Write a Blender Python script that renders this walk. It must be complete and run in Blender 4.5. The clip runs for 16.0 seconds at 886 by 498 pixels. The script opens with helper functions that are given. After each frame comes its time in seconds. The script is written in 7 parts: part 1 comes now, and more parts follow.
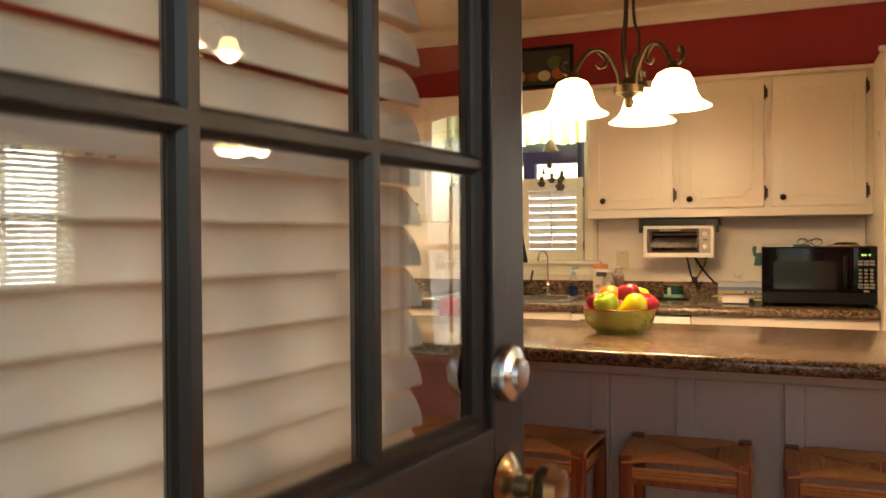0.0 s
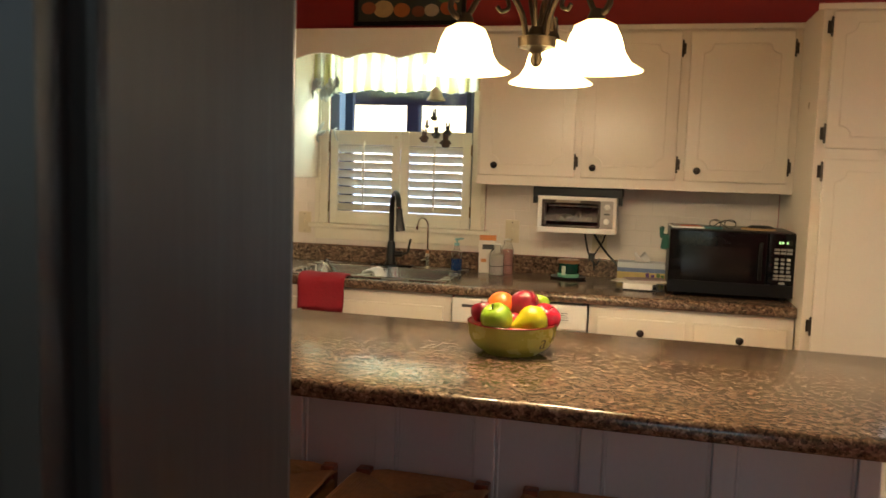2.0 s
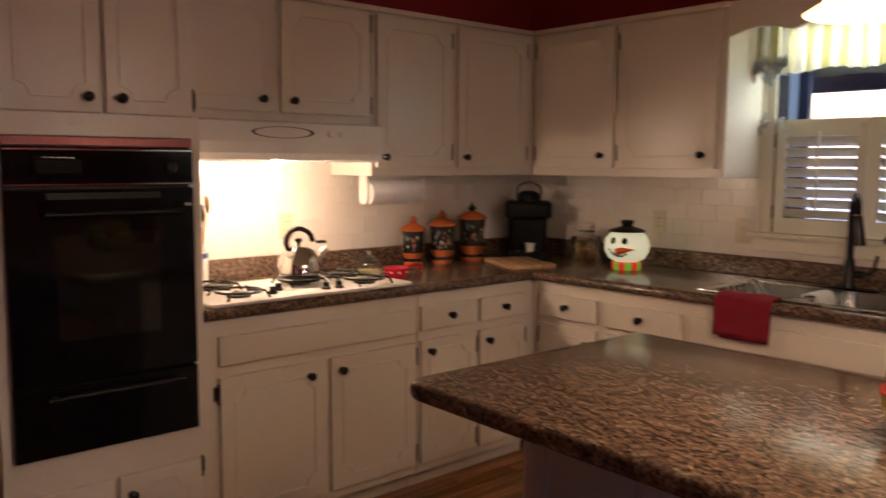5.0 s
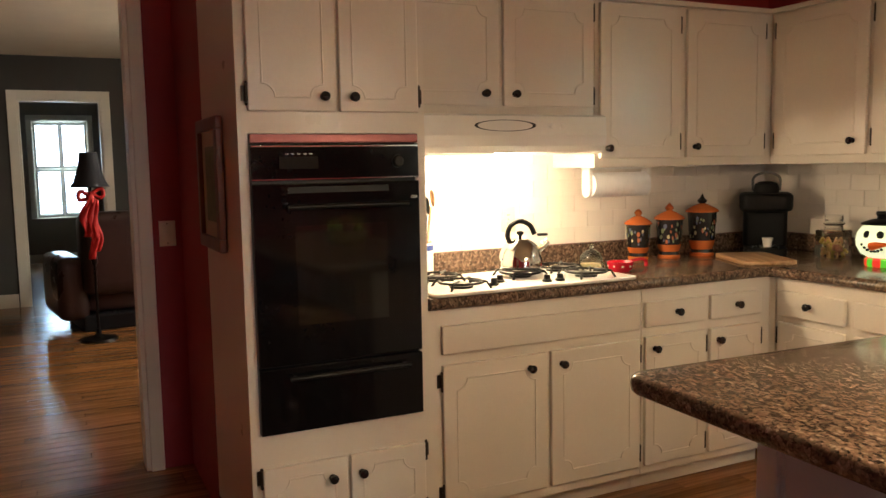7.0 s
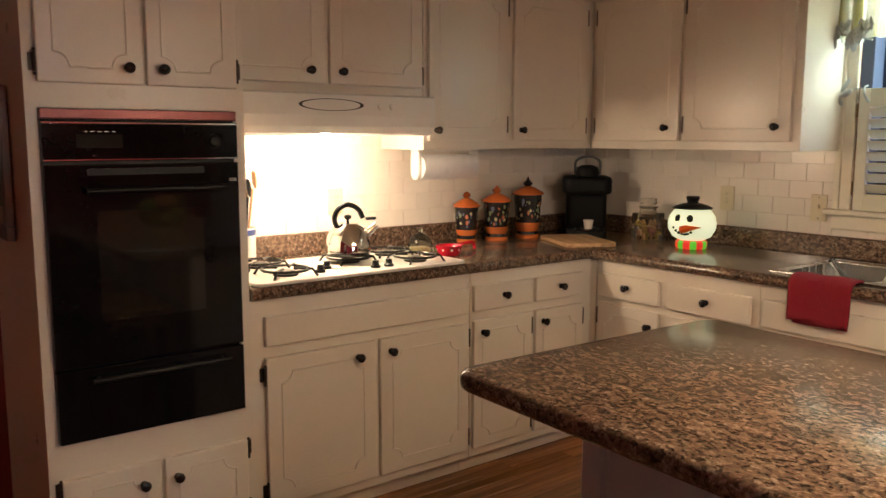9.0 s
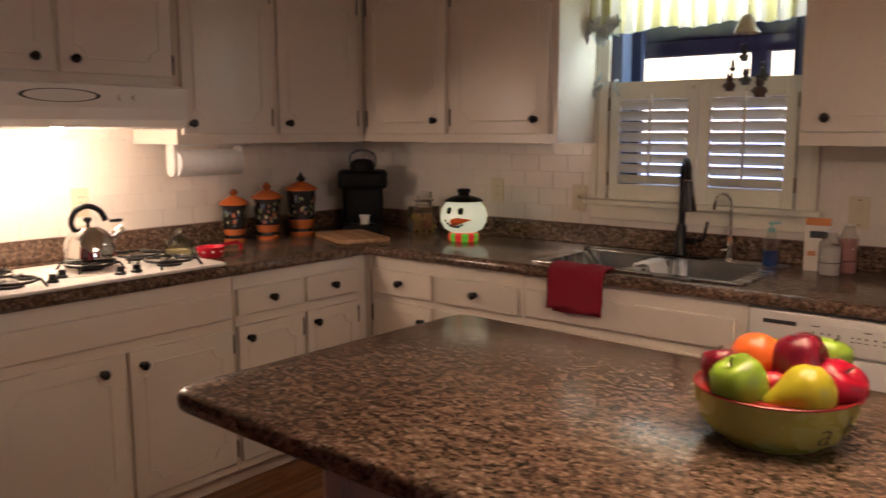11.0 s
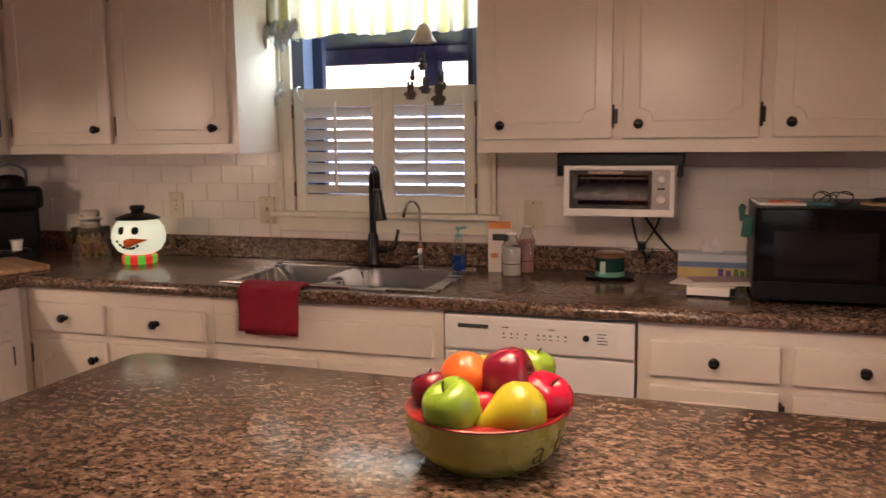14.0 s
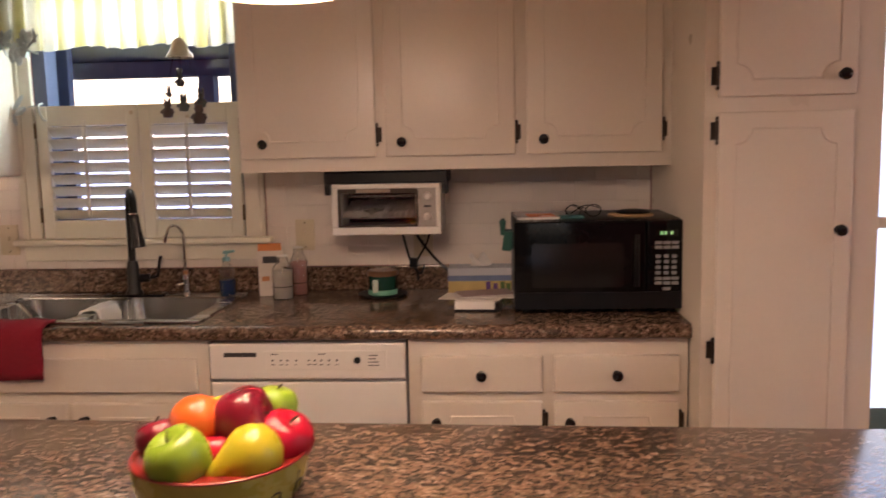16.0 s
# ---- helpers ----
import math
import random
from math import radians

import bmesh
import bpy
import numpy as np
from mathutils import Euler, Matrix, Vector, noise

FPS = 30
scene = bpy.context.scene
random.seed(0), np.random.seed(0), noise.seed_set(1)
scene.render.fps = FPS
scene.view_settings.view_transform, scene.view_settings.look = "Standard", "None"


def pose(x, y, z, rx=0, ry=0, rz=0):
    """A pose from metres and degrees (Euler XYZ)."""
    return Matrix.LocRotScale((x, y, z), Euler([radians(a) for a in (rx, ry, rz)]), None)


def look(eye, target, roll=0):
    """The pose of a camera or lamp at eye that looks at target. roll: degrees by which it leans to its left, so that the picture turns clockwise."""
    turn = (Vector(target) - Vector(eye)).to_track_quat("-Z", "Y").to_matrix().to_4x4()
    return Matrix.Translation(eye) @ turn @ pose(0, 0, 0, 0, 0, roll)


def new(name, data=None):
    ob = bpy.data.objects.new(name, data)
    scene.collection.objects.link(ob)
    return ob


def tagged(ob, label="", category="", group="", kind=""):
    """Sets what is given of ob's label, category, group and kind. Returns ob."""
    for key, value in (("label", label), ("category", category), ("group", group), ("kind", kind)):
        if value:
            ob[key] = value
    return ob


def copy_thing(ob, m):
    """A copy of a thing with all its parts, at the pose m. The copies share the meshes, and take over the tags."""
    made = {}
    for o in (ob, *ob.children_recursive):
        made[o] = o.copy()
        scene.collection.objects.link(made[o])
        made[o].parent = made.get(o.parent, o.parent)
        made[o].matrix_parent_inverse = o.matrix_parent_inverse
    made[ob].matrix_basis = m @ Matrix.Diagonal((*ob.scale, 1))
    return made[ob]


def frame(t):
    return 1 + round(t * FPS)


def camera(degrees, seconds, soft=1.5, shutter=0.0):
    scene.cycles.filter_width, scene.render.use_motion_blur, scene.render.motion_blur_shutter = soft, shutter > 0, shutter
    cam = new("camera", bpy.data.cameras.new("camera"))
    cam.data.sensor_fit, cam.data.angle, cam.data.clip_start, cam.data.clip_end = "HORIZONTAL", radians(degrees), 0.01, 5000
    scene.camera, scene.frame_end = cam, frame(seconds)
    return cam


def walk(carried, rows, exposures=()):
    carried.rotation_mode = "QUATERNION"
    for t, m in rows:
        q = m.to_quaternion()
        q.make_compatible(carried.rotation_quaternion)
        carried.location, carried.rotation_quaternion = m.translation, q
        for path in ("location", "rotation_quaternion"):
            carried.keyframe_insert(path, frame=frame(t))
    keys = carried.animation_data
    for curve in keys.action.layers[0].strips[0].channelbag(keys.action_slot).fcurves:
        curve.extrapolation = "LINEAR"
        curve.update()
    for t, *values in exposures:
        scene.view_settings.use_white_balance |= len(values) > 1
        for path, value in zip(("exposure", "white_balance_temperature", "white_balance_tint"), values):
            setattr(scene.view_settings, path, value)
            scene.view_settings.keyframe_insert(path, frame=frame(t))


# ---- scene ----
cam = camera(56.7, 16.0, shutter=0.5)
PATH = [
    (0, (3.327, -4.87, 1.254), (2.583, -3.014, 1.231), -0.4),
    (0.5, (3.248, -4.769, 1.36), (2.595, -2.881, 1.257), -0.5),
    (1, (3.215, -4.561, 1.339), (2.643, -2.647, 1.236), 0.8),
    (1.5, (3.191, -4.299, 1.395), (2.710, -2.363, 1.212), 2.9),
    (2, (3.165, -4.19, 1.43), (2.693, -2.252, 1.236), 1.8),
    (2.5, (3.142, -4.060, 1.401), (2.776, -2.099, 1.157), 0.6),
    (3, (3.273, -3.897, 1.401), (2.608, -2.021, 1.202), 0.3),
    (3.5, (3.338, -3.8, 1.39), (2.515, -1.999, 1.113), 0.3),
    (4, (3.261, -3.698, 1.385), (2.295, -1.957, 1.195), 1.6),
    (4.5, (3.233, -3.64, 1.385), (2.017, -2.063, 1.191), 0.0),
    (5, (3.284, -3.553, 1.421), (1.793, -2.237, 1.214), 0.3),
    (5.2, (3.271, -3.537, 1.378), (1.717, -2.29, 1.198), -0.2),
    (7.3, (3.274, -3.517, 1.398), (1.477, -2.665, 1.186), -1.0),
    (7.5, (3.318, -3.479, 1.406), (1.535, -2.603, 1.18), -0.8),
    (8, (3.261, -3.464, 1.415), (1.561, -2.439, 1.163), -0.3),
    (10.5, (3.159, -3.339, 1.421), (1.776, -1.922, 1.142), 0.1),
    (11, (3.218, -3.239, 1.417), (1.963, -1.707, 1.132), -0.1),
    (11.5, (3.235, -3.187, 1.418), (2.09, -1.576, 1.116), -0.8),
    (12, (3.18, -3.143, 1.425), (2.202, -1.423, 1.132), -1.1),
    (12.5, (3.151, -3.113, 1.422), (2.295, -1.329, 1.131), -1.6),
    (13, (3.128, -3.107, 1.431), (2.381, -1.275, 1.141), -1.3),
    (13.5, (3.126, -3.106, 1.428), (2.445, -1.246, 1.151), -0.8),
    (14, (3.134, -3.101, 1.425), (2.531, -1.214, 1.152), -0.6),
    (14.5, (3.131, -3.096, 1.429), (2.619, -1.184, 1.146), -0.6),
    (15, (3.132, -3.083, 1.418), (2.724, -1.146, 1.134), -0.9),
    (15.5, (3.143, -3.066, 1.419), (2.918, -1.098, 1.143), -1.2),
    (16, (3.222, -3.028, 1.440), (3.094, -1.046, 1.192), -1.2),
]
walk(cam, [(t, look(eye, target, roll)) for t, eye, target, roll in PATH], exposures=[(0, 1.32, 8800, 15), (0.8, 1.16, 8400, 10), (1.5, 0.95, 7700, 3), (2.5, 0.84, 6750, 11), (4.5, 0.12, 6850, 26), (5.0, 0.0, 6900, 28), (7.4, 1.03, 6850, 9), (8.2, 0.87, 6850, 10), (10.5, 0.10, 6450, 29), (11.0, -0.04, 6450, 28), (12.5, 0.38, 6400, 30), (14.5, 0.43, 6350, 32), (16, 0.36, 6650, 33)])

# ---- light ----
world = bpy.data.worlds.new("sky")
scene.world = world
world.use_nodes = True
wn = world.node_tree
bg = wn.nodes["Background"]
sky = wn.nodes.new("ShaderNodeTexSky")
sky.sky_type, sky.sun_disc, sky.sun_elevation, sky.sun_rotation = "NISHITA", False, radians(28), radians(-35)
wn.links.new(sky.outputs[0], bg.inputs[0])
bg.inputs[1].default_value = 0.15


def lamp(name, kind, m, energy, color, size=0.05, spread=None, size_y=None):
    data = bpy.data.lights.new(name, kind)
    data.energy, data.color = energy, color
    if kind == "AREA":
        data.shape, data.size, data.size_y = "RECTANGLE", size, size_y or size
        if spread:
            data.spread = radians(spread)
    elif kind == "SUN":
        data.angle = size
    else:
        data.shadow_soft_size = size
    ob = new(name, data)
    ob.matrix_world = m
    return ob


WARM = (1.0, 0.82, 0.60)
DAY = (0.72, 0.88, 1.0)
SUN_DIR = Vector((-0.55, -0.65, 0.5))
lamp("sun", "SUN", look(SUN_DIR * 10, (0, 0, 0)), 2.0, (1.0, 0.95, 0.88), radians(3))
# daylight in the window openings
lamp("window_light", "AREA", look((1.9, 0.07, 1.925), (1.9, -0.6, 1.93)), 4.2, (0.84, 1.0, 0.88), 0.70, size_y=0.10)
lamp("window_side_light", "AREA", look((2.05, 0.06, 1.71), (1.44, 0.03, 1.70)), 0.9, (0.70, 1.0, 0.90), 0.16, spread=84, size_y=0.20)
lamp("shutter_light", "AREA", look((1.9, 0.42, 1.36), (1.9, -0.6, 1.46)), 5.0, (0.50, 0.62, 1.0), 0.95, size_y=0.56)
lamp("dining_window_light", "AREA", look((7.60, -2.6, 1.40), (5.0, -2.6, 1.3)), 22.0, DAY, 0.75, size_y=0.85)
lamp("back_door_light", "AREA", look((4.78, 0.40, 1.15), (4.78, -2.0, 1.0)), 5.0, (0.66, 0.82, 1.0), 0.7, size_y=1.7)
lamp("sunroom_window_light", "AREA", look((-10.85, -3.28, 1.45), (-6.0, -3.3, 0.9)), 36.0, (0.42, 0.68, 1.0), 0.8, size_y=1.4)
# unseen lamp, added to brighten the floor of the next room
lamp("added_living_light", "AREA", look((-2.9, -0.36, 1.5), (-2.9, -3.4, 0.2)), 34.0, (1.0, 0.93, 0.82), 1.3, size_y=1.0)
lamp("entry_daylight", "AREA", look((3.9, -5.5, 1.75), (2.95, -4.5, 1.4)), 1.3, (0.60, 0.79, 1.0), 0.8, size_y=0.8)
# lamp behind an unseen window, added for a pale reflection in the door glass
lamp("added_north_window_light", "AREA", look((6.25, 0.35, 1.2), (6.25, -2.0, 1.0)), 3.2, (0.72, 0.86, 1.0), 0.9, size_y=1.6)


# ---- materials ----
def material(name, color, rough=0.5, metal=0.0, grain=60.0, vary=0.12, bump=0.0, big=2.5, big_vary=0.1, stretch=(1, 1, 1), rnd=0.0, coat=0.0, spec=0.5):
    """A surface with fine grain, broad patches, and its own value per object."""
    m = bpy.data.materials.new(name)
    m.use_nodes = True
    nt = m.node_tree
    b = nt.nodes["Principled BSDF"]
    b.inputs["Roughness"].default_value, b.inputs["Metallic"].default_value = rough, metal
    b.inputs["Coat Weight"].default_value, b.inputs["Specular IOR Level"].default_value = coat, spec
    co = nt.nodes.new("ShaderNodeTexCoord")
    mp = nt.nodes.new("ShaderNodeMapping")
    mp.inputs["Scale"].default_value = stretch
    nt.links.new(co.outputs["Object"], mp.inputs[0])
    fine, broad = nt.nodes.new("ShaderNodeTexNoise"), nt.nodes.new("ShaderNodeTexNoise")
    for n, s in ((fine, grain), (broad, big)):
        n.inputs["Scale"].default_value, n.inputs["Detail"].default_value = s, 5
        nt.links.new(mp.outputs[0], n.inputs["Vector"])
    hsv = nt.nodes.new("ShaderNodeHueSaturation")
    hsv.inputs["Color"].default_value = (*color, 1)

    def scaled(src, amount, offset):
        k = nt.nodes.new("ShaderNodeMath")
        k.operation, k.inputs[1].default_value, k.inputs[2].default_value = "MULTIPLY_ADD", amount, offset
        nt.links.new(src, k.inputs[0])
        return k.outputs[0]

    total = scaled(fine.outputs["Fac"], 2 * vary, 1 - vary)
    k = nt.nodes.new("ShaderNodeMath")
    k.operation = "ADD"
    nt.links.new(total, k.inputs[0])
    nt.links.new(scaled(broad.outputs["Fac"], 2 * big_vary, -big_vary), k.inputs[1])
    total = k.outputs[0]
    if rnd:
        info = nt.nodes.new("ShaderNodeObjectInfo")
        k = nt.nodes.new("ShaderNodeMath")
        k.operation = "ADD"
        nt.links.new(total, k.inputs[0])
        nt.links.new(scaled(info.outputs["Random"], 2 * rnd, -rnd), k.inputs[1])
        total = k.outputs[0]
    nt.links.new(total, hsv.inputs["Value"])
    nt.links.new(hsv.outputs[0], b.inputs["Base Color"])
    nt.links.new(scaled(broad.outputs["Fac"], 0.2, rough - 0.1), b.inputs["Roughness"])
    if bump:
        bp = nt.nodes.new("ShaderNodeBump")
        bp.inputs["Strength"].default_value, bp.inputs["Distance"].default_value = bump, 0.002
        nt.links.new(fine.outputs["Fac"], bp.inputs["Height"])
        nt.links.new(bp.outputs[0], b.inputs["Normal"])
    return m


def speckled(name, stops, rough):
    """Laminate that imitates granite: chips of two sizes over soft clouds, under a satin coat."""
    m = bpy.data.materials.new(name)
    m.use_nodes = True
    nt = m.node_tree
    b = nt.nodes["Principled BSDF"]
    co, mp = nt.nodes.new("ShaderNodeTexCoord"), nt.nodes.new("ShaderNodeMapping")
    mp.inputs["Scale"].default_value, mp.inputs["Rotation"].default_value = (0.9, 1.2, 1.0), (0, 0, 0.15)
    nt.links.new(co.outputs["Object"], mp.inputs[0])
    warp = nt.nodes.new("ShaderNodeTexNoise")
    warp.inputs["Scale"].default_value, warp.inputs["Detail"].default_value = 130, 3
    nt.links.new(mp.outputs[0], warp.inputs["Vector"])
    push = nt.nodes.new("ShaderNodeVectorMath")
    push.operation = "MULTIPLY_ADD"
    push.inputs[1].default_value = (0.006, 0.006, 0.006)
    nt.links.new(warp.outputs["Color"], push.inputs[0])
    nt.links.new(mp.outputs[0], push.inputs[2])

    def chips(scale):
        v, sep = nt.nodes.new("ShaderNodeTexVoronoi"), nt.nodes.new("ShaderNodeSeparateColor")
        v.inputs["Scale"].default_value = scale
        nt.links.new(push.outputs[0], v.inputs["Vector"])
        nt.links.new(v.outputs["Color"], sep.inputs[0])
        return sep.outputs[0]

    def cloud(scale, detail):
        n = nt.nodes.new("ShaderNodeTexNoise")
        n.inputs["Scale"].default_value, n.inputs["Detail"].default_value = scale, detail
        nt.links.new(mp.outputs[0], n.inputs["Vector"])
        return n.outputs["Fac"]

    total = None
    for src, k in ((chips(95), 0.40), (chips(190), 0.32), (cloud(48, 4), 0.22), (cloud(9, 3), 0.18)):
        f = nt.nodes.new("ShaderNodeMath")
        f.operation, f.inputs[1].default_value, f.inputs[2].default_value = "MULTIPLY_ADD", k, -0.06 if total is None else 0.0
        nt.links.new(src, f.inputs[0])
        if total is not None:
            nt.links.new(total, f.inputs[2])
        total = f.outputs[0]
    ramp = nt.nodes.new("ShaderNodeValToRGB")
    nt.links.new(total, ramp.inputs[0])
    el = ramp.color_ramp.elements
    el[0].position, el[0].color = stops[0][0], (*stops[0][1], 1)
    el[1].position, el[1].color = stops[-1][0], (*stops[-1][1], 1)
    for p, c in stops[1:-1]:
        el.new(p).color = (*c, 1)
    olive, pick = nt.nodes.new("ShaderNodeMix"), nt.nodes.new("ShaderNodeMapRange")
    olive.data_type = "RGBA"
    pick.inputs["From Min"].default_value, pick.inputs["From Max"].default_value, pick.inputs["To Max"].default_value = 0.6, 0.9, 0.45
    nt.links.new(chips(170), pick.inputs["Value"])
    nt.links.new(pick.outputs[0], olive.inputs["Factor"])
    nt.links.new(ramp.outputs[0], olive.inputs["A"])
    olive.inputs["B"].default_value = (0.115, 0.095, 0.062, 1)
    nt.links.new(olive.outputs["Result"], b.inputs["Base Color"])
    b.inputs["Roughness"].default_value, b.inputs["Specular IOR Level"].default_value = rough, 0.45
    bp = nt.nodes.new("ShaderNodeBump")
    bp.inputs["Strength"].default_value, bp.inputs["Distance"].default_value = 0.006, 0.001
    nt.links.new(total, bp.inputs["Height"])
    nt.links.new(bp.outputs[0], b.inputs["Normal"])
    return m


def wood(name, dark, light, rough=0.35, axis=1, rnd=0.15, scale=1.0):
    m = material(name, light, rough, grain=14 * scale, vary=0.25, bump=0.08, big=2, big_vary=0.1, rnd=rnd,
                 stretch=[0.12 if i == axis else 3.0 for i in range(3)])
    nt = m.node_tree
    hsv = next(n for n in nt.nodes if n.type == "HUE_SAT")
    fine = [n for n in nt.nodes if n.type == "TEX_NOISE"][0]
    ramp = nt.nodes.new("ShaderNodeValToRGB")
    ramp.color_ramp.elements[0].position, ramp.color_ramp.elements[0].color = 0.35, (*dark, 1)
    ramp.color_ramp.elements[1].position, ramp.color_ramp.elements[1].color = 0.65, (*light, 1)
    nt.links.new(fine.outputs["Fac"], ramp.inputs[0])
    nt.links.new(ramp.outputs[0], hsv.inputs["Color"])
    return m


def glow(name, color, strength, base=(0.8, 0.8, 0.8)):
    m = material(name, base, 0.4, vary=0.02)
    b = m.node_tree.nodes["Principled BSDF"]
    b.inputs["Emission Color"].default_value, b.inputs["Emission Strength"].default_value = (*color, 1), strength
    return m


def glass(name, color=(1, 1, 1), rough=0.0):
    m = bpy.data.materials.new(name)
    m.use_nodes = True
    b = m.node_tree.nodes["Principled BSDF"]
    b.inputs["Base Color"].default_value = (*color, 1)
    b.inputs["Transmission Weight"].default_value, b.inputs["Roughness"].default_value, b.inputs["IOR"].default_value = 1.0, rough, 1.45
    return m


CREAM = material("cream paint", (0.72, 0.645, 0.55), 0.31, grain=90, vary=0.03, bump=0.05, big=3, big_vary=0.04, rnd=0.02)
GREY_PAINT = material("pale grey island paint", (0.60, 0.56, 0.54), 0.45, grain=80, vary=0.04, bump=0.05, big_vary=0.05)
TRIM = material("cream trim paint", (0.74, 0.69, 0.57), 0.42, grain=80, vary=0.03, bump=0.04)
SHUTTER = material("ivory shutter paint", (0.74, 0.72, 0.60), 0.4, vary=0.03)
RED_WALL = material("deep red wall paint", (0.30, 0.016, 0.022), 0.6, grain=120, vary=0.06, bump=0.06, big=1.5, big_vary=0.06)
CEILING = material("ceiling paint", (0.74, 0.66, 0.52), 0.9, grain=150, vary=0.04, bump=0.15)
GROUT = material("tile grout", (0.74, 0.675, 0.60), 0.9, vary=0.08)
TILE = material("glazed cream tile", (0.76, 0.69, 0.615), 0.24, grain=20, vary=0.02, big_vary=0.04, rnd=0.035)
COUNTER = speckled("brown speckled laminate", [(0.20, (0.022, 0.014, 0.011)), (0.36, (0.058, 0.034, 0.025)), (0.48, (0.110, 0.064, 0.043)), (0.60, (0.165, 0.102, 0.070)), (0.72, (0.240, 0.160, 0.114)), (0.86, (0.34, 0.26, 0.20))], 0.17)
OAK = wood("honey oak floor", (0.20, 0.082, 0.026), (0.36, 0.165, 0.06), 0.20, axis=1, rnd=0.22)
STOOL_WOOD = wood("cherry stained wood", (0.15, 0.038, 0.015), (0.32, 0.088, 0.034), 0.35, axis=2, rnd=0.08)
BLACK_METAL = material("oil-rubbed black metal", (0.012, 0.011, 0.011), 0.3, 0.6, vary=0.1)
HINGE = material("dark bronze hinge", (0.045, 0.032, 0.024), 0.42, 0.7, vary=0.2)
KNOB = material("black glazed knob", (0.008, 0.007, 0.008), 0.14, vary=0.05)
STEEL = material("brushed stainless steel", (0.52, 0.52, 0.50), 0.26, 1.0, grain=40, vary=0.06, stretch=(1, 12, 1))
CHROME = material("polished chrome", (0.75, 0.74, 0.72), 0.08, 1.0, vary=0.02)
BLACK_GLASS = material("black oven glass", (0.005, 0.005, 0.006), 0.08, vary=0.05, spec=0.2)
BLACK_PLASTIC = material("black plastic", (0.007, 0.007, 0.008), 0.36, vary=0.08, spec=0.22)
WHITE_ENAMEL = material("white enamel", (0.78, 0.75, 0.70), 0.2, vary=0.02)
WHITE_PLASTIC = material("white plastic", (0.74, 0.71, 0.66), 0.35, vary=0.03)
DOOR_PAINT = material("dark brown door paint", (0.016, 0.013, 0.012), 0.36, grain=30, vary=0.2, spec=0.3, bump=0.12, stretch=(4, 4, 0.25))
BLIND = material("ivory blind slat", (0.62, 0.56, 0.46), 0.4, grain=40, vary=0.04, bump=0.06, stretch=(0.2, 3, 3))
PANE = glass("clear pane")
SASH = material("dark painted sash", (0.020, 0.028, 0.065), 0.4, vary=0.1)
OUT_BLUE = material("painted porch boards", (0.14, 0.20, 0.42), 0.6, vary=0.1)
IRON = material("bronze painted iron", (0.045, 0.032, 0.024), 0.4, 0.75, grain=30, vary=0.3, bump=0.2)
PLATE = material("ivory switch plate", (0.62, 0.54, 0.38), 0.35, vary=0.03)
INK = material("dark print", (0.03, 0.028, 0.03), 0.5, vary=0.05)


# ---- mesh helpers ----
def thing(name, m, label, category, group=""):
    e = new(name)
    e.empty_display_size = 0.1
    e.matrix_world = m
    return tagged(e, label, category, group)


def part(name, bm, mat, parent=None, label="", smooth=False, m=None):
    me = bpy.data.meshes.new(name)
    bmesh.ops.recalc_face_normals(bm, faces=bm.faces)
    bm.to_mesh(me)
    bm.free()
    me.materials.append(mat)
    if smooth:
        me.polygons.foreach_set("use_smooth", [True] * len(me.polygons))
        me.set_sharp_from_angle(angle=radians(40))
    ob = new(name, me)
    ob.parent = parent
    if m is not None:
        ob.matrix_local = m
    return tagged(ob, label)


def add_box(bm, x0, x1, y0, y1, z0, z1, bevel=0.0, seg=2):
    b = bmesh.new()
    bmesh.ops.create_cube(b, size=1, matrix=Matrix.Translation(((x0 + x1) / 2, (y0 + y1) / 2, (z0 + z1) / 2)) @ Matrix.Diagonal((abs(x1 - x0), abs(y1 - y0), abs(z1 - z0), 1)))
    if bevel:
        bmesh.ops.bevel(b, geom=b.edges[:], offset=bevel, segments=seg, profile=0.6, affect="EDGES")
    join(bm, b)
    return bm


def join(bm, other, m=None):
    if m is not None:
        bmesh.ops.transform(other, matrix=m, verts=other.verts)
    made = {v: bm.verts.new(v.co) for v in other.verts}
    for f in other.faces:
        try:
            bm.faces.new([made[v] for v in f.verts])
        except ValueError:
            pass
    other.free()
    return bm


def box(*a, bevel=0.0, seg=2):
    return add_box(bmesh.new(), *a, bevel=bevel, seg=seg)


def lathe(profile, n=32, m=None, wave=None):
    """Turns (radius, height) pairs about z; wave(angle, i) scales the radius."""
    bm = bmesh.new()
    rings = []
    for i, (r, z) in enumerate(profile):
        if r < 1e-6:
            rings.append([bm.verts.new((0, 0, z))])
        else:
            rings.append([bm.verts.new((r * (wave(2 * math.pi * k / n, i) if wave else 1) * math.cos(2 * math.pi * k / n), r * (wave(2 * math.pi * k / n, i) if wave else 1) * math.sin(2 * math.pi * k / n), z)) for k in range(n)])
    for a, b in zip(rings, rings[1:]):
        for k in range(n):
            q = [a[k % len(a)], a[(k + 1) % len(a)], b[(k + 1) % len(b)], b[k % len(b)]]
            q = list(dict.fromkeys(q))
            if len(q) > 2:
                bm.faces.new(q)
    for ring in (rings[0], rings[-1]):
        if len(ring) > 2 and profile[0] != profile[-1]:
            bm.faces.new(ring)
    if m is not None:
        bmesh.ops.transform(bm, matrix=m, verts=bm.verts)
    return bm


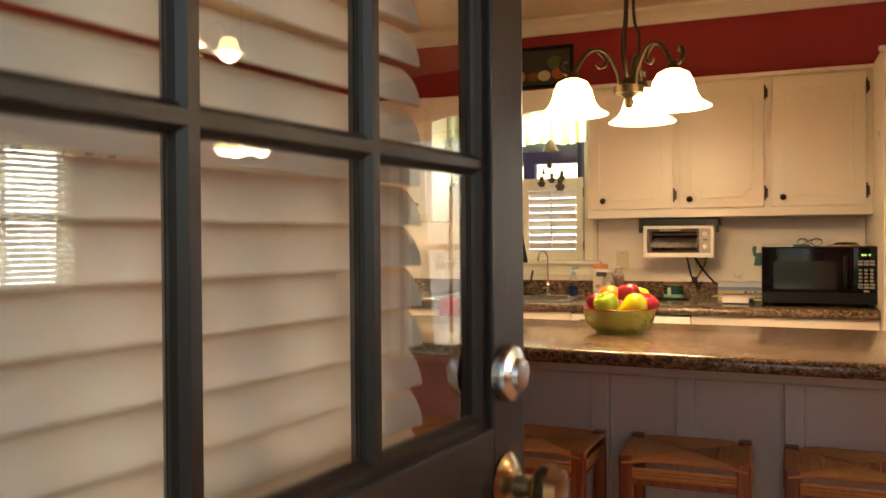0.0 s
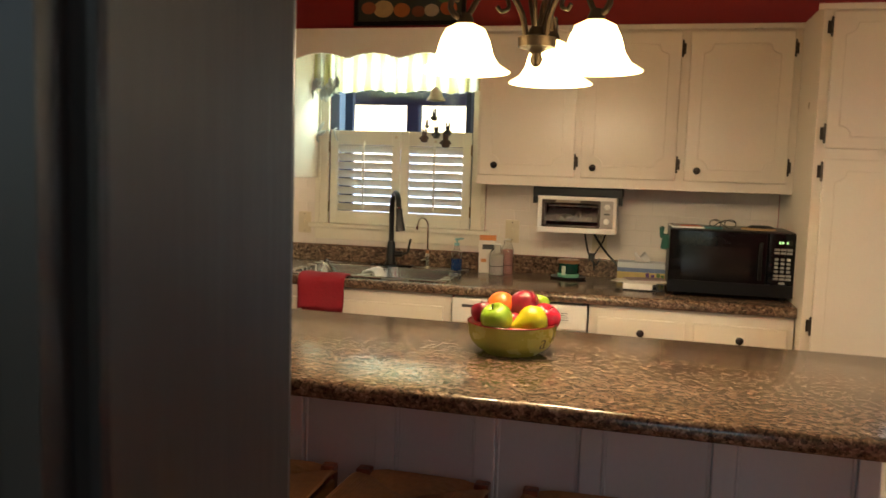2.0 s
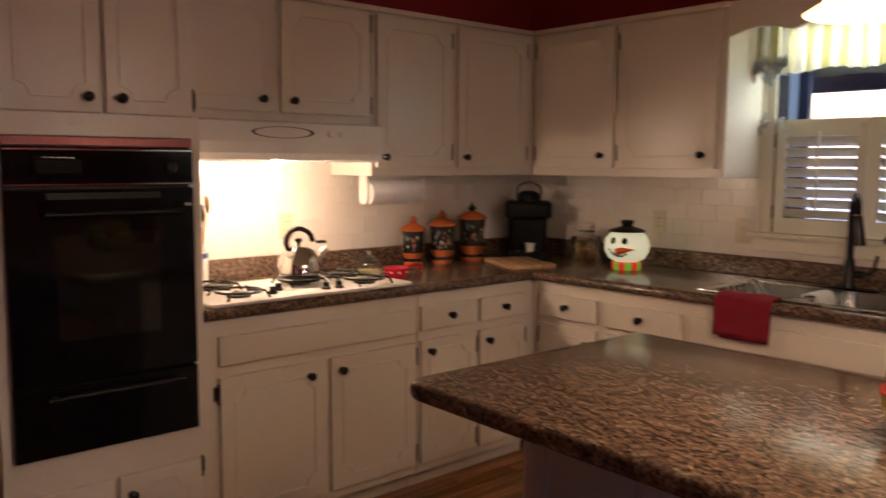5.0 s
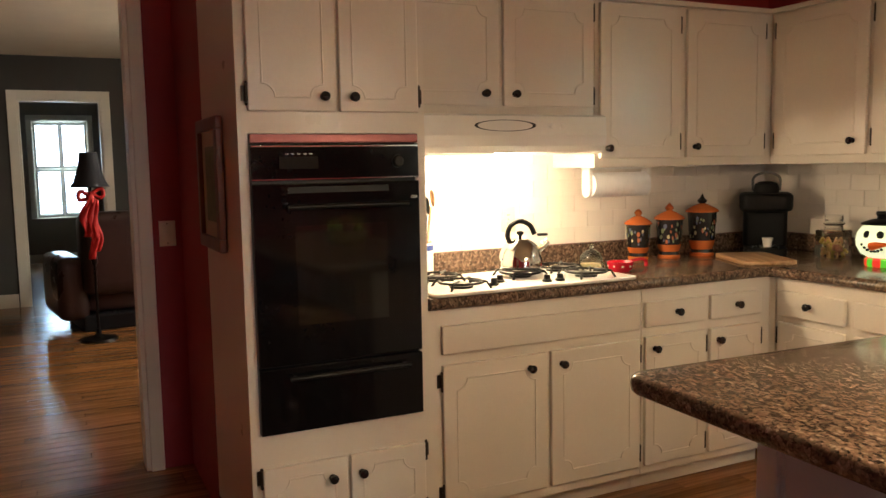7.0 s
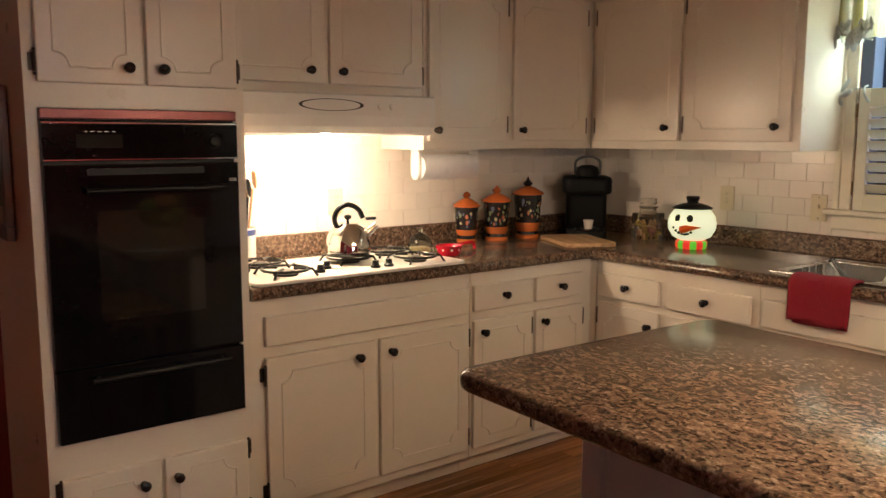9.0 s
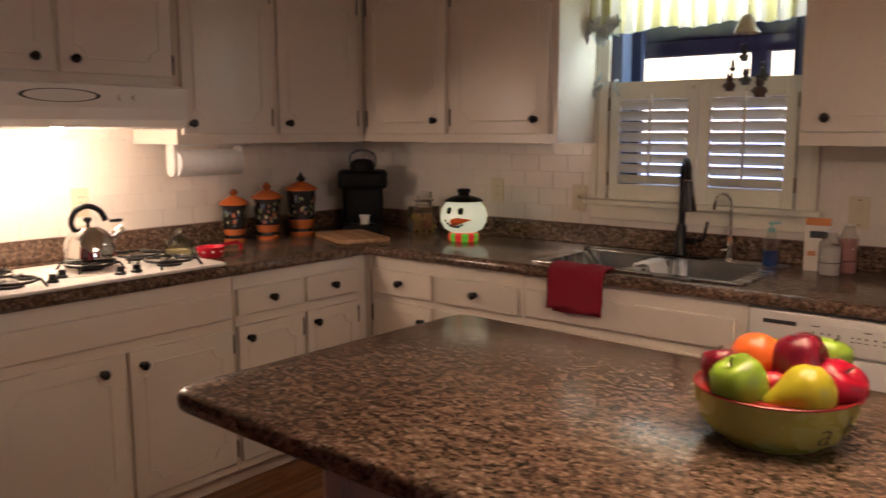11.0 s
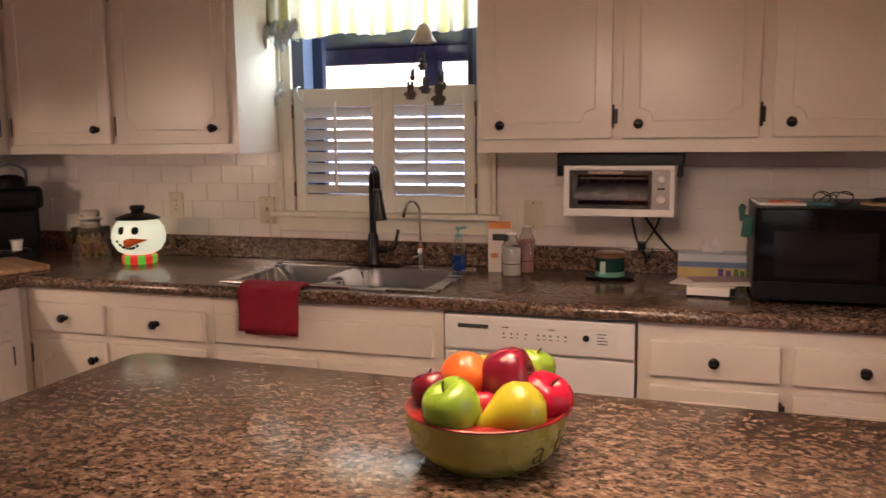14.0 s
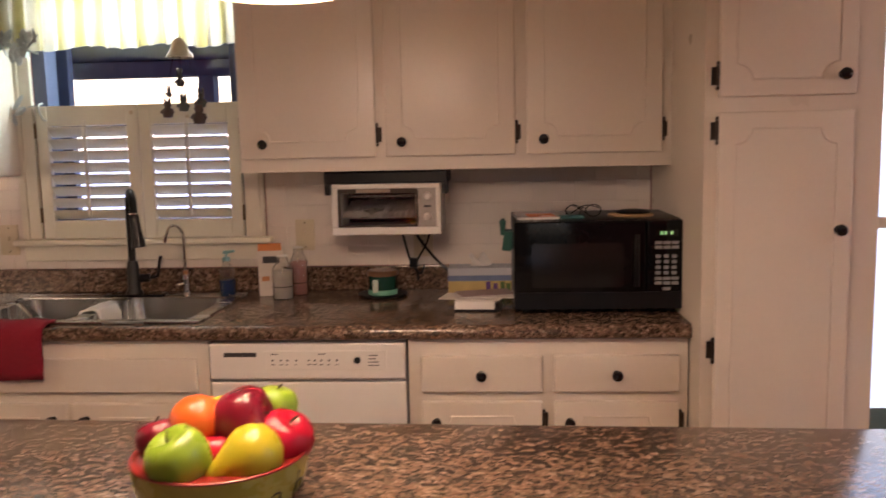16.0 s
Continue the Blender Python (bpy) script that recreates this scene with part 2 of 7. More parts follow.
def tube(points, r, n=10, closed=False, taper=None):
    """A round rod along points."""
    bm = bmesh.new()
    pts = [Vector(p) for p in points]
    rings, ref = [], None
    for i, p in enumerate(pts):
        d = ((pts[(i + 1) % len(pts)] if closed or i < len(pts) - 1 else p) - (pts[i - 1] if closed or i else p)).normalized()
        if ref is None:
            ref = d.orthogonal().normalized()
        ref = (ref - d * ref.dot(d)).normalized()
        side = d.cross(ref)
        rr = r * (taper[i] if taper else 1)
        rings.append([bm.verts.new(p + rr * (math.cos(2 * math.pi * k / n) * ref + math.sin(2 * math.pi * k / n) * side)) for k in range(n)])
    pairs = list(zip(rings, rings[1:])) + ([(rings[-1], rings[0])] if closed else [])
    for a, b in pairs:
        for k in range(n):
            bm.faces.new((a[k], a[(k + 1) % n], b[(k + 1) % n], b[k]))
    if not closed:
        bm.faces.new(rings[0])
        bm.faces.new(rings[-1])
    return bm


def curve_points(ctrl, n=8):
    """Catmull-Rom through the points."""
    c = [Vector(p) for p in ctrl]
    c = [2 * c[0] - c[1]] + c + [2 * c[-1] - c[-2]]
    out = []
    for a, b, d, e in zip(c, c[1:], c[2:], c[3:]):
        for k in range(n):
            t = k / n
            out.append(0.5 * (2 * b + (d - a) * t + (2 * a - 5 * b + 4 * d - e) * t * t + (3 * b - a - 3 * d + e) * t ** 3))
    return out + [c[-2]]


def extrude(outline, axis, a, b, bevel=0.0):
    """A prism: outline of 2D points in the plane across the axis, from a to b along it."""
    bm = bmesh.new()

    def at(p, w):
        return {"x": (w, p[0], p[1]), "y": (p[0], w, p[1]), "z": (p[0], p[1], w)}[axis]

    lo, hi = [bm.verts.new(at(p, a)) for p in outline], [bm.verts.new(at(p, b)) for p in outline]
    bm.faces.new(lo)
    bm.faces.new(hi)
    n = len(outline)
    for k in range(n):
        bm.faces.new((lo[k], lo[(k + 1) % n], hi[(k + 1) % n], hi[k]))
    if bevel:
        bmesh.ops.recalc_face_normals(bm, faces=bm.faces)
        bmesh.ops.bevel(bm, geom=[e for e in bm.edges if len(e.link_faces) == 2 and e.calc_face_angle(0) > 1.0], offset=bevel, segments=3, profile=0.5, affect="EDGES")
    return bm


def rounded(x0, x1, y0, y1, r, n=6, corners=(1, 1, 1, 1)):
    """Outline of a rectangle with rounded corners (anticlockwise from the low corner)."""
    out = []
    for (cx, cy, a0), on in zip(((x0, y0, 180), (x1, y0, 270), (x1, y1, 0), (x0, y1, 90)), corners):
        rr = r * on
        px, py = cx + (rr if cx == x0 else -rr), cy + (rr if cy == y0 else -rr)
        for k in range(n + 1 if rr else 1):
            a = radians(a0 + 90 * k / n)
            out.append((px + rr * math.cos(a), py + rr * math.sin(a)))
    return out


def structure(name, bm, mat, label, category, smooth=False):
    return tagged(part(name, bm, mat, None, label, smooth), label, category, kind="structure")


# ---- the room ----
H, WALL = 2.57, 0.14
ENTRY_Y, RIGHT_X, HALL_X = -4.74, 7.4, -0.65
WIN = (1.50, 2.29, 1.12, 1.99)


def wall_with_hole(axis, a, b, lo, hi, hole, z1=H, z0=0.0):
    """A wall along axis from lo to hi, between a and b across, with one opening (from, to, bottom, top)."""
    bm = bmesh.new()

    def piece(u0, u1, z0, z1):
        if u1 - u0 > 1e-4 and z1 - z0 > 1e-4:
            add_box(bm, *((u0, u1, a, b) if axis == "x" else (a, b, u0, u1)), z0, z1)

    h0, h1, hz0, hz1 = hole
    piece(lo, h0, z0, z1)
    piece(h1, hi, z0, z1)
    piece(h0, h1, z0, hz0)
    piece(h0, h1, hz1, z1)
    return bm


DOOR2 = (4.36, 5.20, 0.0, 2.05)
# unseen window, added so the entry door's panes mirror something bright
ADDED_DINING_WIN = (5.8, 6.7, 0.35, 2.05)
wall_n = bmesh.new()
join(wall_n, wall_with_hole("x", 0, WALL, HALL_X - WALL, 3.5, WIN))
join(wall_n, wall_with_hole("x", 0, WALL, 3.5, 5.5, DOOR2))
join(wall_n, wall_with_hole("x", 0, WALL, 5.5, RIGHT_X + WALL, ADDED_DINING_WIN))
structure("wall_north", wall_n, RED_WALL, "deep red painted kitchen wall behind the cabinets", "wall")
wall_w = box(-WALL, 0, -2.97, 0, 0, H)
structure("wall_west", wall_w, RED_WALL, "deep red painted wall behind the cooktop", "wall")
HALL_DOOR = (-4.45, -3.16, 0.0, 2.25)
structure("wall_hall", wall_with_hole("y", HALL_X - WALL, HALL_X, ENTRY_Y, -2.97, HALL_DOOR), RED_WALL, "deep red wall beside the doorway to the next room", "wall")
structure("wall_return", box(HALL_X - WALL, -WALL, -2.97, -2.97 + WALL, 0, H), RED_WALL, "short red return wall beside the oven cabinet", "wall")
ENTRY = (2.885, 3.72, 0.0, 2.06)
structure("wall_south", wall_with_hole("x", ENTRY_Y - WALL, ENTRY_Y, HALL_X - WALL, RIGHT_X + WALL, ENTRY), RED_WALL, "deep red wall with the entry doorway", "wall")
structure("wall_east", wall_with_hole("y", RIGHT_X, RIGHT_X + WALL, ENTRY_Y, 0, (-3.0, -2.2, 0.95, 1.85)), RED_WALL, "deep red dining wall with a window", "wall")
structure("ceiling", box(HALL_X - WALL, RIGHT_X + WALL, ENTRY_Y - WALL, WALL, H, H + 0.1), CEILING, "warm off-white painted ceiling", "ceiling")


def crown(name, axis, a, b, at, sign):
    p = [(at, H), (at + sign * 0.085, H), (at + sign * 0.08, H - 0.02), (at + sign * 0.055, H - 0.035), (at + sign * 0.03, H - 0.06), (at + sign * 0.022, H - 0.085), (at, H - 0.085)]
    structure(name, extrude(p, axis, a, b), TRIM, "white painted crown moulding under the ceiling", "trim")


crown("trim_north", "x", HALL_X, RIGHT_X, -0.001, -1)
crown("trim_west", "y", -2.97, -0.09, 0.001, 1)
crown("trim_south", "x", HALL_X, RIGHT_X, ENTRY_Y + 0.001, 1)
crown("trim_east", "y", ENTRY_Y, 0, RIGHT_X - 0.001, -1)
crown("trim_hall", "y", ENTRY_Y, -2.98, HALL_X + 0.001, 1)

# next room seen through the doorway
LX = -6.2
PANEL = material("dark panelled wall", (0.055, 0.052, 0.044), 0.7, grain=30, vary=0.12, stretch=(4, 4, 0.3))
FAR_DOOR = (-3.74, -2.95, 0.0, 2.13)
structure("wall_living_far", wall_with_hole("y", LX - WALL, LX, -7.5, -0.5, FAR_DOOR), PANEL, "dark panelled wall of the next room with a cased opening", "wall")
# out-of-view window opening, added to let the extra lamp shine in
ADDED_LIV_WIN = (-3.6, -2.2, 0.95, 2.05)
SX0, SUN_WIN = -10.6, (-3.66, -2.90, 0.68, 2.16)
LIV = material("taupe side wall", (0.22, 0.18, 0.14), 0.8, vary=0.05)
structure("wall_sunroom_far", wall_with_hole("y", SX0 - WALL, SX0, -5.2, -2.0, SUN_WIN), LIV, "taupe wall of the room beyond with a shuttered window", "wall")
structure("wall_sunroom_north", box(SX0, LX - WALL, -2.14, -2.0, 0, H), LIV, "taupe side wall of the room beyond", "wall")
structure("wall_sunroom_south", box(SX0, LX - WALL, -5.2, -5.06, 0, H), LIV, "taupe side wall of the room beyond", "wall")
structure("ceiling_sunroom", box(SX0 - WALL, LX - WALL - 0.002, -5.2, -2.0, H, H + 0.1), CEILING, "off-white ceiling of the room beyond", "ceiling")
structure("floor_sunroom", box(SX0, LX - 0.001, -5.06, -2.14, -0.06, -0.002), OAK, "honey oak floor of the room beyond", "floor")
structure("baseboard_sunroom", box(SX0, SX0 + 0.018, -5.06, -2.14, 0.0, 0.14, bevel=0.004), TRIM, "cream painted baseboard", "baseboard")
structure("wall_living_north", wall_with_hole("x", -0.64, -0.5, LX, HALL_X - WALL, ADDED_LIV_WIN), LIV, "taupe side wall of the next room", "wall")
structure("wall_living_south", box(LX, HALL_X - WALL, -7.5, -7.36, 0, H), LIV, "taupe side wall of the next room", "wall")
structure("wall_living_east", box(HALL_X - WALL, HALL_X, -7.5, ENTRY_Y - WALL - 0.002, 0, H), LIV, "taupe wall of the next room", "wall")
structure("ceiling_living", box(LX - WALL, HALL_X - WALL - 0.002, -7.5, -0.5, H, H + 0.1), CEILING, "off-white ceiling of the next room", "ceiling")
bb = bmesh.new()
add_box(bb, LX, LX + 0.018, -7.3, -3.84, 0.0, 0.14, 0.004)
add_box(bb, LX, LX + 0.018, -2.85, -0.64, 0.0, 0.14, 0.004)
structure("baseboard_living", bb, TRIM, "cream painted baseboard", "baseboard")

# ground outside and porch floor
structure("ground", box(-300, 300, -300, 300, -0.5, -0.42), material("lawn", (0.07, 0.09, 0.035), 0.9, grain=4, vary=0.3), "grass lawn around the house", "ground")
structure("porch_floor", box(1.2, 5.6, -7.2, ENTRY_Y - WALL, -0.40, -0.16), material("porch concrete", (0.34, 0.32, 0.29), 0.8, grain=25, vary=0.15, bump=0.3), "grey concrete porch slab outside the door", "floor")

# entry door frame
def casing(name, axis, hole, face, sign, w=0.085, t=0.018, sill=False, label="cream painted door casing"):
    h0, h1, z0, z1 = hole
    bm = bmesh.new()

    def piece(u0, u1, a, b):
        y0, y1 = sorted((face, face + sign * t))
        add_box(bm, *((u0, u1, y0, y1) if axis == "x" else (y0, y1, u0, u1)), a, b, 0.004)

    piece(h0 - w, h0, z0, z1 + w)
    piece(h1, h1 + w, z0, z1 + w)
    piece(h0, h1, z1, z1 + w)
    return structure(name, bm, TRIM, label, "trim")


casing("trim_entry", "x", ENTRY, ENTRY_Y + 0.001, 1)
casing("trim_entry_out", "x", ENTRY, ENTRY_Y - WALL - 0.001, -1)
casing("trim_doorway", "y", HALL_DOOR, HALL_X + 0.001, 1, w=0.06)
casing("trim_far_opening", "y", FAR_DOOR, LX + 0.001, 1, w=0.09)
casing("trim_doorway_far", "y", HALL_DOOR, HALL_X - WALL - 0.001, -1, w=0.10)
casing("trim_window_5", "x", ADDED_DINING_WIN, -0.001, -1, label="cream casing of the added tall dining window")
casing("trim_door_2", "x", DOOR2, -0.001, -1)


def jamb(name, axis, hole, a, b, t=0.02):
    h0, h1, z0, z1 = hole
    bm = bmesh.new()
    for u0, u1, c, d in ((h0, h0 + t, z0, z1), (h1 - t, h1, z0, z1), (h0 + t, h1 - t, z1 - t, z1)):
        add_box(bm, *((u0, u1, a, b) if axis == "x" else (a, b, u0, u1)), c, d, 0.002)
    structure(name, bm, TRIM, "cream painted door jamb", "trim")


jamb("trim_entry_jamb", "x", ENTRY, ENTRY_Y - WALL, ENTRY_Y)
jamb("trim_doorway_jamb", "y", HALL_DOOR, HALL_X - WALL, HALL_X)
jamb("trim_far_opening_jamb", "y", FAR_DOOR, LX - WALL, LX)
jamb("trim_door_2_jamb", "x", DOOR2, 0, WALL)
structure("threshold", box(ENTRY[0], ENTRY[1], ENTRY_Y - WALL - 0.03, ENTRY_Y + 0.02, -0.01, 0.015, bevel=0.006), STEEL, "worn metal door threshold", "threshold")


def sash_window(name, axis, hole, y, label, rows=1, cols=1, mat=SASH, bar=0.045):
    """Frame, bars and panes of a window in a wall; local u runs along the wall."""
    h0, h1, z0, z1 = hole
    rot = pose(0, 0, 0) if axis == "x" else pose(0, 0, 0, 0, 0, 90)
    m = pose((h0 + h1) / 2, y, z0) if axis == "x" else pose(y, (h0 + h1) / 2, z0) @ rot
    w = tagged(new(name), label, "window", kind="structure")
    w.matrix_world = m
    W, Z = (h1 - h0) / 2, z1 - z0
    f = bmesh.new()
    for a in ((-W, -W + bar, 0, Z), (W - bar, W, 0, Z), (-W + bar, W - bar, 0, bar), (-W + bar, W - bar, Z - bar, Z)):
        add_box(f, a[0], a[1], -0.02, 0.02, a[2], a[3], 0.003)
    part("window_frame", f, mat, w)
    mid = box(-W + bar, W - bar, -0.022, 0.022, Z / 2 - bar / 2, Z / 2 + bar / 2, bevel=0.003)
    part("meeting_rail", mid, mat, w)
    for i in range(1, cols):
        x = -W + 2 * W * i / cols
        part("glazing_bar", box(x - 0.012, x + 0.012, -0.014, 0.014, bar, Z - bar, bevel=0.003), mat, w)
    for k in (0, 1):
        p = part("pane", box(-W + bar, W - bar, -0.002, 0.002, bar if k == 0 else Z / 2 + bar / 2, Z / 2 - bar / 2 if k == 0 else Z - bar), PANE, w)
        p.visible_shadow = False
    return w


sash_window("window_1", "x", (1.55, 2.27, 1.14, 1.97), 0.105, "dark framed sash window over the sink")
sash_window("window_2", "y", (-3.0, -2.2, 0.95, 1.85), RIGHT_X + 0.07, "white dining window", cols=2, mat=TRIM)
sash_window("window_4", "x", ADDED_LIV_WIN, -0.57, "unseen white window added in the next room's side wall", cols=2, mat=TRIM)
sash_window("window_5", "x", ADDED_DINING_WIN, 0.07, "unseen tall white window added in the dining area", cols=2, mat=TRIM)
sash_window("window_3", "y", SUN_WIN, SX0 - 0.07, "white window of the room beyond with shutters", cols=2, mat=TRIM)
lining = bmesh.new()
for a in ((1.50, 1.55, 1.12, 1.99), (2.27, 2.29, 1.12, 1.99), (1.55, 2.27, 1.97, 1.99), (1.55, 2.27, 1.12, 1.14)):
    add_box(lining, a[0], a[1], 0.002, WALL, a[2], a[3])
structure("trim_window_lining", lining, material("blue-grey window lining", (0.10, 0.125, 0.21), 0.5, vary=0.08), "blue-grey painted window lining", "trim")
wt = bmesh.new()
add_box(wt, 1.425, 1.50, -0.02, -0.001, 1.12, 2.05, 0.004)
add_box(wt, 1.44, 1.455, -0.028, -0.018, 1.12, 2.05, 0.003)
add_box(wt, 2.29, 2.365, -0.02, -0.001, 1.12, 2.05, 0.004)
add_box(wt, 2.335, 2.35, -0.028, -0.018, 1.12, 2.05, 0.003)
add_box(wt, 1.50, 2.29, -0.02, -0.001, 1.99, 2.05, 0.004)
structure("trim_window", wt, TRIM, "cream moulded window casing", "trim")
structure("window_sill", join(box(1.40, 2.39, -0.055, 0.01, 1.098, 1.12, bevel=0.006), box(1.425, 2.365, -0.02, -0.001, 1.035, 1.098, bevel=0.005)), TRIM, "cream window stool with moulded apron", "sill")


# ---- cabinets ----
def door_groove(w, h, inset=0.05, r=0.042, s=0.012):
    """A routed line round a door, with scooped corners (x, z points)."""
    x0, x1, z0, z1 = inset, w - inset, inset, h - inset
    out = []
    for cx, cz, a0, dx, dz in ((x0, z0, 90, 1, 1), (x1, z0, 180, -1, 1), (x1, z1, 270, -1, -1), (x0, z1, 0, 1, -1)):
        arc = []
        for k in range(7):
            a = radians(a0 - 15 * k)
            arc.append((cx + r * math.cos(a), cz + r * math.sin(a)))
        first, last = arc[0], arc[-1]
        # small straight steps on each side of the scoop
        if dx * dz > 0:
            out += [(first[0], first[1] + dz * s)] + arc + [(last[0] + dx * s, last[1])]
        else:
            out += [(first[0] + dx * s, first[1])] + arc + [(last[0], last[1] + dz * s)]
    return out


def cab_door(parent, x0, x1, z0, z1, knob=None, hinge=None, groove=True, y=0.0, name="door", t=0.019, barrels=(0.11, 0.89), label=""):
    """An overlay door or drawer front on a cabinet's face at local y; knob (x, z), hinge side -1 or 1."""
    w, h = x1 - x0, z1 - z0
    d = part(name, box(0, w, -t, 0, 0, h, bevel=0.005, seg=3), CREAM, parent, label, smooth=True, m=pose(x0, y - 0.001, z0))
    if groove and w > 0.2 and h > 0.25:
        pts = [(x, -t - 0.0002, z) for x, z in door_groove(w, h, 0.045 if w < 0.4 else 0.055)]
        part("moulding", tube(pts, 0.0032, 6, closed=True), CREAM, d)
    if knob:
        prof = [(0.011, 0), (0.012, 0.003), (0.006, 0.006), (0.006, 0.014), (0.0135, 0.019), (0.0165, 0.024), (0.0155, 0.029), (0.009, 0.0325), (0.0, 0.0335)]
        part("knob", lathe(prof, 20, pose(knob[0] - x0, -t, knob[1] - z0, 90)), KNOB, d, "round black knob", True)
    if hinge:
        hx = (w + 0.004) if hinge > 0 else -0.004
        for k in barrels:
            hz = h * k
            b = tube([(hx, -t * 0.75, hz - 0.028), (hx, -t * 0.75, hz + 0.028)], 0.005, 8)
            join(b, box(min(hx, hx + hinge * 0.014), max(hx, hx + hinge * 0.014), -0.004, 0.0, hz - 0.024, hz + 0.024))
            for e in (-1, 1):
                join(b, lathe([(0.0, 0), (0.006, 0.002), (0.004, 0.008), (0.0, 0.011)], 8, pose(hx, -t * 0.75, hz + e * 0.028, 0 if e > 0 else 180)))
            part("hinge", b, HINGE, d, "dark bronze hinge")
    return d


def cabinet(name, m, w, d, z0, z1, label, category="cabinet", toe=False, group=""):
    """The carcass: local x along its width, y back from its face, z up."""
    c = thing(name, m, label, category, group)
    bm = box(0.001, w - 0.001, 0, d, z0, z1, bevel=0.0015, seg=1)
    part("body", bm, CREAM, c)
    if toe:
        part("toe_kick", box(0.001, w - 0.001, 0.065, d, 0.004, z0 - 0.001), CREAM, c)
    return c


B = 0.61
UP = 0.33
TOP = 2.10
CT = 0.868
# base cabinets along the window wall
c = cabinet("base_cabinet", pose(0.665, -0.63, 0), 0.82, 0.62, 0.085, CT, "cream base cabinet with two drawers over two doors", toe=True, group="base cabinets")
for x0, x1 in ((0.025, 0.36), (0.405, 0.79)):
    cab_door(c, x0, x1, 0.705, 0.815, knob=((x0 + x1) / 2, 0.763), groove=False, name="drawer_front")
cab_door(c, 0.025, 0.36, 0.125, 0.675, knob=(0.32, 0.61), hinge=-1)
cab_door(c, 0.405, 0.79, 0.125, 0.675, knob=(0.445, 0.61), hinge=1)
c = cabinet("sink_cabinet", pose(1.485, -0.63, 0), 0.86, 0.62, 0.085, CT - 0.20, "cream sink base cabinet with a false drawer front", toe=True, group="base cabinets")
part("apron", box(0.001, 0.859, 0, 0.02, CT - 0.199, CT - 0.001), CREAM, c)
cab_door(c, 0.02, 0.825, 0.71, 0.815, groove=False, name="drawer_front")
cab_door(c, 0.02, 0.405, 0.125, 0.675, knob=(0.365, 0.625), hinge=-1)
cab_door(c, 0.425, 0.825, 0.125, 0.675, knob=(0.47, 0.625), hinge=1)
c = cabinet("base_cabinet", pose(2.955, -0.63, 0), 0.83, 0.62, 0.085, CT, "cream base cabinet with two drawers beside the dishwasher", toe=True, group="base cabinets")
for x0, x1 in ((0.04, 0.40), (0.435, 0.80)):
    cab_door(c, x0, x1, 0.71, 0.82, knob=((x0 + x1) / 2, 0.765), groove=False, name="drawer_front")
cab_door(c, 0.04, 0.40, 0.125, 0.68, knob=(0.085, 0.62), hinge=1)
cab_door(c, 0.435, 0.80, 0.125, 0.68, knob=(0.48, 0.62), hinge=1)
# base cabinets along the cooktop wall
L = lambda y, x=0.63: pose(x, y, 0, 0, 0, 90)
c = cabinet("cooktop_cabinet", L(-2.319), 0.962, 0.62, 0.085, CT, "cream cooktop base cabinet with two wide doors", toe=True, group="base cabinets")
cab_door(c, 0.05, 0.945, 0.705, 0.81, groove=False, name="drawer_front")
cab_door(c, 0.05, 0.495, 0.125, 0.665, knob=(0.415, 0.613), hinge=-1)
cab_door(c, 0.515, 0.945, 0.125, 0.665, knob=(0.56, 0.613), hinge=1)
c = cabinet("base_cabinet", L(-1.356), 0.724, 0.62, 0.085, CT, "cream corner base cabinet with two small drawers over two doors", toe=True, group="base cabinets")
for x0, x1 in ((0.01, 0.335), (0.36, 0.655)):
    cab_door(c, x0, x1, 0.71, 0.815, knob=((x0 + x1) / 2, 0.765), groove=False, name="drawer_front")
cab_door(c, 0.01, 0.335, 0.125, 0.67, knob=(0.055, 0.62), hinge=1)
cab_door(c, 0.36, 0.655, 0.125, 0.67, knob=(0.402, 0.62), hinge=1)
c = cabinet("corner_cabinet", pose(0.002, -0.63, 0), 0.66, 0.62, 0.085, CT, "cream blind corner base cabinet")

# wall cabinets
c = cabinet("wall_cabinet", pose(2.378, -UP, 0), 1.44, UP - 0.002, 1.365, TOP, "cream wall cabinet with three doors above the toaster oven", "cabinet", group="wall cabinets")
for x0, x1, k in ((0.012, 0.459, 0.089), (0.491, 0.912, 0.546), (0.950, 1.379, 1.002)):
    cab_door(c, x0, x1, 1.41, 2.068, knob=(k, 1.457), hinge=1)
part("cornice", box(-0.004, 1.444, -0.025, 0.0, 2.078, 2.10, bevel=0.004), CREAM, c)
c = cabinet("wall_cabinet", pose(0.334, -UP, 0), 1.106, UP - 0.002, 1.365, TOP, "cream wall cabinet with two doors beside the window", "cabinet", group="wall cabinets")
cab_door(c, 0.04, 0.53, 1.403, 2.068, knob=(0.472, 1.463), hinge=-1)
cab_door(c, 0.56, 1.07, 1.403, 2.068, knob=(1.013, 1.463), hinge=-1)
part("cornice", box(0.0, 1.11, -0.025, 0.0, 2.078, 2.10, bevel=0.004), CREAM, c)
c = cabinet("wall_cabinet", L(-1.372, UP), 1.37, UP - 0.002, 1.365, TOP, "cream corner wall cabinet with two doors beside the range hood", "cabinet", group="wall cabinets")
cab_door(c, 0.02, 0.463, 1.403, 2.068, knob=(0.055, 1.448), hinge=1)
cab_door(c, 0.505, 0.985, 1.403, 2.068, knob=(0.547, 1.452), hinge=1)
part("cornice", box(-0.004, 1.03, -0.025, 0.0, 2.078, 2.10, bevel=0.004), CREAM, c)
c = cabinet("wall_cabinet", L(-2.319, UP), 0.945, UP - 0.002, 1.585, TOP, "short cream wall cabinet above the range hood", "cabinet", group="wall cabinets")
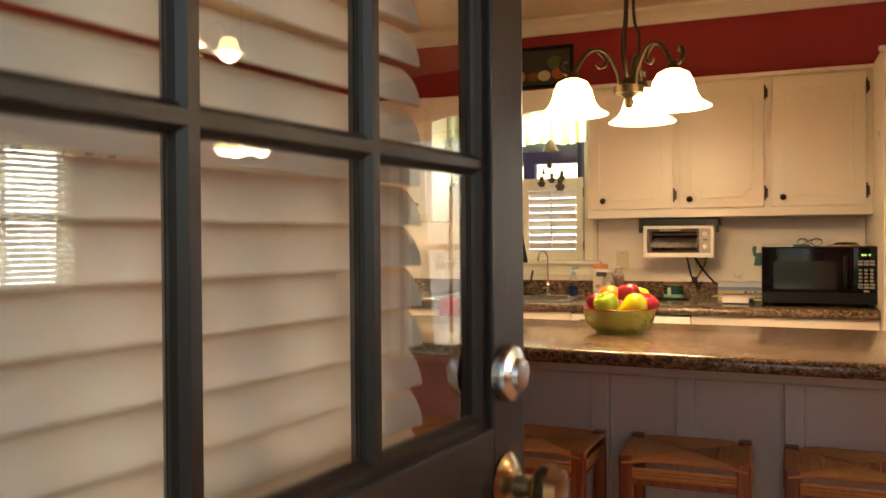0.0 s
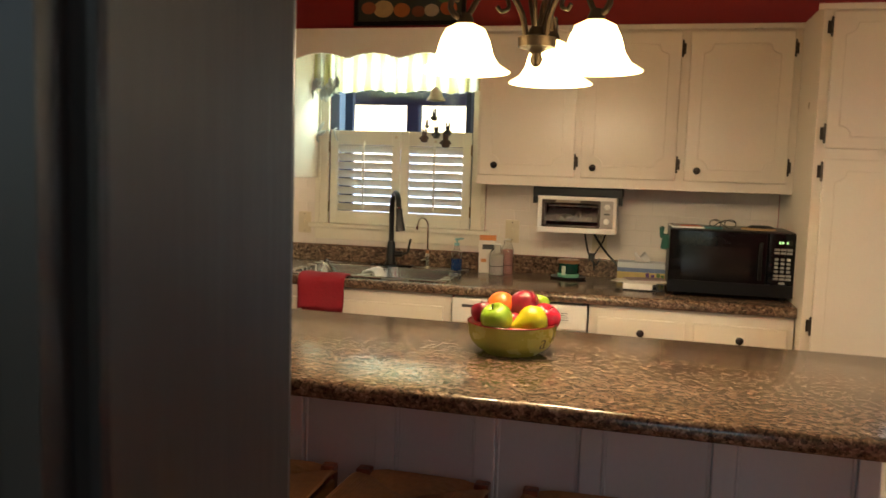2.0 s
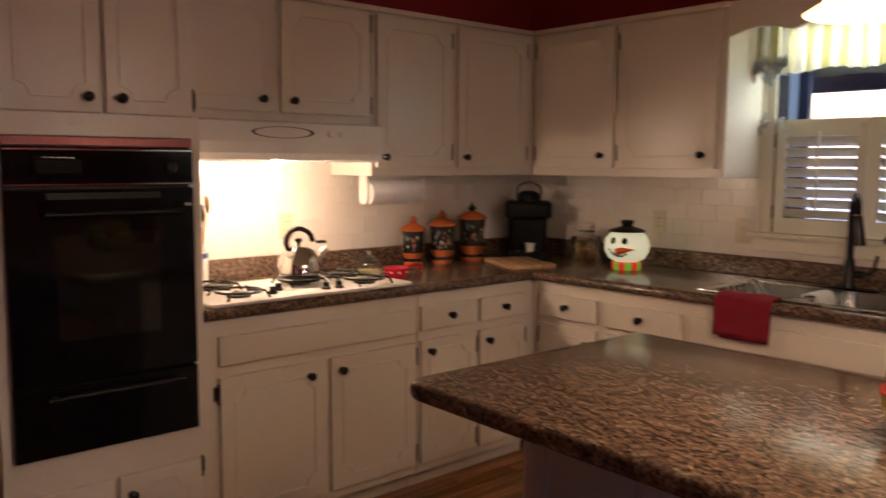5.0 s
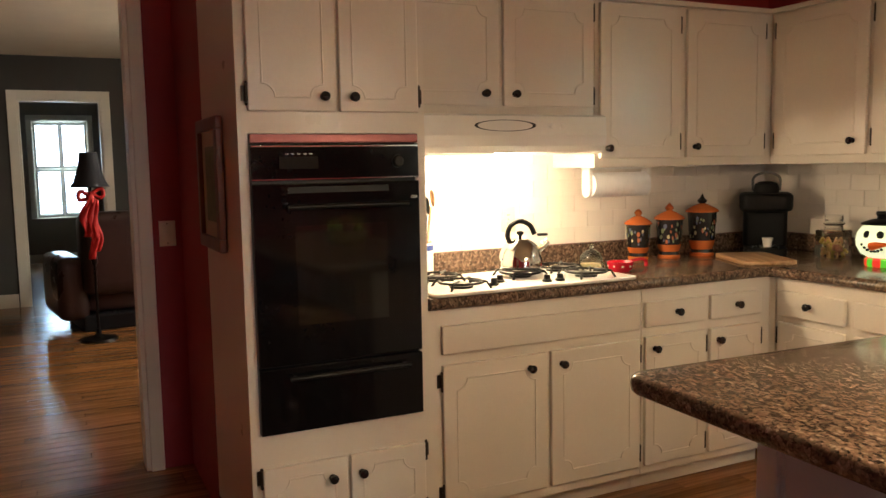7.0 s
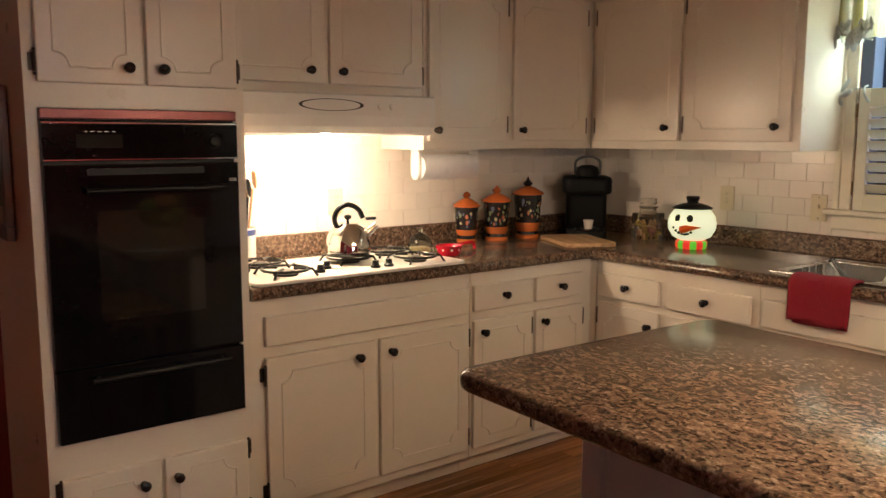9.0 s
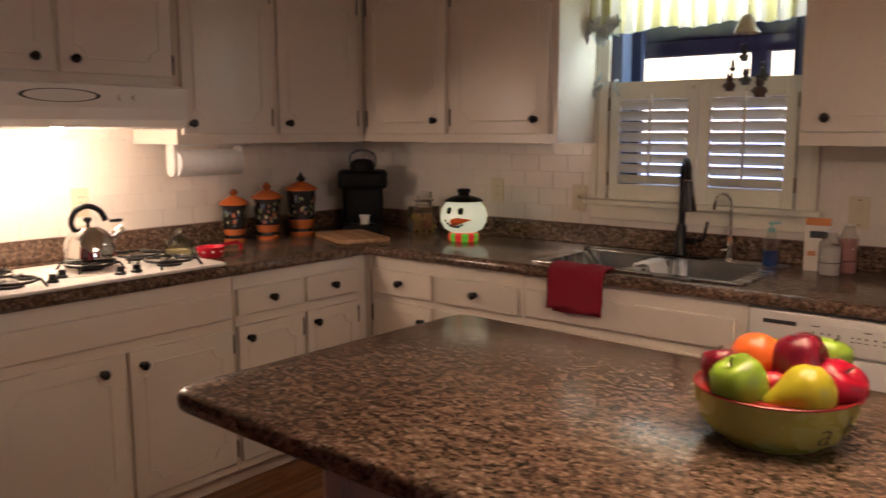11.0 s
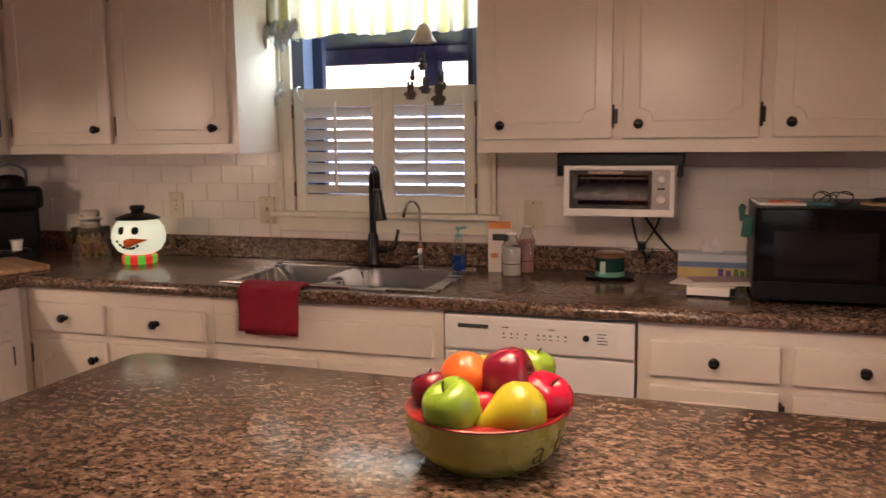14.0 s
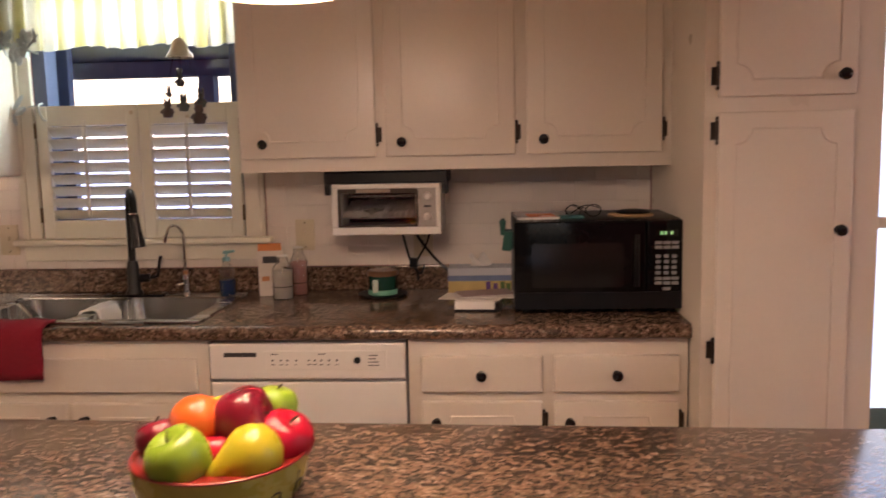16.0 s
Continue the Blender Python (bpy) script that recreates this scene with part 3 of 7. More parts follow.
cab_door(c, 0.03, 0.465, 1.622, 2.068, knob=(0.397, 1.67), hinge=-1)
cab_door(c, 0.49, 0.93, 1.622, 2.068, knob=(0.537, 1.67), hinge=1)
part("cornice", box(0, 0.945, -0.025, 0.0, 2.078, 2.10, bevel=0.004), CREAM, c)

# scalloped board over the window
def scallop():
    n, x0, x1 = 48, 1.442, 2.376
    low = []
    for i in range(n + 1):
        u = i / n
        ph = (u * 3.5) % 1.0
        low.append((x0 + (x1 - x0) * u, 1.955 + 0.028 * math.sin(math.pi * min(1, abs(ph) * 1.0))))
    return extrude([(x1, TOP), (x0, TOP)] + low, "y", -0.33, -0.31)


vb = thing("scalloped_valance_board", pose(0, 0, 0), "cream scalloped wooden board bridging the cabinets above the window", "valance")
part("board", scallop(), CREAM, vb)
part("ledge", box(1.442, 2.376, -0.31, -0.003, 2.08, 2.10), CREAM, vb)

# pantry
c = cabinet("pantry_cabinet", pose(3.788, -0.745, 0), 0.470, 0.743, 0.085, TOP, "tall cream pantry cabinet with an upper and a lower door", toe=True)
cab_door(c, 0.035, 0.39, 1.555, 2.07, knob=(0.352, 1.607), hinge=-1)
cab_door(c, 0.035, 0.39, 0.125, 1.515, knob=(0.355, 1.196), hinge=-1, barrels=(0.04, 0.53, 0.965))
part("cornice", box(-0.02, 0.487, -0.025, 0.0, 2.076, 2.099, bevel=0.004), CREAM, c)

# oven tower with its recess for the oven
c = thing("oven_cabinet", L(-2.97, 0.64), "tall cream oven cabinet with doors above and below", "cabinet")
bm = bmesh.new()
for a in ((0.001, 0.033, 0.085, TOP), (0.615, 0.649, 0.085, TOP), (0.033, 0.615, 0.085, 0.51), (0.033, 0.615, 1.50, TOP)):
    add_box(bm, a[0], a[1], 0, 0.636, a[2], a[3])
part("body", bm, CREAM, c)
part("toe_kick", box(0.001, 0.649, 0.065, 0.6, 0.004, 0.084), CREAM, c)
cab_door(c, 0.034, 0.325, 1.57, 2.068, knob=(0.28, 1.618), hinge=-1)
cab_door(c, 0.338, 0.620, 1.57, 2.068, knob=(0.382, 1.618), hinge=1)
cab_door(c, 0.034, 0.325, 0.125, 0.40, knob=(0.268, 0.335), hinge=-1)
cab_door(c, 0.338, 0.620, 0.125, 0.40, knob=(0.375, 0.335), hinge=1)
part("cornice", box(-0.01, 0.65, -0.025, 0.0, 2.078, 2.10, bevel=0.004), CREAM, c)


# ---- worktops ----
def nose(y_front, y_back, top=0.915, th=0.045, sign=-1):
    """Cross-section of a worktop with a rolled front edge (y, z)."""
    r = th / 2
    arc = [(y_front + r + r * math.cos(radians(a)), top - r + r * math.sin(radians(a))) for a in range(90, 271, 20)]
    return [(y_back, top)] + arc + [(y_back, top - th)]


ws = thing("kitchen_worktop", pose(0, 0, 0), "brown speckled laminate worktop with a low backsplash", "worktop")
bm = extrude(nose(-0.665, -0.002), "x", 0.664, 1.52)
join(bm, extrude(nose(-0.665, -0.585), "x", 1.52, 2.29))
join(bm, box(1.52, 2.29, -0.12, -0.002, 0.87, 0.915))
join(bm, extrude(nose(-0.665, -0.002), "x", 2.29, 3.786))
ell = extrude([(-y, z) for y, z in nose(-0.665, -0.002)], "y", -2.318, -0.664)
part("top", bm, COUNTER, ws, smooth=True)
part("return_top", ell, COUNTER, ws, smooth=True)
part("corner_top", box(0.002, 0.664, -0.664, -0.002, 0.87, 0.915), COUNTER, ws)
bm = box(0.02, 3.785, -0.024, -0.003, 0.915, 1.003, bevel=0.004)
join(bm, box(0.003, 0.024, -2.318, -0.024, 0.915, 1.003, bevel=0.004))
part("backsplash", bm, COUNTER, ws)

# ---- island ----
isl = thing("kitchen_island", pose(1.85, -1.92, 0, 0, 0, -1.8) @ pose(-1.85, 1.92, 0), "pale grey panelled kitchen island with a brown speckled top", "island")
top = extrude(rounded(1.81, 4.02, -2.375, -1.465, 0.06, 8), "z", 0.87, 0.915, bevel=0.018)
part("worktop", top, COUNTER, isl, "brown speckled laminate top", True)
part("body", box(1.92, 3.745, -2.05, -1.55, 0.004, 0.869, bevel=0.002, seg=1), GREY_PAINT, isl)
FX0, FX1 = 1.92, 3.745
part("base_rail", box(FX0, FX1, -2.068, -2.051, 0.004, 0.10, bevel=0.004), GREY_PAINT, isl)
part("top_rail", box(FX0, FX1, -2.068, -2.051, 0.80, 0.868, bevel=0.004), GREY_PAINT, isl)
for x in (2.235, 2.51, 2.79, 3.07, 3.395):
    part("stile", box(x - 0.028, x + 0.028, -2.067, -2.051, 0.10, 0.80, bevel=0.004), GREY_PAINT, isl)
for x0, x1 in ((FX0, FX0 + 0.06), (FX1 - 0.05, FX1)):
    part("stile", box(x0, x1, -2.067, -2.051, 0.10, 0.80, bevel=0.004), GREY_PAINT, isl)
edges = [FX0 + 0.06, 2.207, 2.263, 2.482, 2.538, 2.762, 2.818, 3.042, 3.098, 3.367, 3.423, FX1 - 0.05]
for x0, x1 in zip(edges[::2], edges[1::2]):
    pts = [(x0 + 0.006, -2.053, 0.106), (x1 - 0.006, -2.053, 0.106), (x1 - 0.006, -2.053, 0.794), (x0 + 0.006, -2.053, 0.794)]
    part("panel_moulding", tube(pts, 0.006, 6, closed=True), GREY_PAINT, isl)


# ---- entry door, standing open ----
DOOR_W, DOOR_H, DT = 0.775, 2.03, 0.044
HINGE_AT = (2.927, -4.718)
door = tagged(new("door_1"), "dark brown half-glazed door with nine panes, standing open", "door", kind="structure")
door.matrix_world = pose(HINGE_AT[0], HINGE_AT[1], 0.012, 0, 0, 81.7)
ST, GZ0, GZ1 = 0.08, 1.038, 1.888
bm = bmesh.new()
add_box(bm, 0, ST, -DT / 2, DT / 2, 0, DOOR_H, 0.003)
add_box(bm, DOOR_W - ST, DOOR_W, -DT / 2, DT / 2, 0, DOOR_H, 0.003)
add_box(bm, ST, DOOR_W - ST, -DT / 2, DT / 2, GZ1, DOOR_H, 0.002)
add_box(bm, ST, DOOR_W - ST, -DT / 2, DT / 2, 0.82, GZ0, 0.002)
add_box(bm, ST, DOOR_W - ST, -DT / 2, DT / 2, 0, 0.22, 0.002)
add_box(bm, ST, DOOR_W - ST, -DT / 2 + 0.012, DT / 2 - 0.012, 0.22, 0.82)
part("door_leaf", bm, DOOR_PAINT, door)
GW = (DOOR_W - 2 * ST)
GHT = (GZ1 - GZ0) / 3


def ogee_bar(a, b, vertical, at):
    prof = [(-0.0115, -0.004), (-0.010, -0.008), (-0.005, -0.014), (0.005, -0.014), (0.010, -0.008), (0.0115, -0.004), (0.0115, 0.004), (0.005, 0.014), (-0.005, 0.014), (-0.0115, 0.004)]
    if vertical:
        return extrude([(at + u, v) for u, v in prof], "z", a, b)
    return extrude([(v, at + u) for u, v in prof], "x", a, b)


for i in (1, 2):
    part("muntin", ogee_bar(GZ0, GZ1, True, ST + GW * i / 3), DOOR_PAINT, door)
    part("muntin", ogee_bar(ST, DOOR_W - ST, False, GZ0 + GHT * i), DOOR_PAINT, door)
for a in (ST + 0.004, DOOR_W - ST - 0.004):
    part("glazing_bead", ogee_bar(GZ0, GZ1, True, a), DOOR_PAINT, door)
for a in (GZ0 + 0.004, GZ1 - 0.004):
    part("glazing_bead", ogee_bar(ST, DOOR_W - ST, False, a), DOOR_PAINT, door)
for i in range(3):
    for k in range(3):
        p = part("pane", box(ST + GW * i / 3 + 0.008, ST + GW * (i + 1) / 3 - 0.008, -0.002, 0.002, GZ0 + GHT * k + 0.008, GZ0 + GHT * (k + 1) - 0.008), PANE, door)
        p.visible_shadow = False
kx = DOOR_W - 0.055
for side in (-1, 1):
    rot = 90 if side < 0 else -90
    part("door_knob", lathe([(0.033, 0), (0.034, 0.004), (0.026, 0.010), (0.012, 0.014), (0.011, 0.032), (0.020, 0.038), (0.028, 0.048), (0.029, 0.058), (0.022, 0.068), (0.0, 0.072)], 28, pose(kx, side * DT / 2, 0.973, rot)), material("aged brass", (0.32, 0.22, 0.12), 0.22, 0.9, vary=0.1), door, "round tarnished brass knob", True)
    part("deadbolt", lathe([(0.031, 0), (0.032, 0.006), (0.029, 0.014), (0.018, 0.018), (0.016, 0.024), (0.0, 0.026)], 28, pose(kx, side * DT / 2, 1.095, rot)), STEEL, door, "round satin steel deadbolt", True)
for z in (0.22, 1.0, 1.8):
    part("hinge", tube([(-0.006, DT / 2, z - 0.05), (-0.006, DT / 2, z + 0.05)], 0.007, 10), HINGE, door)

# blind hung on the room side of the door
blind = thing("window_blind", door.matrix_world @ pose(0, DT / 2 + 0.055, 0), "ivory two-inch slatted blind mounted on the glazed door", "blind")
bx0, bx1 = 0.02, DOOR_W - 0.085
part("headrail", box(bx0, bx1, -0.03, 0.03, 1.93, 1.985, bevel=0.004), BLIND, blind)
nsl, pitch = 21, 0.0445
slat = None
for i in range(nsl):
    z = 1.905 - i * pitch
    if slat is None:
        prof = [(-0.0255 + 0.051 * k / 8, 0.0028 - 0.006 * ((k - 4) / 4) ** 2) for k in range(9)]
        prof += [(a, b - 0.003) for a, b in reversed(prof)]
        sb = extrude(prof, "x", bx0, bx1)
        slat = part("slat", sb, BLIND, blind, m=pose(0, 0, z, 44))
    else:
        o = new("slat", slat.data)
        o.parent = blind
        o.matrix_local = pose(0, 0, z, 60 if i > 8 else 44 + 2 * i)
part("bottom_rail", box(bx0, bx1, -0.026, 0.026, 0.975, 0.992, bevel=0.004), BLIND, blind)
for x in (bx0 + 0.12, bx1 - 0.12):
    part("ladder_cord", tube([(x, -0.028, 0.98), (x, -0.028, 1.95)], 0.0012, 5), BLIND, blind)
bk = box(bx1 + 0.004, bx1 + 0.028, -0.055, -0.028, 0.985, 1.03, bevel=0.002)
join(bk, box(bx1 + 0.004, bx1 + 0.024, -0.03, 0.012, 0.985, 0.989))
part("hold_down_bracket", bk, WHITE_PLASTIC, blind, "small white plastic bracket")


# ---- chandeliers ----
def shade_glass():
    """Amber glass with the bulb's glow painted in as emission, brightest at the bulb's height."""
    m = material("alabaster glass with painted glow", (0.9, 0.85, 0.7), 0.3, vary=0.02)
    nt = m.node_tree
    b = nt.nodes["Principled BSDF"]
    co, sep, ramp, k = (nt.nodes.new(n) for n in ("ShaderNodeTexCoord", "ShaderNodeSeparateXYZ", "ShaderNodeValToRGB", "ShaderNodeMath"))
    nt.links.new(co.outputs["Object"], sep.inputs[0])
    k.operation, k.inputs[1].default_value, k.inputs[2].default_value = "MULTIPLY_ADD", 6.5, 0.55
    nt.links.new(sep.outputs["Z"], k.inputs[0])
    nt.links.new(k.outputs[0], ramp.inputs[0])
    # emission ramp by height, standing in for bulb light through the glass
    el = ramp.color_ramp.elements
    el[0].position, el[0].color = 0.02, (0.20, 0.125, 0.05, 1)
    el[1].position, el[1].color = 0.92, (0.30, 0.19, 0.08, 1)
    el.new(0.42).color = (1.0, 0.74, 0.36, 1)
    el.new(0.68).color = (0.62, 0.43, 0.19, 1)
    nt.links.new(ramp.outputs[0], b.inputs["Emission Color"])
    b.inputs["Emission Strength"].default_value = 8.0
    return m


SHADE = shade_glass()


def chandelier(m, angles, label, drop, watts, name="chandelier", up=False):
    """Hub at the pose's origin; scrolled arms carry bell shades."""
    c = thing(name, m, label, "chandelier")
    part("canopy", lathe([(0.0, drop), (0.062, drop), (0.060, drop - 0.012), (0.035, drop - 0.026), (0.008, drop - 0.032)], 28), IRON, c, smooth=True)
    for k in range(3):
        a = radians(120 * k + 20)
        d = Vector((math.cos(a), math.sin(a), 0))
        pts = [d * r + Vector((0, 0, z)) for r, z in ((0.014, 0.06), (0.034, 0.14), (0.036, 0.22), (0.018, 0.30), (0.008, drop - 0.03))]
        part("stem", tube(curve_points(pts, 5), 0.0055, 8), IRON, c, smooth=True)
    part("hub", lathe([(0.0, -0.05), (0.012, -0.045), (0.018, -0.03), (0.014, -0.012), (0.03, 0.0), (0.052, 0.004), (0.054, 0.03), (0.03, 0.036), (0.018, 0.06), (0.0, 0.065)], 24), IRON, c, smooth=True)
    for a in angles:
        arm = pose(0, 0, 0, 0, 0, a)
        pts = [(0.03, 0, 0.015), (0.045, 0, 0.09), (0.085, 0, 0.150), (0.135, 0, 0.158), (0.17, 0, 0.125), (0.195, 0, 0.082), (0.225, 0, 0.072), (0.245, 0, 0.095), (0.24, 0, 0.122), (0.222, 0, 0.118)]
        ab = tube([arm @ p for p in curve_points(pts, 5)], 0.0085, 8)
        join(ab, tube([arm @ p for p in curve_points([(0.115, 0, 0.156), (0.09, 0, 0.13), (0.085, 0, 0.105), (0.105, 0, 0.095), (0.118, 0, 0.108)], 4)], 0.006, 7))
        ob = part("arm", ab, IRON, c, smooth=True)
        hang = arm @ Vector((0.203, 0, 0.066))
        part("socket", lathe([(0.0, 0.02), (0.014, 0.018), (0.022, 0.0), (0.026, -0.02), (0.0, -0.02)], 16, Matrix.Translation(hang)), IRON, ob, smooth=True)
        prof = [(a * 0.92, b * 0.94) for a, b in ((0.030, -0.012), (0.058, -0.026), (0.074, -0.060), (0.084, -0.098), (0.103, -0.126), (0.137, -0.146), (0.134, -0.149), (0.099, -0.129), (0.079, -0.100), (0.070, -0.062), (0.054, -0.029), (0.028, -0.016))]
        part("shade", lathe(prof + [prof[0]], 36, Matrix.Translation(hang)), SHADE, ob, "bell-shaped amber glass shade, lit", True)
        l = lamp("bulb_light", "POINT", c.matrix_world @ Matrix.Translation(hang + Vector((0, 0, -0.13))), watts, WARM, 0.045)
    return c


chandelier(pose(2.852, -1.885, 1.768), (-35, 85, 205), "bronze scrolled iron chandelier with three lit bell shades over the island", H - 1.768, 6.6)
chandelier(pose(5.4, -2.7, 2.08) @ Matrix.Scale(0.55, 4), (0, 120, 240), "small bronze three-light fixture near the dining ceiling", (H - 2.08) / 0.55, 4.6)
chandelier(pose(6.1, -1.95, 1.78) @ Matrix.Scale(0.5, 4), (20, 110, 200, 290), "small bronze four-light chandelier with lit shades in the dining area", (H - 1.78) / 0.5, 3.2)

# ---- range hood ----
hood = thing("range_hood", pose(0.0, -2.319, 0, 0, 0, 0), "white under-cabinet range hood with its light on", "range hood")
prof = [(0.003, 1.583), (0.44, 1.583), (0.455, 1.575), (0.46, 1.50), (0.455, 1.458), (0.44, 1.432), (0.41, 1.424), (0.41, 1.445), (0.003, 1.445)]
part("body", extrude(prof, "y", 0.002, 0.915), WHITE_ENAMEL, hood)
oval = lathe([(0.98, 0.0), (1.03, 0.002), (1.03, 0.0035), (0.93, 0.0035), (0.93, 0.0), (0.98, 0.0)], 40)
bmesh.ops.transform(oval, matrix=pose(0.459, 0.43, 1.538) @ Matrix.Rotation(radians(90), 4, "Y") @ Matrix.Diagonal((0.022, 0.135, 1, 1)), verts=oval.verts)
part("oval_trim", oval, INK, hood, "dark oval trim line")
for y in (0.645, 0.70):
    part("dial", lathe([(0.012, 0), (0.012, 0.006), (0.009, 0.009), (0, 0.009)], 20, pose(0.459, y, 1.536, 0, 90)), WHITE_PLASTIC, hood, "small round white dial")
part("lamp_lens", box(0.27, 0.38, 0.36, 0.60, 1.436, 1.4445, bevel=0.003), glow("hood lamp lens", (1.0, 0.72, 0.38), 14.0), hood, "lit hood lamp lens")
part("bulb", lathe([(0.0, -0.030), (0.016, -0.026), (0.022, -0.012), (0.018, 0.0), (0.0, 0.0)], 18, pose(0.33, 0.479, 1.4355)), glow("hood bulb", (1.0, 0.76, 0.42), 14.0), hood, "bare lit hood bulb", True)
lamp("hood_light", "AREA", pose(0.33, -1.84, 1.403), 2.0, (1.0, 0.84, 0.60), 0.12, size_y=0.24)
lamp("hood_bulb_light", "POINT", pose(0.33, -1.84, 1.385), 11.0, (1.0, 0.82, 0.58), 0.022)


# ---- floor boards ----
floor = structure("floor", box(HALL_X, RIGHT_X, ENTRY_Y, 0, -0.06, -0.021), OAK, "honey oak strip floor in the kitchen", "floor")
rng = random.Random(4)
meshes = {}


def board(parent, x, y0, y1):
    key = round(y1 - y0, 2)
    if key not in meshes:
        b = box(-0.0405, 0.0405, -key / 2 + 0.0006, key / 2 - 0.0006, -0.02, 0.0, bevel=0.0012, seg=1)
        me = bpy.data.meshes.new("plank")
        b.to_mesh(me)
        b.free()
        me.materials.append(OAK)
        meshes[key] = me
    o = new("plank", meshes[key])
    o.parent = parent
    o.matrix_local = pose(x, (y0 + y1) / 2, 0)


def boards(parent, x0, x1, y0, y1, limit):
    x, n, rest = x0 + 0.041, 0, bmesh.new()
    while x < x1:
        y = y0
        while y < y1 - 0.01:
            ln = rng.choice((0.8, 1.1, 1.4, 1.7))
            e = min(y + ln, y1)
            if y1 - e < 0.3:
                e = y1
            if n < limit:
                board(parent, x, y, e)
                n += 1
            else:
                add_box(rest, x - 0.0405, x + 0.0405, y + 0.0006, e - 0.0006, -0.02, 0.0)
            y = e
        x += 0.082
    if rest.verts:
        tagged(part("planks", rest, OAK, parent), kind="stuff")
    else:
        rest.free()


boards(floor, HALL_X, RIGHT_X, ENTRY_Y + 0.002, -0.002, 140)
floor2 = structure("floor_living", box(LX, HALL_X - 0.001, -7.36, -0.64, -0.06, -0.021), OAK, "honey oak strip floor of the next room", "floor")
boards(floor2, -3.35, HALL_X, -4.8, -0.64, 150)
boards(floor2, LX, -3.36, -4.8, -0.64, 130)
boards(floor2, LX, HALL_X, -7.36, -4.802, 0)


# ---- appliances ----
dw = thing("dishwasher", pose(2.353, -0.63, 0), "white built-in dishwasher with a printed control strip", "dishwasher")
part("tub", box(0.002, 0.594, 0.004, 0.60, 0.09, 0.862), WHITE_ENAMEL, dw)
cp = part("control_panel", box(0.0, 0.596, -0.022, 0.004, 0.752, 0.862, bevel=0.006, seg=3), WHITE_ENAMEL, dw, smooth=True)
part("door_panel", box(0.0, 0.596, -0.016, 0.004, 0.16, 0.742, bevel=0.005, seg=3), WHITE_ENAMEL, dw, smooth=True)
part("kick_plate", box(0.004, 0.592, 0.03, 0.05, 0.006, 0.15), WHITE_ENAMEL, dw)
part("vent_slot", box(0.045, 0.145, -0.0235, -0.0215, 0.822, 0.835), INK, cp, "dark vent slot")
part("control_strip", box(0.168, 0.54, -0.0245, -0.0215, 0.782, 0.840, bevel=0.0008, seg=1), WHITE_PLASTIC, cp)
rg = random.Random(2)
for x in (0.19, 0.215, 0.235, 0.262, 0.30, 0.318, 0.338, 0.362, 0.385):
    w = rg.uniform(0.008, 0.018)
    part("printed_mark", box(x, x + w * 0.7, -0.0252, -0.0244, 0.797, 0.7995), INK, cp)
    part("button", lathe([(0.0, 0.0012), (0.003, 0.001), (0.0034, 0.0)], 8, pose(x + 0.005, -0.0246, 0.811, 90)), INK, cp)
for x in (0.19, 0.335):
    part("printed_mark", box(x, x + 0.022, -0.0252, -0.0244, 0.829, 0.832), INK, cp)
part("dial", lathe([(0.010, 0), (0.010, 0.003), (0.007, 0.005), (0, 0.005)], 20, pose(0.452, -0.0244, 0.811, 90)), BLACK_PLASTIC, cp)
for k in range(4):
    part("printed_mark", box(0.485, 0.485 + rg.uniform(0.02, 0.04), -0.0252, -0.0244, 0.794 + 0.01 * k, 0.797 + 0.01 * k), INK, cp)

ov = thing("double_oven", pose(0.64, -2.97, 0, 0, 0, 90), "black glass built-in double wall oven", "oven")
part("housing", box(0.036, 0.612, 0.004, 0.55, 0.512, 1.498), BLACK_PLASTIC, ov)
part("top_trim", box(0.034, 0.614, -0.018, 0.003, 1.468, 1.498, bevel=0.003), material("copper-tinted steel trim", (0.15, 0.055, 0.055), 0.32, 0.9, vary=0.1), ov, "reddish reflective metal trim")
cpn = part("control_panel", box(0.034, 0.614, -0.022, 0.003, 1.348, 1.464, bevel=0.003), BLACK_GLASS, ov)
part("chrome_line", box(0.036, 0.612, -0.0235, -0.0215, 1.456, 1.460), CHROME, cpn)
part("chrome_line", box(0.036, 0.612, -0.0235, -0.0215, 1.350, 1.353), CHROME, cpn)
part("display", box(0.125, 0.255, -0.0235, -0.0215, 1.385, 1.425, bevel=0.0006, seg=1), material("smoked display", (0.014, 0.013, 0.012), 0.12, spec=0.2), cpn, "smoked clock display")
part("dial", lathe([(0.022, 0), (0.021, 0.008), (0.014, 0.014), (0, 0.014)], 24, pose(0.535, -0.022, 1.405, 90)), BLACK_PLASTIC, cpn)
for k in range(5):
    part("printed_mark", box(0.145 + 0.02 * k, 0.155 + 0.02 * k, -0.0242, -0.0234, 1.432, 1.434), STEEL, cpn)
d1 = part("oven_door", box(0.034, 0.614, -0.024, 0.003, 0.742, 1.338, bevel=0.004), BLACK_GLASS, ov)
part("vent_grille", box(0.15, 0.50, -0.0255, -0.0235, 1.306, 1.326), BLACK_PLASTIC, d1)
part("window", box(0.17, 0.49, -0.0255, -0.0235, 0.87, 1.20, bevel=0.0006, seg=1), material("oven window", (0.012, 0.011, 0.010), 0.04), d1)
hb = tube([(0.14, -0.055, 1.262), (0.56, -0.055, 1.262)], 0.009, 10)
for x in (0.16, 0.54):
    join(hb, tube([(x, -0.022, 1.262), (x, -0.055, 1.262)], 0.008, 8))
part("handle", hb, BLACK_PLASTIC, d1, smooth=True)
part("latch", box(0.578, 0.602, -0.032, -0.023, 1.278, 1.288, bevel=0.002), CHROME, d1)
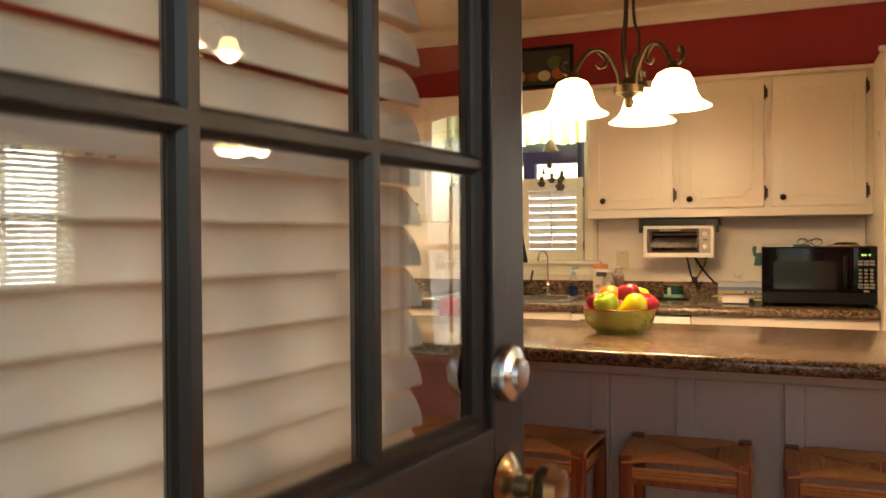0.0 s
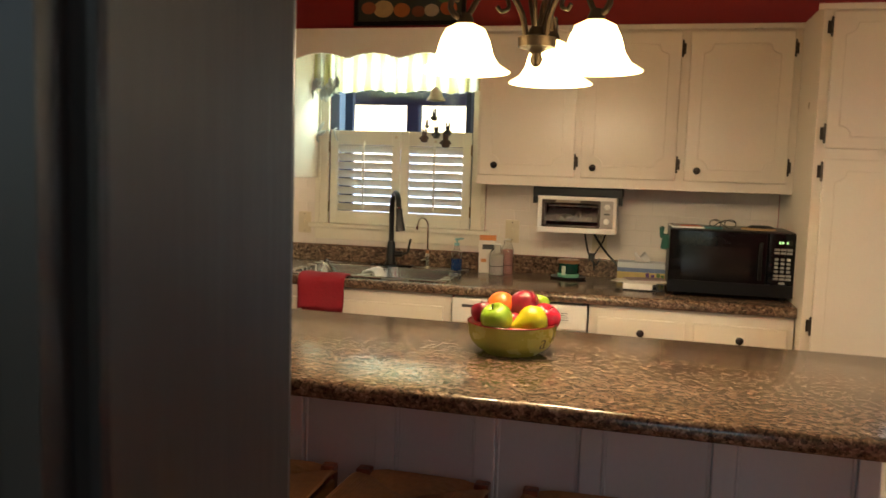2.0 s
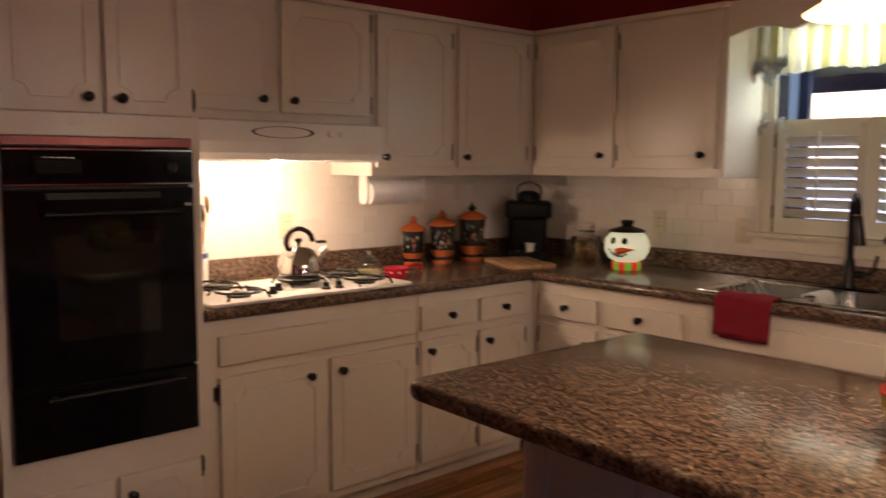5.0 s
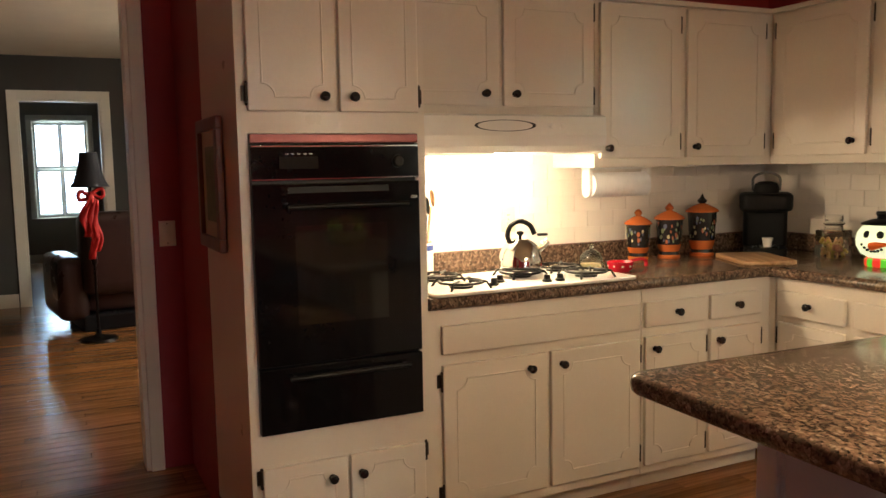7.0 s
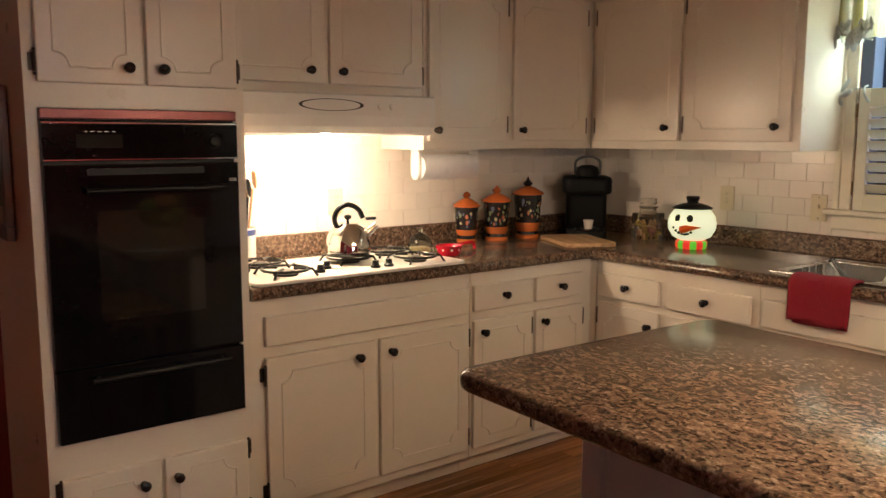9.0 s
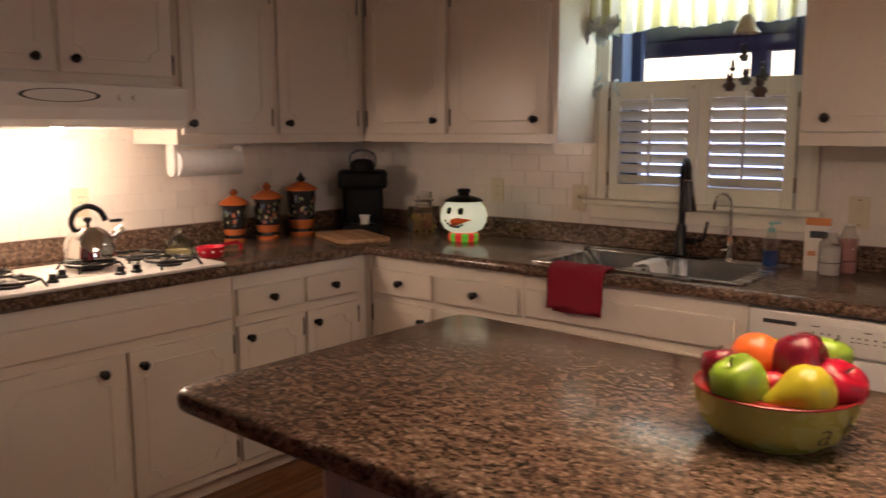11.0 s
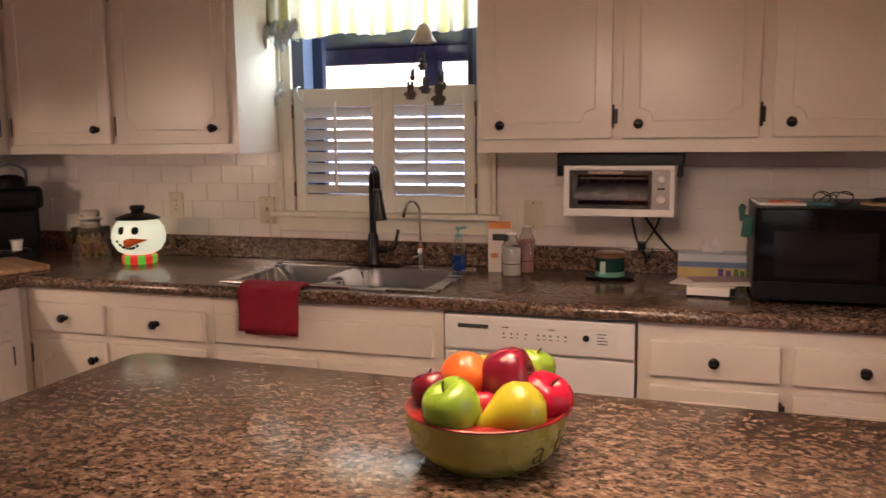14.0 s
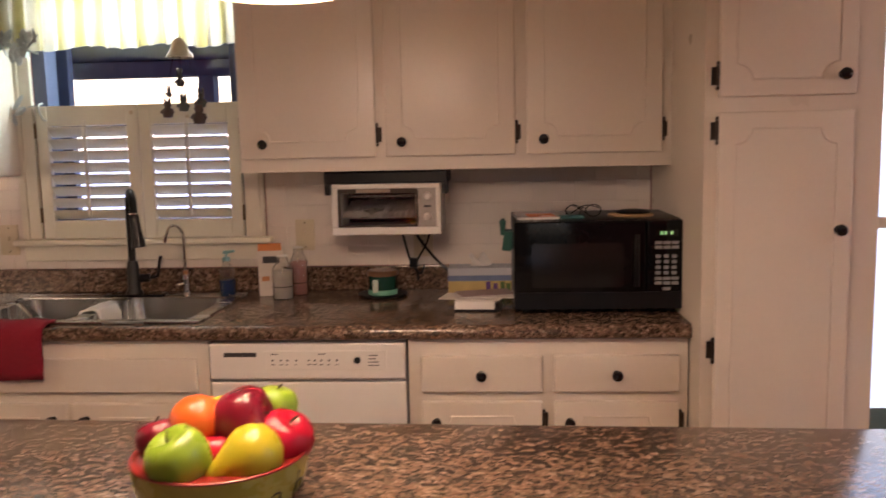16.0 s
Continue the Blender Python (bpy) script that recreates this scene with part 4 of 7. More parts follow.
d2 = part("lower_door", box(0.034, 0.614, -0.024, 0.003, 0.514, 0.734, bevel=0.004), BLACK_GLASS, ov)
hb = tube([(0.13, -0.05, 0.70), (0.56, -0.05, 0.70)], 0.008, 10)
for x in (0.15, 0.54):
    join(hb, tube([(x, -0.022, 0.70), (x, -0.05, 0.70)], 0.007, 8))
part("handle", hb, BLACK_PLASTIC, d2, smooth=True)

ck = thing("gas_cooktop", pose(0.40, -1.845, 0.915), "white enamel gas cooktop with black grates", "cooktop")
part("tray", extrude(rounded(-0.205, 0.255, -0.455, 0.455, 0.025, 5), "z", 0.0005, 0.014, bevel=0.005), WHITE_ENAMEL, ck, smooth=True)
for bx, by in ((-0.075, -0.29), (0.14, -0.29), (-0.075, 0.28), (0.14, 0.28), (0.015, 0.045)):
    part("burner", lathe([(0.0, 0.014), (0.046, 0.014), (0.046, 0.022), (0.032, 0.024), (0.03, 0.032), (0.0, 0.034)], 24, pose(bx, by, 0)), BLACK_METAL, ck, smooth=True)
    g = tube([(bx + 0.085 * math.cos(a), by + 0.085 * math.sin(a), 0.036) for a in [2 * math.pi * k / 24 for k in range(24)]], 0.005, 6, closed=True)
    for a in range(4):
        dx, dy = math.cos(math.radians(45 + 90 * a)), math.sin(math.radians(45 + 90 * a))
        join(g, tube([(bx + 0.03 * dx, by + 0.03 * dy, 0.040), (bx + 0.10 * dx, by + 0.10 * dy, 0.040), (bx + 0.118 * dx, by + 0.118 * dy, 0.014)], 0.005, 6))
    part("grate", g, BLACK_METAL, ck, "black cast burner grate")
part("center_plate", extrude(rounded(-0.12, 0.14, -0.085, 0.165, 0.02), "z", 0.014, 0.0165), WHITE_ENAMEL, ck)
for x, y in ((0.16, -0.16), (0.10, -0.10), (0.19, 0.06), (0.19, 0.12)):
    part("control_knob", lathe([(0.019, 0.014), (0.019, 0.022), (0.013, 0.026), (0.012, 0.042), (0.0, 0.043)], 20, pose(x, y, 0)), BLACK_PLASTIC, ck, "black control knob", True)

kt = thing("tea_kettle", pose(0.415, -1.80, 0.9425), "polished steel tea kettle with a black arched handle", "kettle")
part("stand", tube([(0.082 * math.cos(a), 0.082 * math.sin(a), 0.0195) for a in [2 * math.pi * k / 24 for k in range(24)]], 0.004, 6, closed=True), BLACK_METAL, kt)
part("body", lathe([(0.0, 0.024), (0.082, 0.024), (0.091, 0.034), (0.091, 0.052), (0.081, 0.092), (0.064, 0.124), (0.040, 0.138), (0.038, 0.142), (0.0, 0.146)], 40), CHROME, kt, smooth=True)
part("lid_knob", lathe([(0.006, 0.145), (0.006, 0.155), (0.015, 0.163), (0.014, 0.172), (0.0, 0.176)], 16), BLACK_PLASTIC, kt, smooth=True)
part("spout", tube(curve_points([(0.02, 0.072, 0.098), (0.026, 0.096, 0.118), (0.03, 0.112, 0.132)], 4), 0.016, 12, taper=[1.15 - 0.03 * k for k in range(9)]), CHROME, kt, smooth=True)
part("handle", tube(curve_points([(0, -0.050, 0.130), (0, -0.060, 0.16), (0, -0.044, 0.198), (0.0, 0.0, 0.214), (0.01, 0.040, 0.196), (0.016, 0.058, 0.160)], 6), 0.0105, 10), BLACK_PLASTIC, kt, "black arched handle", True)
part("whistle", box(0.006, 0.026, 0.075, 0.118, 0.150, 0.162, bevel=0.005), BLACK_PLASTIC, kt)

bd = thing("butter_dish", pose(0.30, -1.365, 0.915), "small clear glass domed dish with yellow butter inside", "butter dish")
part("plate", lathe([(0.0, 0.0005), (0.05, 0.0005), (0.068, 0.008), (0.066, 0.011), (0.048, 0.005), (0.0, 0.005)], 32), glass("thin glass", (0.95, 0.97, 0.93)), bd, smooth=True)
part("butter", box(-0.022, 0.022, -0.018, 0.018, 0.006, 0.026, bevel=0.006), material("butter", (0.72, 0.64, 0.38), 0.5), bd)
part("dome", lathe([(0.058, 0.011), (0.056, 0.040), (0.045, 0.068), (0.022, 0.086), (0.006, 0.090), (0.012, 0.102), (0.010, 0.110), (0.0, 0.112), (0.0, 0.108), (0.004, 0.088), (0.020, 0.083), (0.043, 0.066), (0.054, 0.040), (0.056, 0.011), (0.058, 0.011)], 32), glass("frosted glass", (0.93, 0.95, 0.88), 0.12), bd, smooth=True)

RED_GLOSS = material("red glazed ceramic", (0.50, 0.012, 0.03), 0.2, vary=0.05)
mc = thing("measuring_cup", pose(0.42, -1.30, 0.915, 0, 0, 14) @ Matrix.Scale(1.22, 4), "small red ceramic measuring cup with white dots", "measuring cup")
part("bowl", lathe([(0.0, 0.0005), (0.032, 0.0005), (0.042, 0.012), (0.048, 0.036), (0.045, 0.036), (0.038, 0.014), (0.028, 0.005), (0.0, 0.005)], 28), RED_GLOSS, mc, smooth=True)
part("handle", tube(curve_points([(0.0, 0.045, 0.031), (0.0, 0.09, 0.034), (0.0, 0.135, 0.033), (0.0, 0.150, 0.022), (0.0, 0.152, 0.006)], 5), 0.006, 8), RED_GLOSS, mc, smooth=True)
for k in range(9):
    a = 2 * math.pi * k / 9
    part("dot", lathe([(0.0, 0.0008), (0.0035, 0.0006), (0.0035, 0)], 8, pose(0.0448 * math.cos(a), 0.0448 * math.sin(a), 0.022) @ Matrix.Rotation(a, 4, "Z") @ Matrix.Rotation(radians(80), 4, "Y")), WHITE_PLASTIC, mc)

cr = thing("utensil_crock", pose(0.13, -2.12, 0.915), "white stoneware crock holding wooden and black utensils", "utensil holder")
part("crock", lathe([(0.0, 0.0005), (0.052, 0.0005), (0.056, 0.01), (0.056, 0.145), (0.058, 0.15), (0.054, 0.15), (0.050, 0.145), (0.050, 0.012), (0.0, 0.010)], 32), WHITE_PLASTIC, cr, smooth=True)
part("blue_band", lathe([(0.0565, 0.118), (0.0585, 0.120), (0.0585, 0.138), (0.0565, 0.140), (0.0565, 0.118)], 32), material("blue glaze", (0.03, 0.05, 0.18), 0.3), cr)
LIGHT_WOOD = wood("pale spoon wood", (0.32, 0.15, 0.06), (0.52, 0.28, 0.13), 0.5, axis=2, rnd=0.05)
for k, (dx, dy, tip, mt, nm) in enumerate(((0.01, 0.05, 0.37, LIGHT_WOOD, "wooden_spoon"), (0.03, 0.02, 0.34, BLACK_PLASTIC, "ladle"), (-0.02, 0.03, 0.33, LIGHT_WOOD, "spatula"), (0.02, -0.02, 0.30, STEEL, "whisk"))):
    u = tube([(dx * 0.3, dy * 0.3, 0.015), (dx, dy, tip - 0.07)], 0.0055, 8)
    join(u, lathe([(0.0, -0.04), (0.012, -0.03), (0.021, 0.0), (0.018, 0.028), (0.0, 0.04)], 14, pose(dx * 1.15, dy * 1.15, tip - 0.035, 10, 12) @ Matrix.Diagonal((1, 0.35, 1, 1))))
    part(nm, u, mt, cr, smooth=True)

pt = thing("paper_towel_holder", pose(0.20, -1.325, 1.285), "white under-cabinet holder with a patterned paper towel roll", "paper towel")
br = extrude(rounded(-0.03, 0.03, -0.055, 0.079, 0.028), "y", 0.0, 0.018, bevel=0.003)
part("bracket", br, WHITE_PLASTIC, pt, smooth=True)
part("far_bracket", extrude(rounded(-0.03, 0.03, -0.055, 0.079, 0.028), "y", 0.335, 0.352, bevel=0.003), WHITE_PLASTIC, pt, smooth=True)
part("mount", box(-0.03, 0.03, 0.0, 0.352, 0.070, 0.0795), WHITE_PLASTIC, pt)
PAPER = material("printed paper towel", (0.72, 0.70, 0.70), 0.9, grain=26, vary=0.16, bump=0.4)
part("roll", lathe([(0.019, 0.02), (0.055, 0.02), (0.056, 0.03), (0.056, 0.32), (0.055, 0.33), (0.019, 0.33), (0.019, 0.02)], 36, pose(0, 0, 0, -90)), PAPER, pt, "white towel roll with a faint print", True)

# ---- canisters ----
CAN_BLACK = material("black painted glaze", (0.018, 0.016, 0.016), 0.25, grain=30, vary=0.2)
CAN_ORANGE = material("burnt orange glaze", (0.46, 0.115, 0.028), 0.25, grain=20, vary=0.15)
PETALS = [material("painted petal " + n, c, 0.35) for n, c in (("cream", (0.48, 0.42, 0.24)), ("blue", (0.05, 0.07, 0.14)), ("rust", (0.36, 0.09, 0.03)), ("green", (0.15, 0.19, 0.09)))]
for n, (x, y, r, h) in enumerate(((0.115, -0.955, 0.060, 0.245), (0.14, -0.785, 0.067, 0.272), (0.15, -0.585, 0.073, 0.312))):
    cn = thing("canister", pose(x, y, 0.915), ("small", "medium", "large")[n] + " black and orange hand-painted lidded canister", "canister", "canister set")
    b = h * 0.70
    part("foot", lathe([(0.0, 0.0005), (r * 0.80, 0.0005), (r * 0.82, 0.012), (r * 0.74, 0.018), (0.0, 0.018)], 36), CAN_ORANGE, cn, smooth=True)
    part("lower_body", lathe([(0.0, 0.018), (r * 0.72, 0.018), (r * 0.70, 0.03), (r * 0.70, 0.034), (0.0, 0.034)], 36), CAN_BLACK, cn, smooth=True)
    part("waist", lathe([(0.0, 0.034), (r * 0.70, 0.034), (r * 0.83, b * 0.28), (r * 0.86, b * 0.36), (0.0, b * 0.36)], 36), CAN_ORANGE, cn, smooth=True)
    body = part("body", lathe([(0.0, b * 0.36), (r * 0.84, b * 0.36), (r * 0.90, b * 0.7), (r * 0.97, b * 0.95), (r * 0.97, b), (0.0, b)], 36), CAN_BLACK, cn, smooth=True)
    part("lid", lathe([(0.0, b), (r * 1.10, b), (r * 1.12, b + 0.006), (r * 0.96, b + 0.016), (r * 0.5, b + 0.034), (r * 0.2, b + 0.042), (0.0, b + 0.043)], 36), CAN_ORANGE, cn, smooth=True)
    part("finial", lathe([(r * 0.16, b + 0.04), (r * 0.30, b + 0.05), (r * 0.32, b + 0.058), (r * 0.14, b + 0.07), (0.0, h)], 16), CAN_BLACK if n == 2 else CAN_ORANGE, cn, smooth=True)
    rr = random.Random(n)
    for k in range(30):
        a, zz = rr.uniform(-2.2, 0.9), rr.uniform(b * 0.44, b * 0.9)
        rad = r * (0.855 + 0.10 * (zz / b - 0.36) / 0.6) + 0.0012
        s = rr.uniform(0.006, 0.014)
        part("painted_petal", lathe([(0.0, 0.0012), (s * 0.7, 0.0010), (s, 0.0)], 7, pose(rad * math.cos(a), rad * math.sin(a), zz) @ Matrix.Rotation(a, 4, "Z") @ Matrix.Rotation(radians(86), 4, "Y") @ Matrix.Diagonal((1, rr.uniform(0.3, 0.7), 1, 1))), rr.choice(PETALS), body)

MAKER_BLACK = material("matt black plastic", (0.004, 0.004, 0.004), 0.5, spec=0.15)
cf = thing("coffee_maker", pose(0.235, -0.245, 0.915, 0, 0, 45), "black single-cup coffee maker in the corner", "coffee maker")
part("base", extrude(rounded(-0.10, 0.10, -0.16, 0.13, 0.03), "z", 0.0005, 0.035, bevel=0.006), MAKER_BLACK, cf, smooth=True)
part("tower", extrude(rounded(-0.105, 0.105, -0.02, 0.13, 0.03), "z", 0.035, 0.285, bevel=0.008), MAKER_BLACK, cf, smooth=True)
part("brew_head", extrude(rounded(-0.125, 0.125, -0.125, 0.13, 0.05), "z", 0.215, 0.305, bevel=0.02), MAKER_BLACK, cf, smooth=True)
part("pod_lid", lathe([(0.06, 0.30), (0.062, 0.325), (0.052, 0.352), (0.03, 0.362), (0.0, 0.364)], 28, pose(0, -0.04, 0)), MAKER_BLACK, cf, smooth=True)
part("lid_handle", tube(curve_points([(-0.062, -0.05, 0.32), (-0.058, -0.075, 0.385), (0.0, -0.085, 0.408), (0.058, -0.075, 0.385), (0.062, -0.05, 0.32)], 6), 0.007, 8), material("grey plastic", (0.10, 0.10, 0.10), 0.3), cf, smooth=True)
part("drip_tray", lathe([(0.0, 0.036), (0.062, 0.036), (0.064, 0.042), (0.058, 0.044), (0.0, 0.04)], 28, pose(0, -0.095, 0)), STEEL, cf, smooth=True)
cup = thing("coffee_pod", pose(0.335, -0.335, 0.9594), "small white coffee pod on the drip tray", "coffee pod")
part("pod", lathe([(0.0, 0.0), (0.019, 0.0), (0.024, 0.038), (0.027, 0.040), (0.026, 0.044), (0.0, 0.044)], 24), WHITE_PLASTIC, cup, smooth=True)

cb = thing("cutting_board", pose(0.455, -0.545, 0.915, 0, 0, -24), "light maple cutting board with rounded corners", "cutting board")
BOARD = wood("maple board", (0.36, 0.20, 0.10), (0.50, 0.31, 0.17), 0.5, axis=0, rnd=0.0)
part("board", extrude(rounded(-0.19, 0.19, -0.125, 0.125, 0.03), "z", 0.0005, 0.02, bevel=0.005), BOARD, cb, smooth=True)

jr = thing("glass_jar", pose(0.56, -0.145, 0.915) @ Matrix.Scale(1.18, 4), "square clear glass jar half full of wrapped sweets", "jar")
part("glass", extrude(rounded(-0.052, 0.052, -0.052, 0.052, 0.014), "z", 0.0005, 0.112, bevel=0.006), glass("jar glass", (0.92, 0.94, 0.92)), jr, smooth=True)
part("neck", lathe([(0.036, 0.1125), (0.034, 0.130), (0.042, 0.136), (0.042, 0.142), (0.0, 0.143)], 24), glass("jar neck glass", (0.9, 0.92, 0.9)), jr, smooth=True)
part("stopper", lathe([(0.030, 0.1432), (0.036, 0.150), (0.034, 0.172), (0.0, 0.174)], 24), glass("stopper glass", (0.9, 0.92, 0.9)), jr, smooth=True)
rr = random.Random(9)
SWEETS = [material("sweet " + n, c, 0.4) for n, c in (("tan", (0.66, 0.40, 0.20)), ("gold", (0.6, 0.45, 0.14)), ("pink", (0.50, 0.22, 0.17)))]
for k in range(26):
    part("sweet", box(-0.013, 0.013, -0.008, 0.008, -0.006, 0.006, bevel=0.004), SWEETS[k % 3], jr, m=pose(rr.uniform(-0.032, 0.032), rr.uniform(-0.032, 0.032), 0.013 + 0.0022 * k, rr.uniform(0, 90), rr.uniform(0, 90), rr.uniform(0, 180)))

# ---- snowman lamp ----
# no bulb inside: head and scarf glow by emission put into their materials
SNOW = glow("glowing milk glass", (0.88, 1.0, 0.64), 0.42, (0.8, 0.82, 0.72))
sn = thing("snowman_jar", pose(0.905, -0.265, 0.915, 0, 0, 18) @ Matrix.Scale(0.93, 4), "glowing white glass snowman-head jar with black hat lid", "jar lamp")
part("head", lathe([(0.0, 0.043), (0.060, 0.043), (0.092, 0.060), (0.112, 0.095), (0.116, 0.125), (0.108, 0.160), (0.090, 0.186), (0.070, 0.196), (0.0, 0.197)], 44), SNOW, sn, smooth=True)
sc_r, sc_g = glow("glowing red glaze", (0.9, 0.05, 0.03), 0.35, (0.5, 0.02, 0.02)), glow("glowing green glaze", (0.15, 0.8, 0.05), 0.3, (0.05, 0.3, 0.03))
for k in range(14):
    a0, a1 = 2 * math.pi * k / 14, 2 * math.pi * (k + 0.94) / 14
    seg = bmesh.new()
    ring = [[(rr2 * math.cos(a0 + (a1 - a0) * j / 4), rr2 * math.sin(a0 + (a1 - a0) * j / 4), z) for j in range(5)] for rr2, z in ((0.070, 0.0005), (0.076, 0.010), (0.076, 0.034), (0.066, 0.043))]
    vs = [[seg.verts.new(p) for p in row] for row in ring]
    for r0, r1 in zip(vs, vs[1:]):
        for j in range(4):
            seg.faces.new((r0[j], r0[j + 1], r1[j + 1], r1[j]))
    part("scarf_check", seg, (sc_r, sc_g)[k % 2], sn, smooth=True)
part("scarf_core", lathe([(0.0, 0.0008), (0.066, 0.0008), (0.068, 0.043), (0.0, 0.0431)], 28), sc_r, sn)
part("hat_brim", lathe([(0.0, 0.197), (0.094, 0.197), (0.096, 0.202), (0.080, 0.210), (0.046, 0.222), (0.0, 0.224)], 36), BLACK_PLASTIC, sn, smooth=True)
part("hat_crown", lathe([(0.030, 0.220), (0.026, 0.232), (0.034, 0.246), (0.030, 0.258), (0.0, 0.260)], 28), BLACK_PLASTIC, sn, smooth=True)
FACE = math.radians(-90)


def on_head(dx, z):
    """A place on the head's front, dx to the side, facing out."""
    r = 0.114 if 0.08 < z < 0.15 else 0.106
    a = FACE + dx / r
    return pose(r * math.cos(a), r * math.sin(a), z) @ Matrix.Rotation(a, 4, "Z") @ Matrix.Rotation(radians(90), 4, "Y")


for dx in (-0.040, 0.022):
    part("eye", lathe([(0.0, 0.008), (0.012, 0.006), (0.0175, 0.0), (0.018, -0.006)], 18, on_head(dx, 0.150) @ Matrix.Diagonal((1.28, 1, 1, 1))), BLACK_PLASTIC, sn, smooth=True)
NOSE = material("orange glaze", (0.85, 0.13, 0.012), 0.3)
part("nose", tube([(-0.014, -0.110, 0.098), (-0.010, -0.122, 0.102), (0.012, -0.124, 0.108), (0.045, -0.122, 0.113), (0.082, -0.117, 0.117)], 0.019, 14, taper=(0.55, 1.0, 0.92, 0.5, 0.06)), NOSE, sn, smooth=True)
for k in range(7):
    dx = -0.062 + 0.0155 * k
    part("mouth_dot", lathe([(0.0, 0.005), (0.006, 0.003), (0.0075, -0.004)], 10, on_head(dx, 0.078 + 9.0 * (dx + 0.004) ** 2)), BLACK_PLASTIC, sn)

# ---- sink ----
sk = thing("kitchen_sink", pose(0, 0, 0.915), "double-bowl stainless steel drop-in sink", "sink")
bm = bmesh.new()
for a in ((1.50, 2.31, -0.605, -0.565), (1.50, 2.31, -0.195, -0.098), (1.50, 1.545, -0.565, -0.195), (2.262, 2.31, -0.565, -0.195), (1.868, 1.922, -0.565, -0.195)):
    add_box(bm, *a, 0.0008, 0.008, 0.0025)
part("rim", bm, STEEL, sk, smooth=True)
for x0, x1 in ((1.545, 1.868), (1.922, 2.262)):
    o, i = rounded(x0, x1, -0.565, -0.195, 0.045), rounded(x0 + 0.02, x1 - 0.02, -0.545, -0.215, 0.05)
    b = bmesh.new()
    rows = [[b.verts.new((*p, z)) for p in ps] for ps, z in ((o, 0.006), (o, -0.02), (i, -0.15), (rounded(x0 + 0.05, x1 - 0.05, -0.515, -0.245, 0.04), -0.168))]
    for r0, r1 in zip(rows, rows[1:]):
        for k in range(len(r0)):
            b.faces.new((r0[k], r0[(k + 1) % len(r0)], r1[(k + 1) % len(r0)], r1[k]))
    b.faces.new(rows[-1])
    bowl = part("bowl", b, STEEL, sk, smooth=True)
    part("drain", lathe([(0.0, -0.164), (0.04, -0.164), (0.042, -0.161), (0.03, -0.160), (0.026, -0.166), (0.0, -0.166)], 24, pose((x0 + x1) / 2, -0.38, 0)), CHROME, bowl, smooth=True)
part("faucet_ledge", box(1.80, 2.02, -0.18, -0.118, 0.008, 0.016, bevel=0.006, seg=3), BLACK_METAL, sk, "black faucet deck plate")

fc = thing("kitchen_faucet", pose(1.905, -0.150, 0.931, 0, 0, 14), "tall black gooseneck pull-down faucet", "faucet")
part("base", lathe([(0.0, 0), (0.030, 0.0), (0.030, 0.006), (0.023, 0.016), (0.021, 0.10), (0.017, 0.12), (0.0, 0.12)], 28), BLACK_METAL, fc, smooth=True)
neck = [(0, 0, 0.11), (0, 0, 0.22), (0.0, 0.0, 0.30), (0.008, -0.03, 0.352), (0.022, -0.08, 0.372), (0.036, -0.125, 0.350), (0.042, -0.150, 0.30)]
part("gooseneck", tube(curve_points(neck, 7), 0.0135, 14), BLACK_METAL, fc, smooth=True)
part("spray_head", lathe([(0.0145, 0.0), (0.0165, -0.01), (0.0175, -0.05), (0.0225, -0.10), (0.024, -0.118), (0.0, -0.118)], 24, pose(0.0415, -0.148, 0.302, -6, -6)), BLACK_METAL, fc, smooth=True)
part("collar", lathe([(0.0172, 0.0), (0.0172, 0.004), (0.015, 0.004), (0.015, 0.0), (0.0172, 0.0)], 24, pose(0.0415, -0.148, 0.300)), CHROME, fc)
lv = tube([(0.018, 0, 0.055), (0.058, 0, 0.055)], 0.015, 14)
join(lv, tube(curve_points([(0.058, 0, 0.055), (0.085, -0.004, 0.065), (0.092, -0.006, 0.10), (0.10, -0.008, 0.135)], 5), 0.0062, 8))
part("lever", lv, BLACK_METAL, fc, smooth=True)

ff = thing("filter_faucet", pose(2.10, -0.150, 0.923), "slim chrome filtered-water faucet", "faucet")
part("base", lathe([(0.0, 0), (0.018, 0.0), (0.016, 0.008), (0.011, 0.012), (0.010, 0.055), (0.013, 0.06), (0.010, 0.075), (0.0, 0.077)], 20), CHROME, ff, smooth=True)
part("spout", tube(curve_points([(0, 0, 0.07), (0, 0, 0.17), (0.0, -0.004, 0.225), (-0.012, -0.025, 0.255), (-0.028, -0.05, 0.255), (-0.038, -0.066, 0.225), (-0.040, -0.070, 0.20)], 6), 0.0052, 8), CHROME, ff, smooth=True)
part("collar", lathe([(0.0, 0.077), (0.0085, 0.077), (0.0085, 0.092), (0.0, 0.093)], 12), material("copper ring", (0.5, 0.22, 0.1), 0.3, 0.9), ff)
part("lever", tube([(0.0, 0.0, 0.045), (-0.03, -0.012, 0.040)], 0.004, 8), CHROME, ff)

sp = thing("dish_soap_bottle", pose(2.255, -0.158, 0.923), "clear pump bottle a third full of blue dish soap", "soap bottle")
part("soap", lathe([(0.0, 0.001), (0.026, 0.001), (0.027, 0.01), (0.027, 0.058), (0.0, 0.058)], 24), material("blue liquid", (0.006, 0.05, 0.22), 0.15), sp, smooth=True)
part("bottle", lathe([(0.028, 0.0), (0.0285, 0.06), (0.028, 0.09), (0.014, 0.11), (0.012, 0.125), (0.011, 0.125), (0.013, 0.109), (0.0272, 0.089), (0.0275, 0.06), (0.0275, 0.0), (0.028, 0.0)], 24), glass("bottle plastic", (0.93, 0.96, 0.97)), sp, smooth=True)
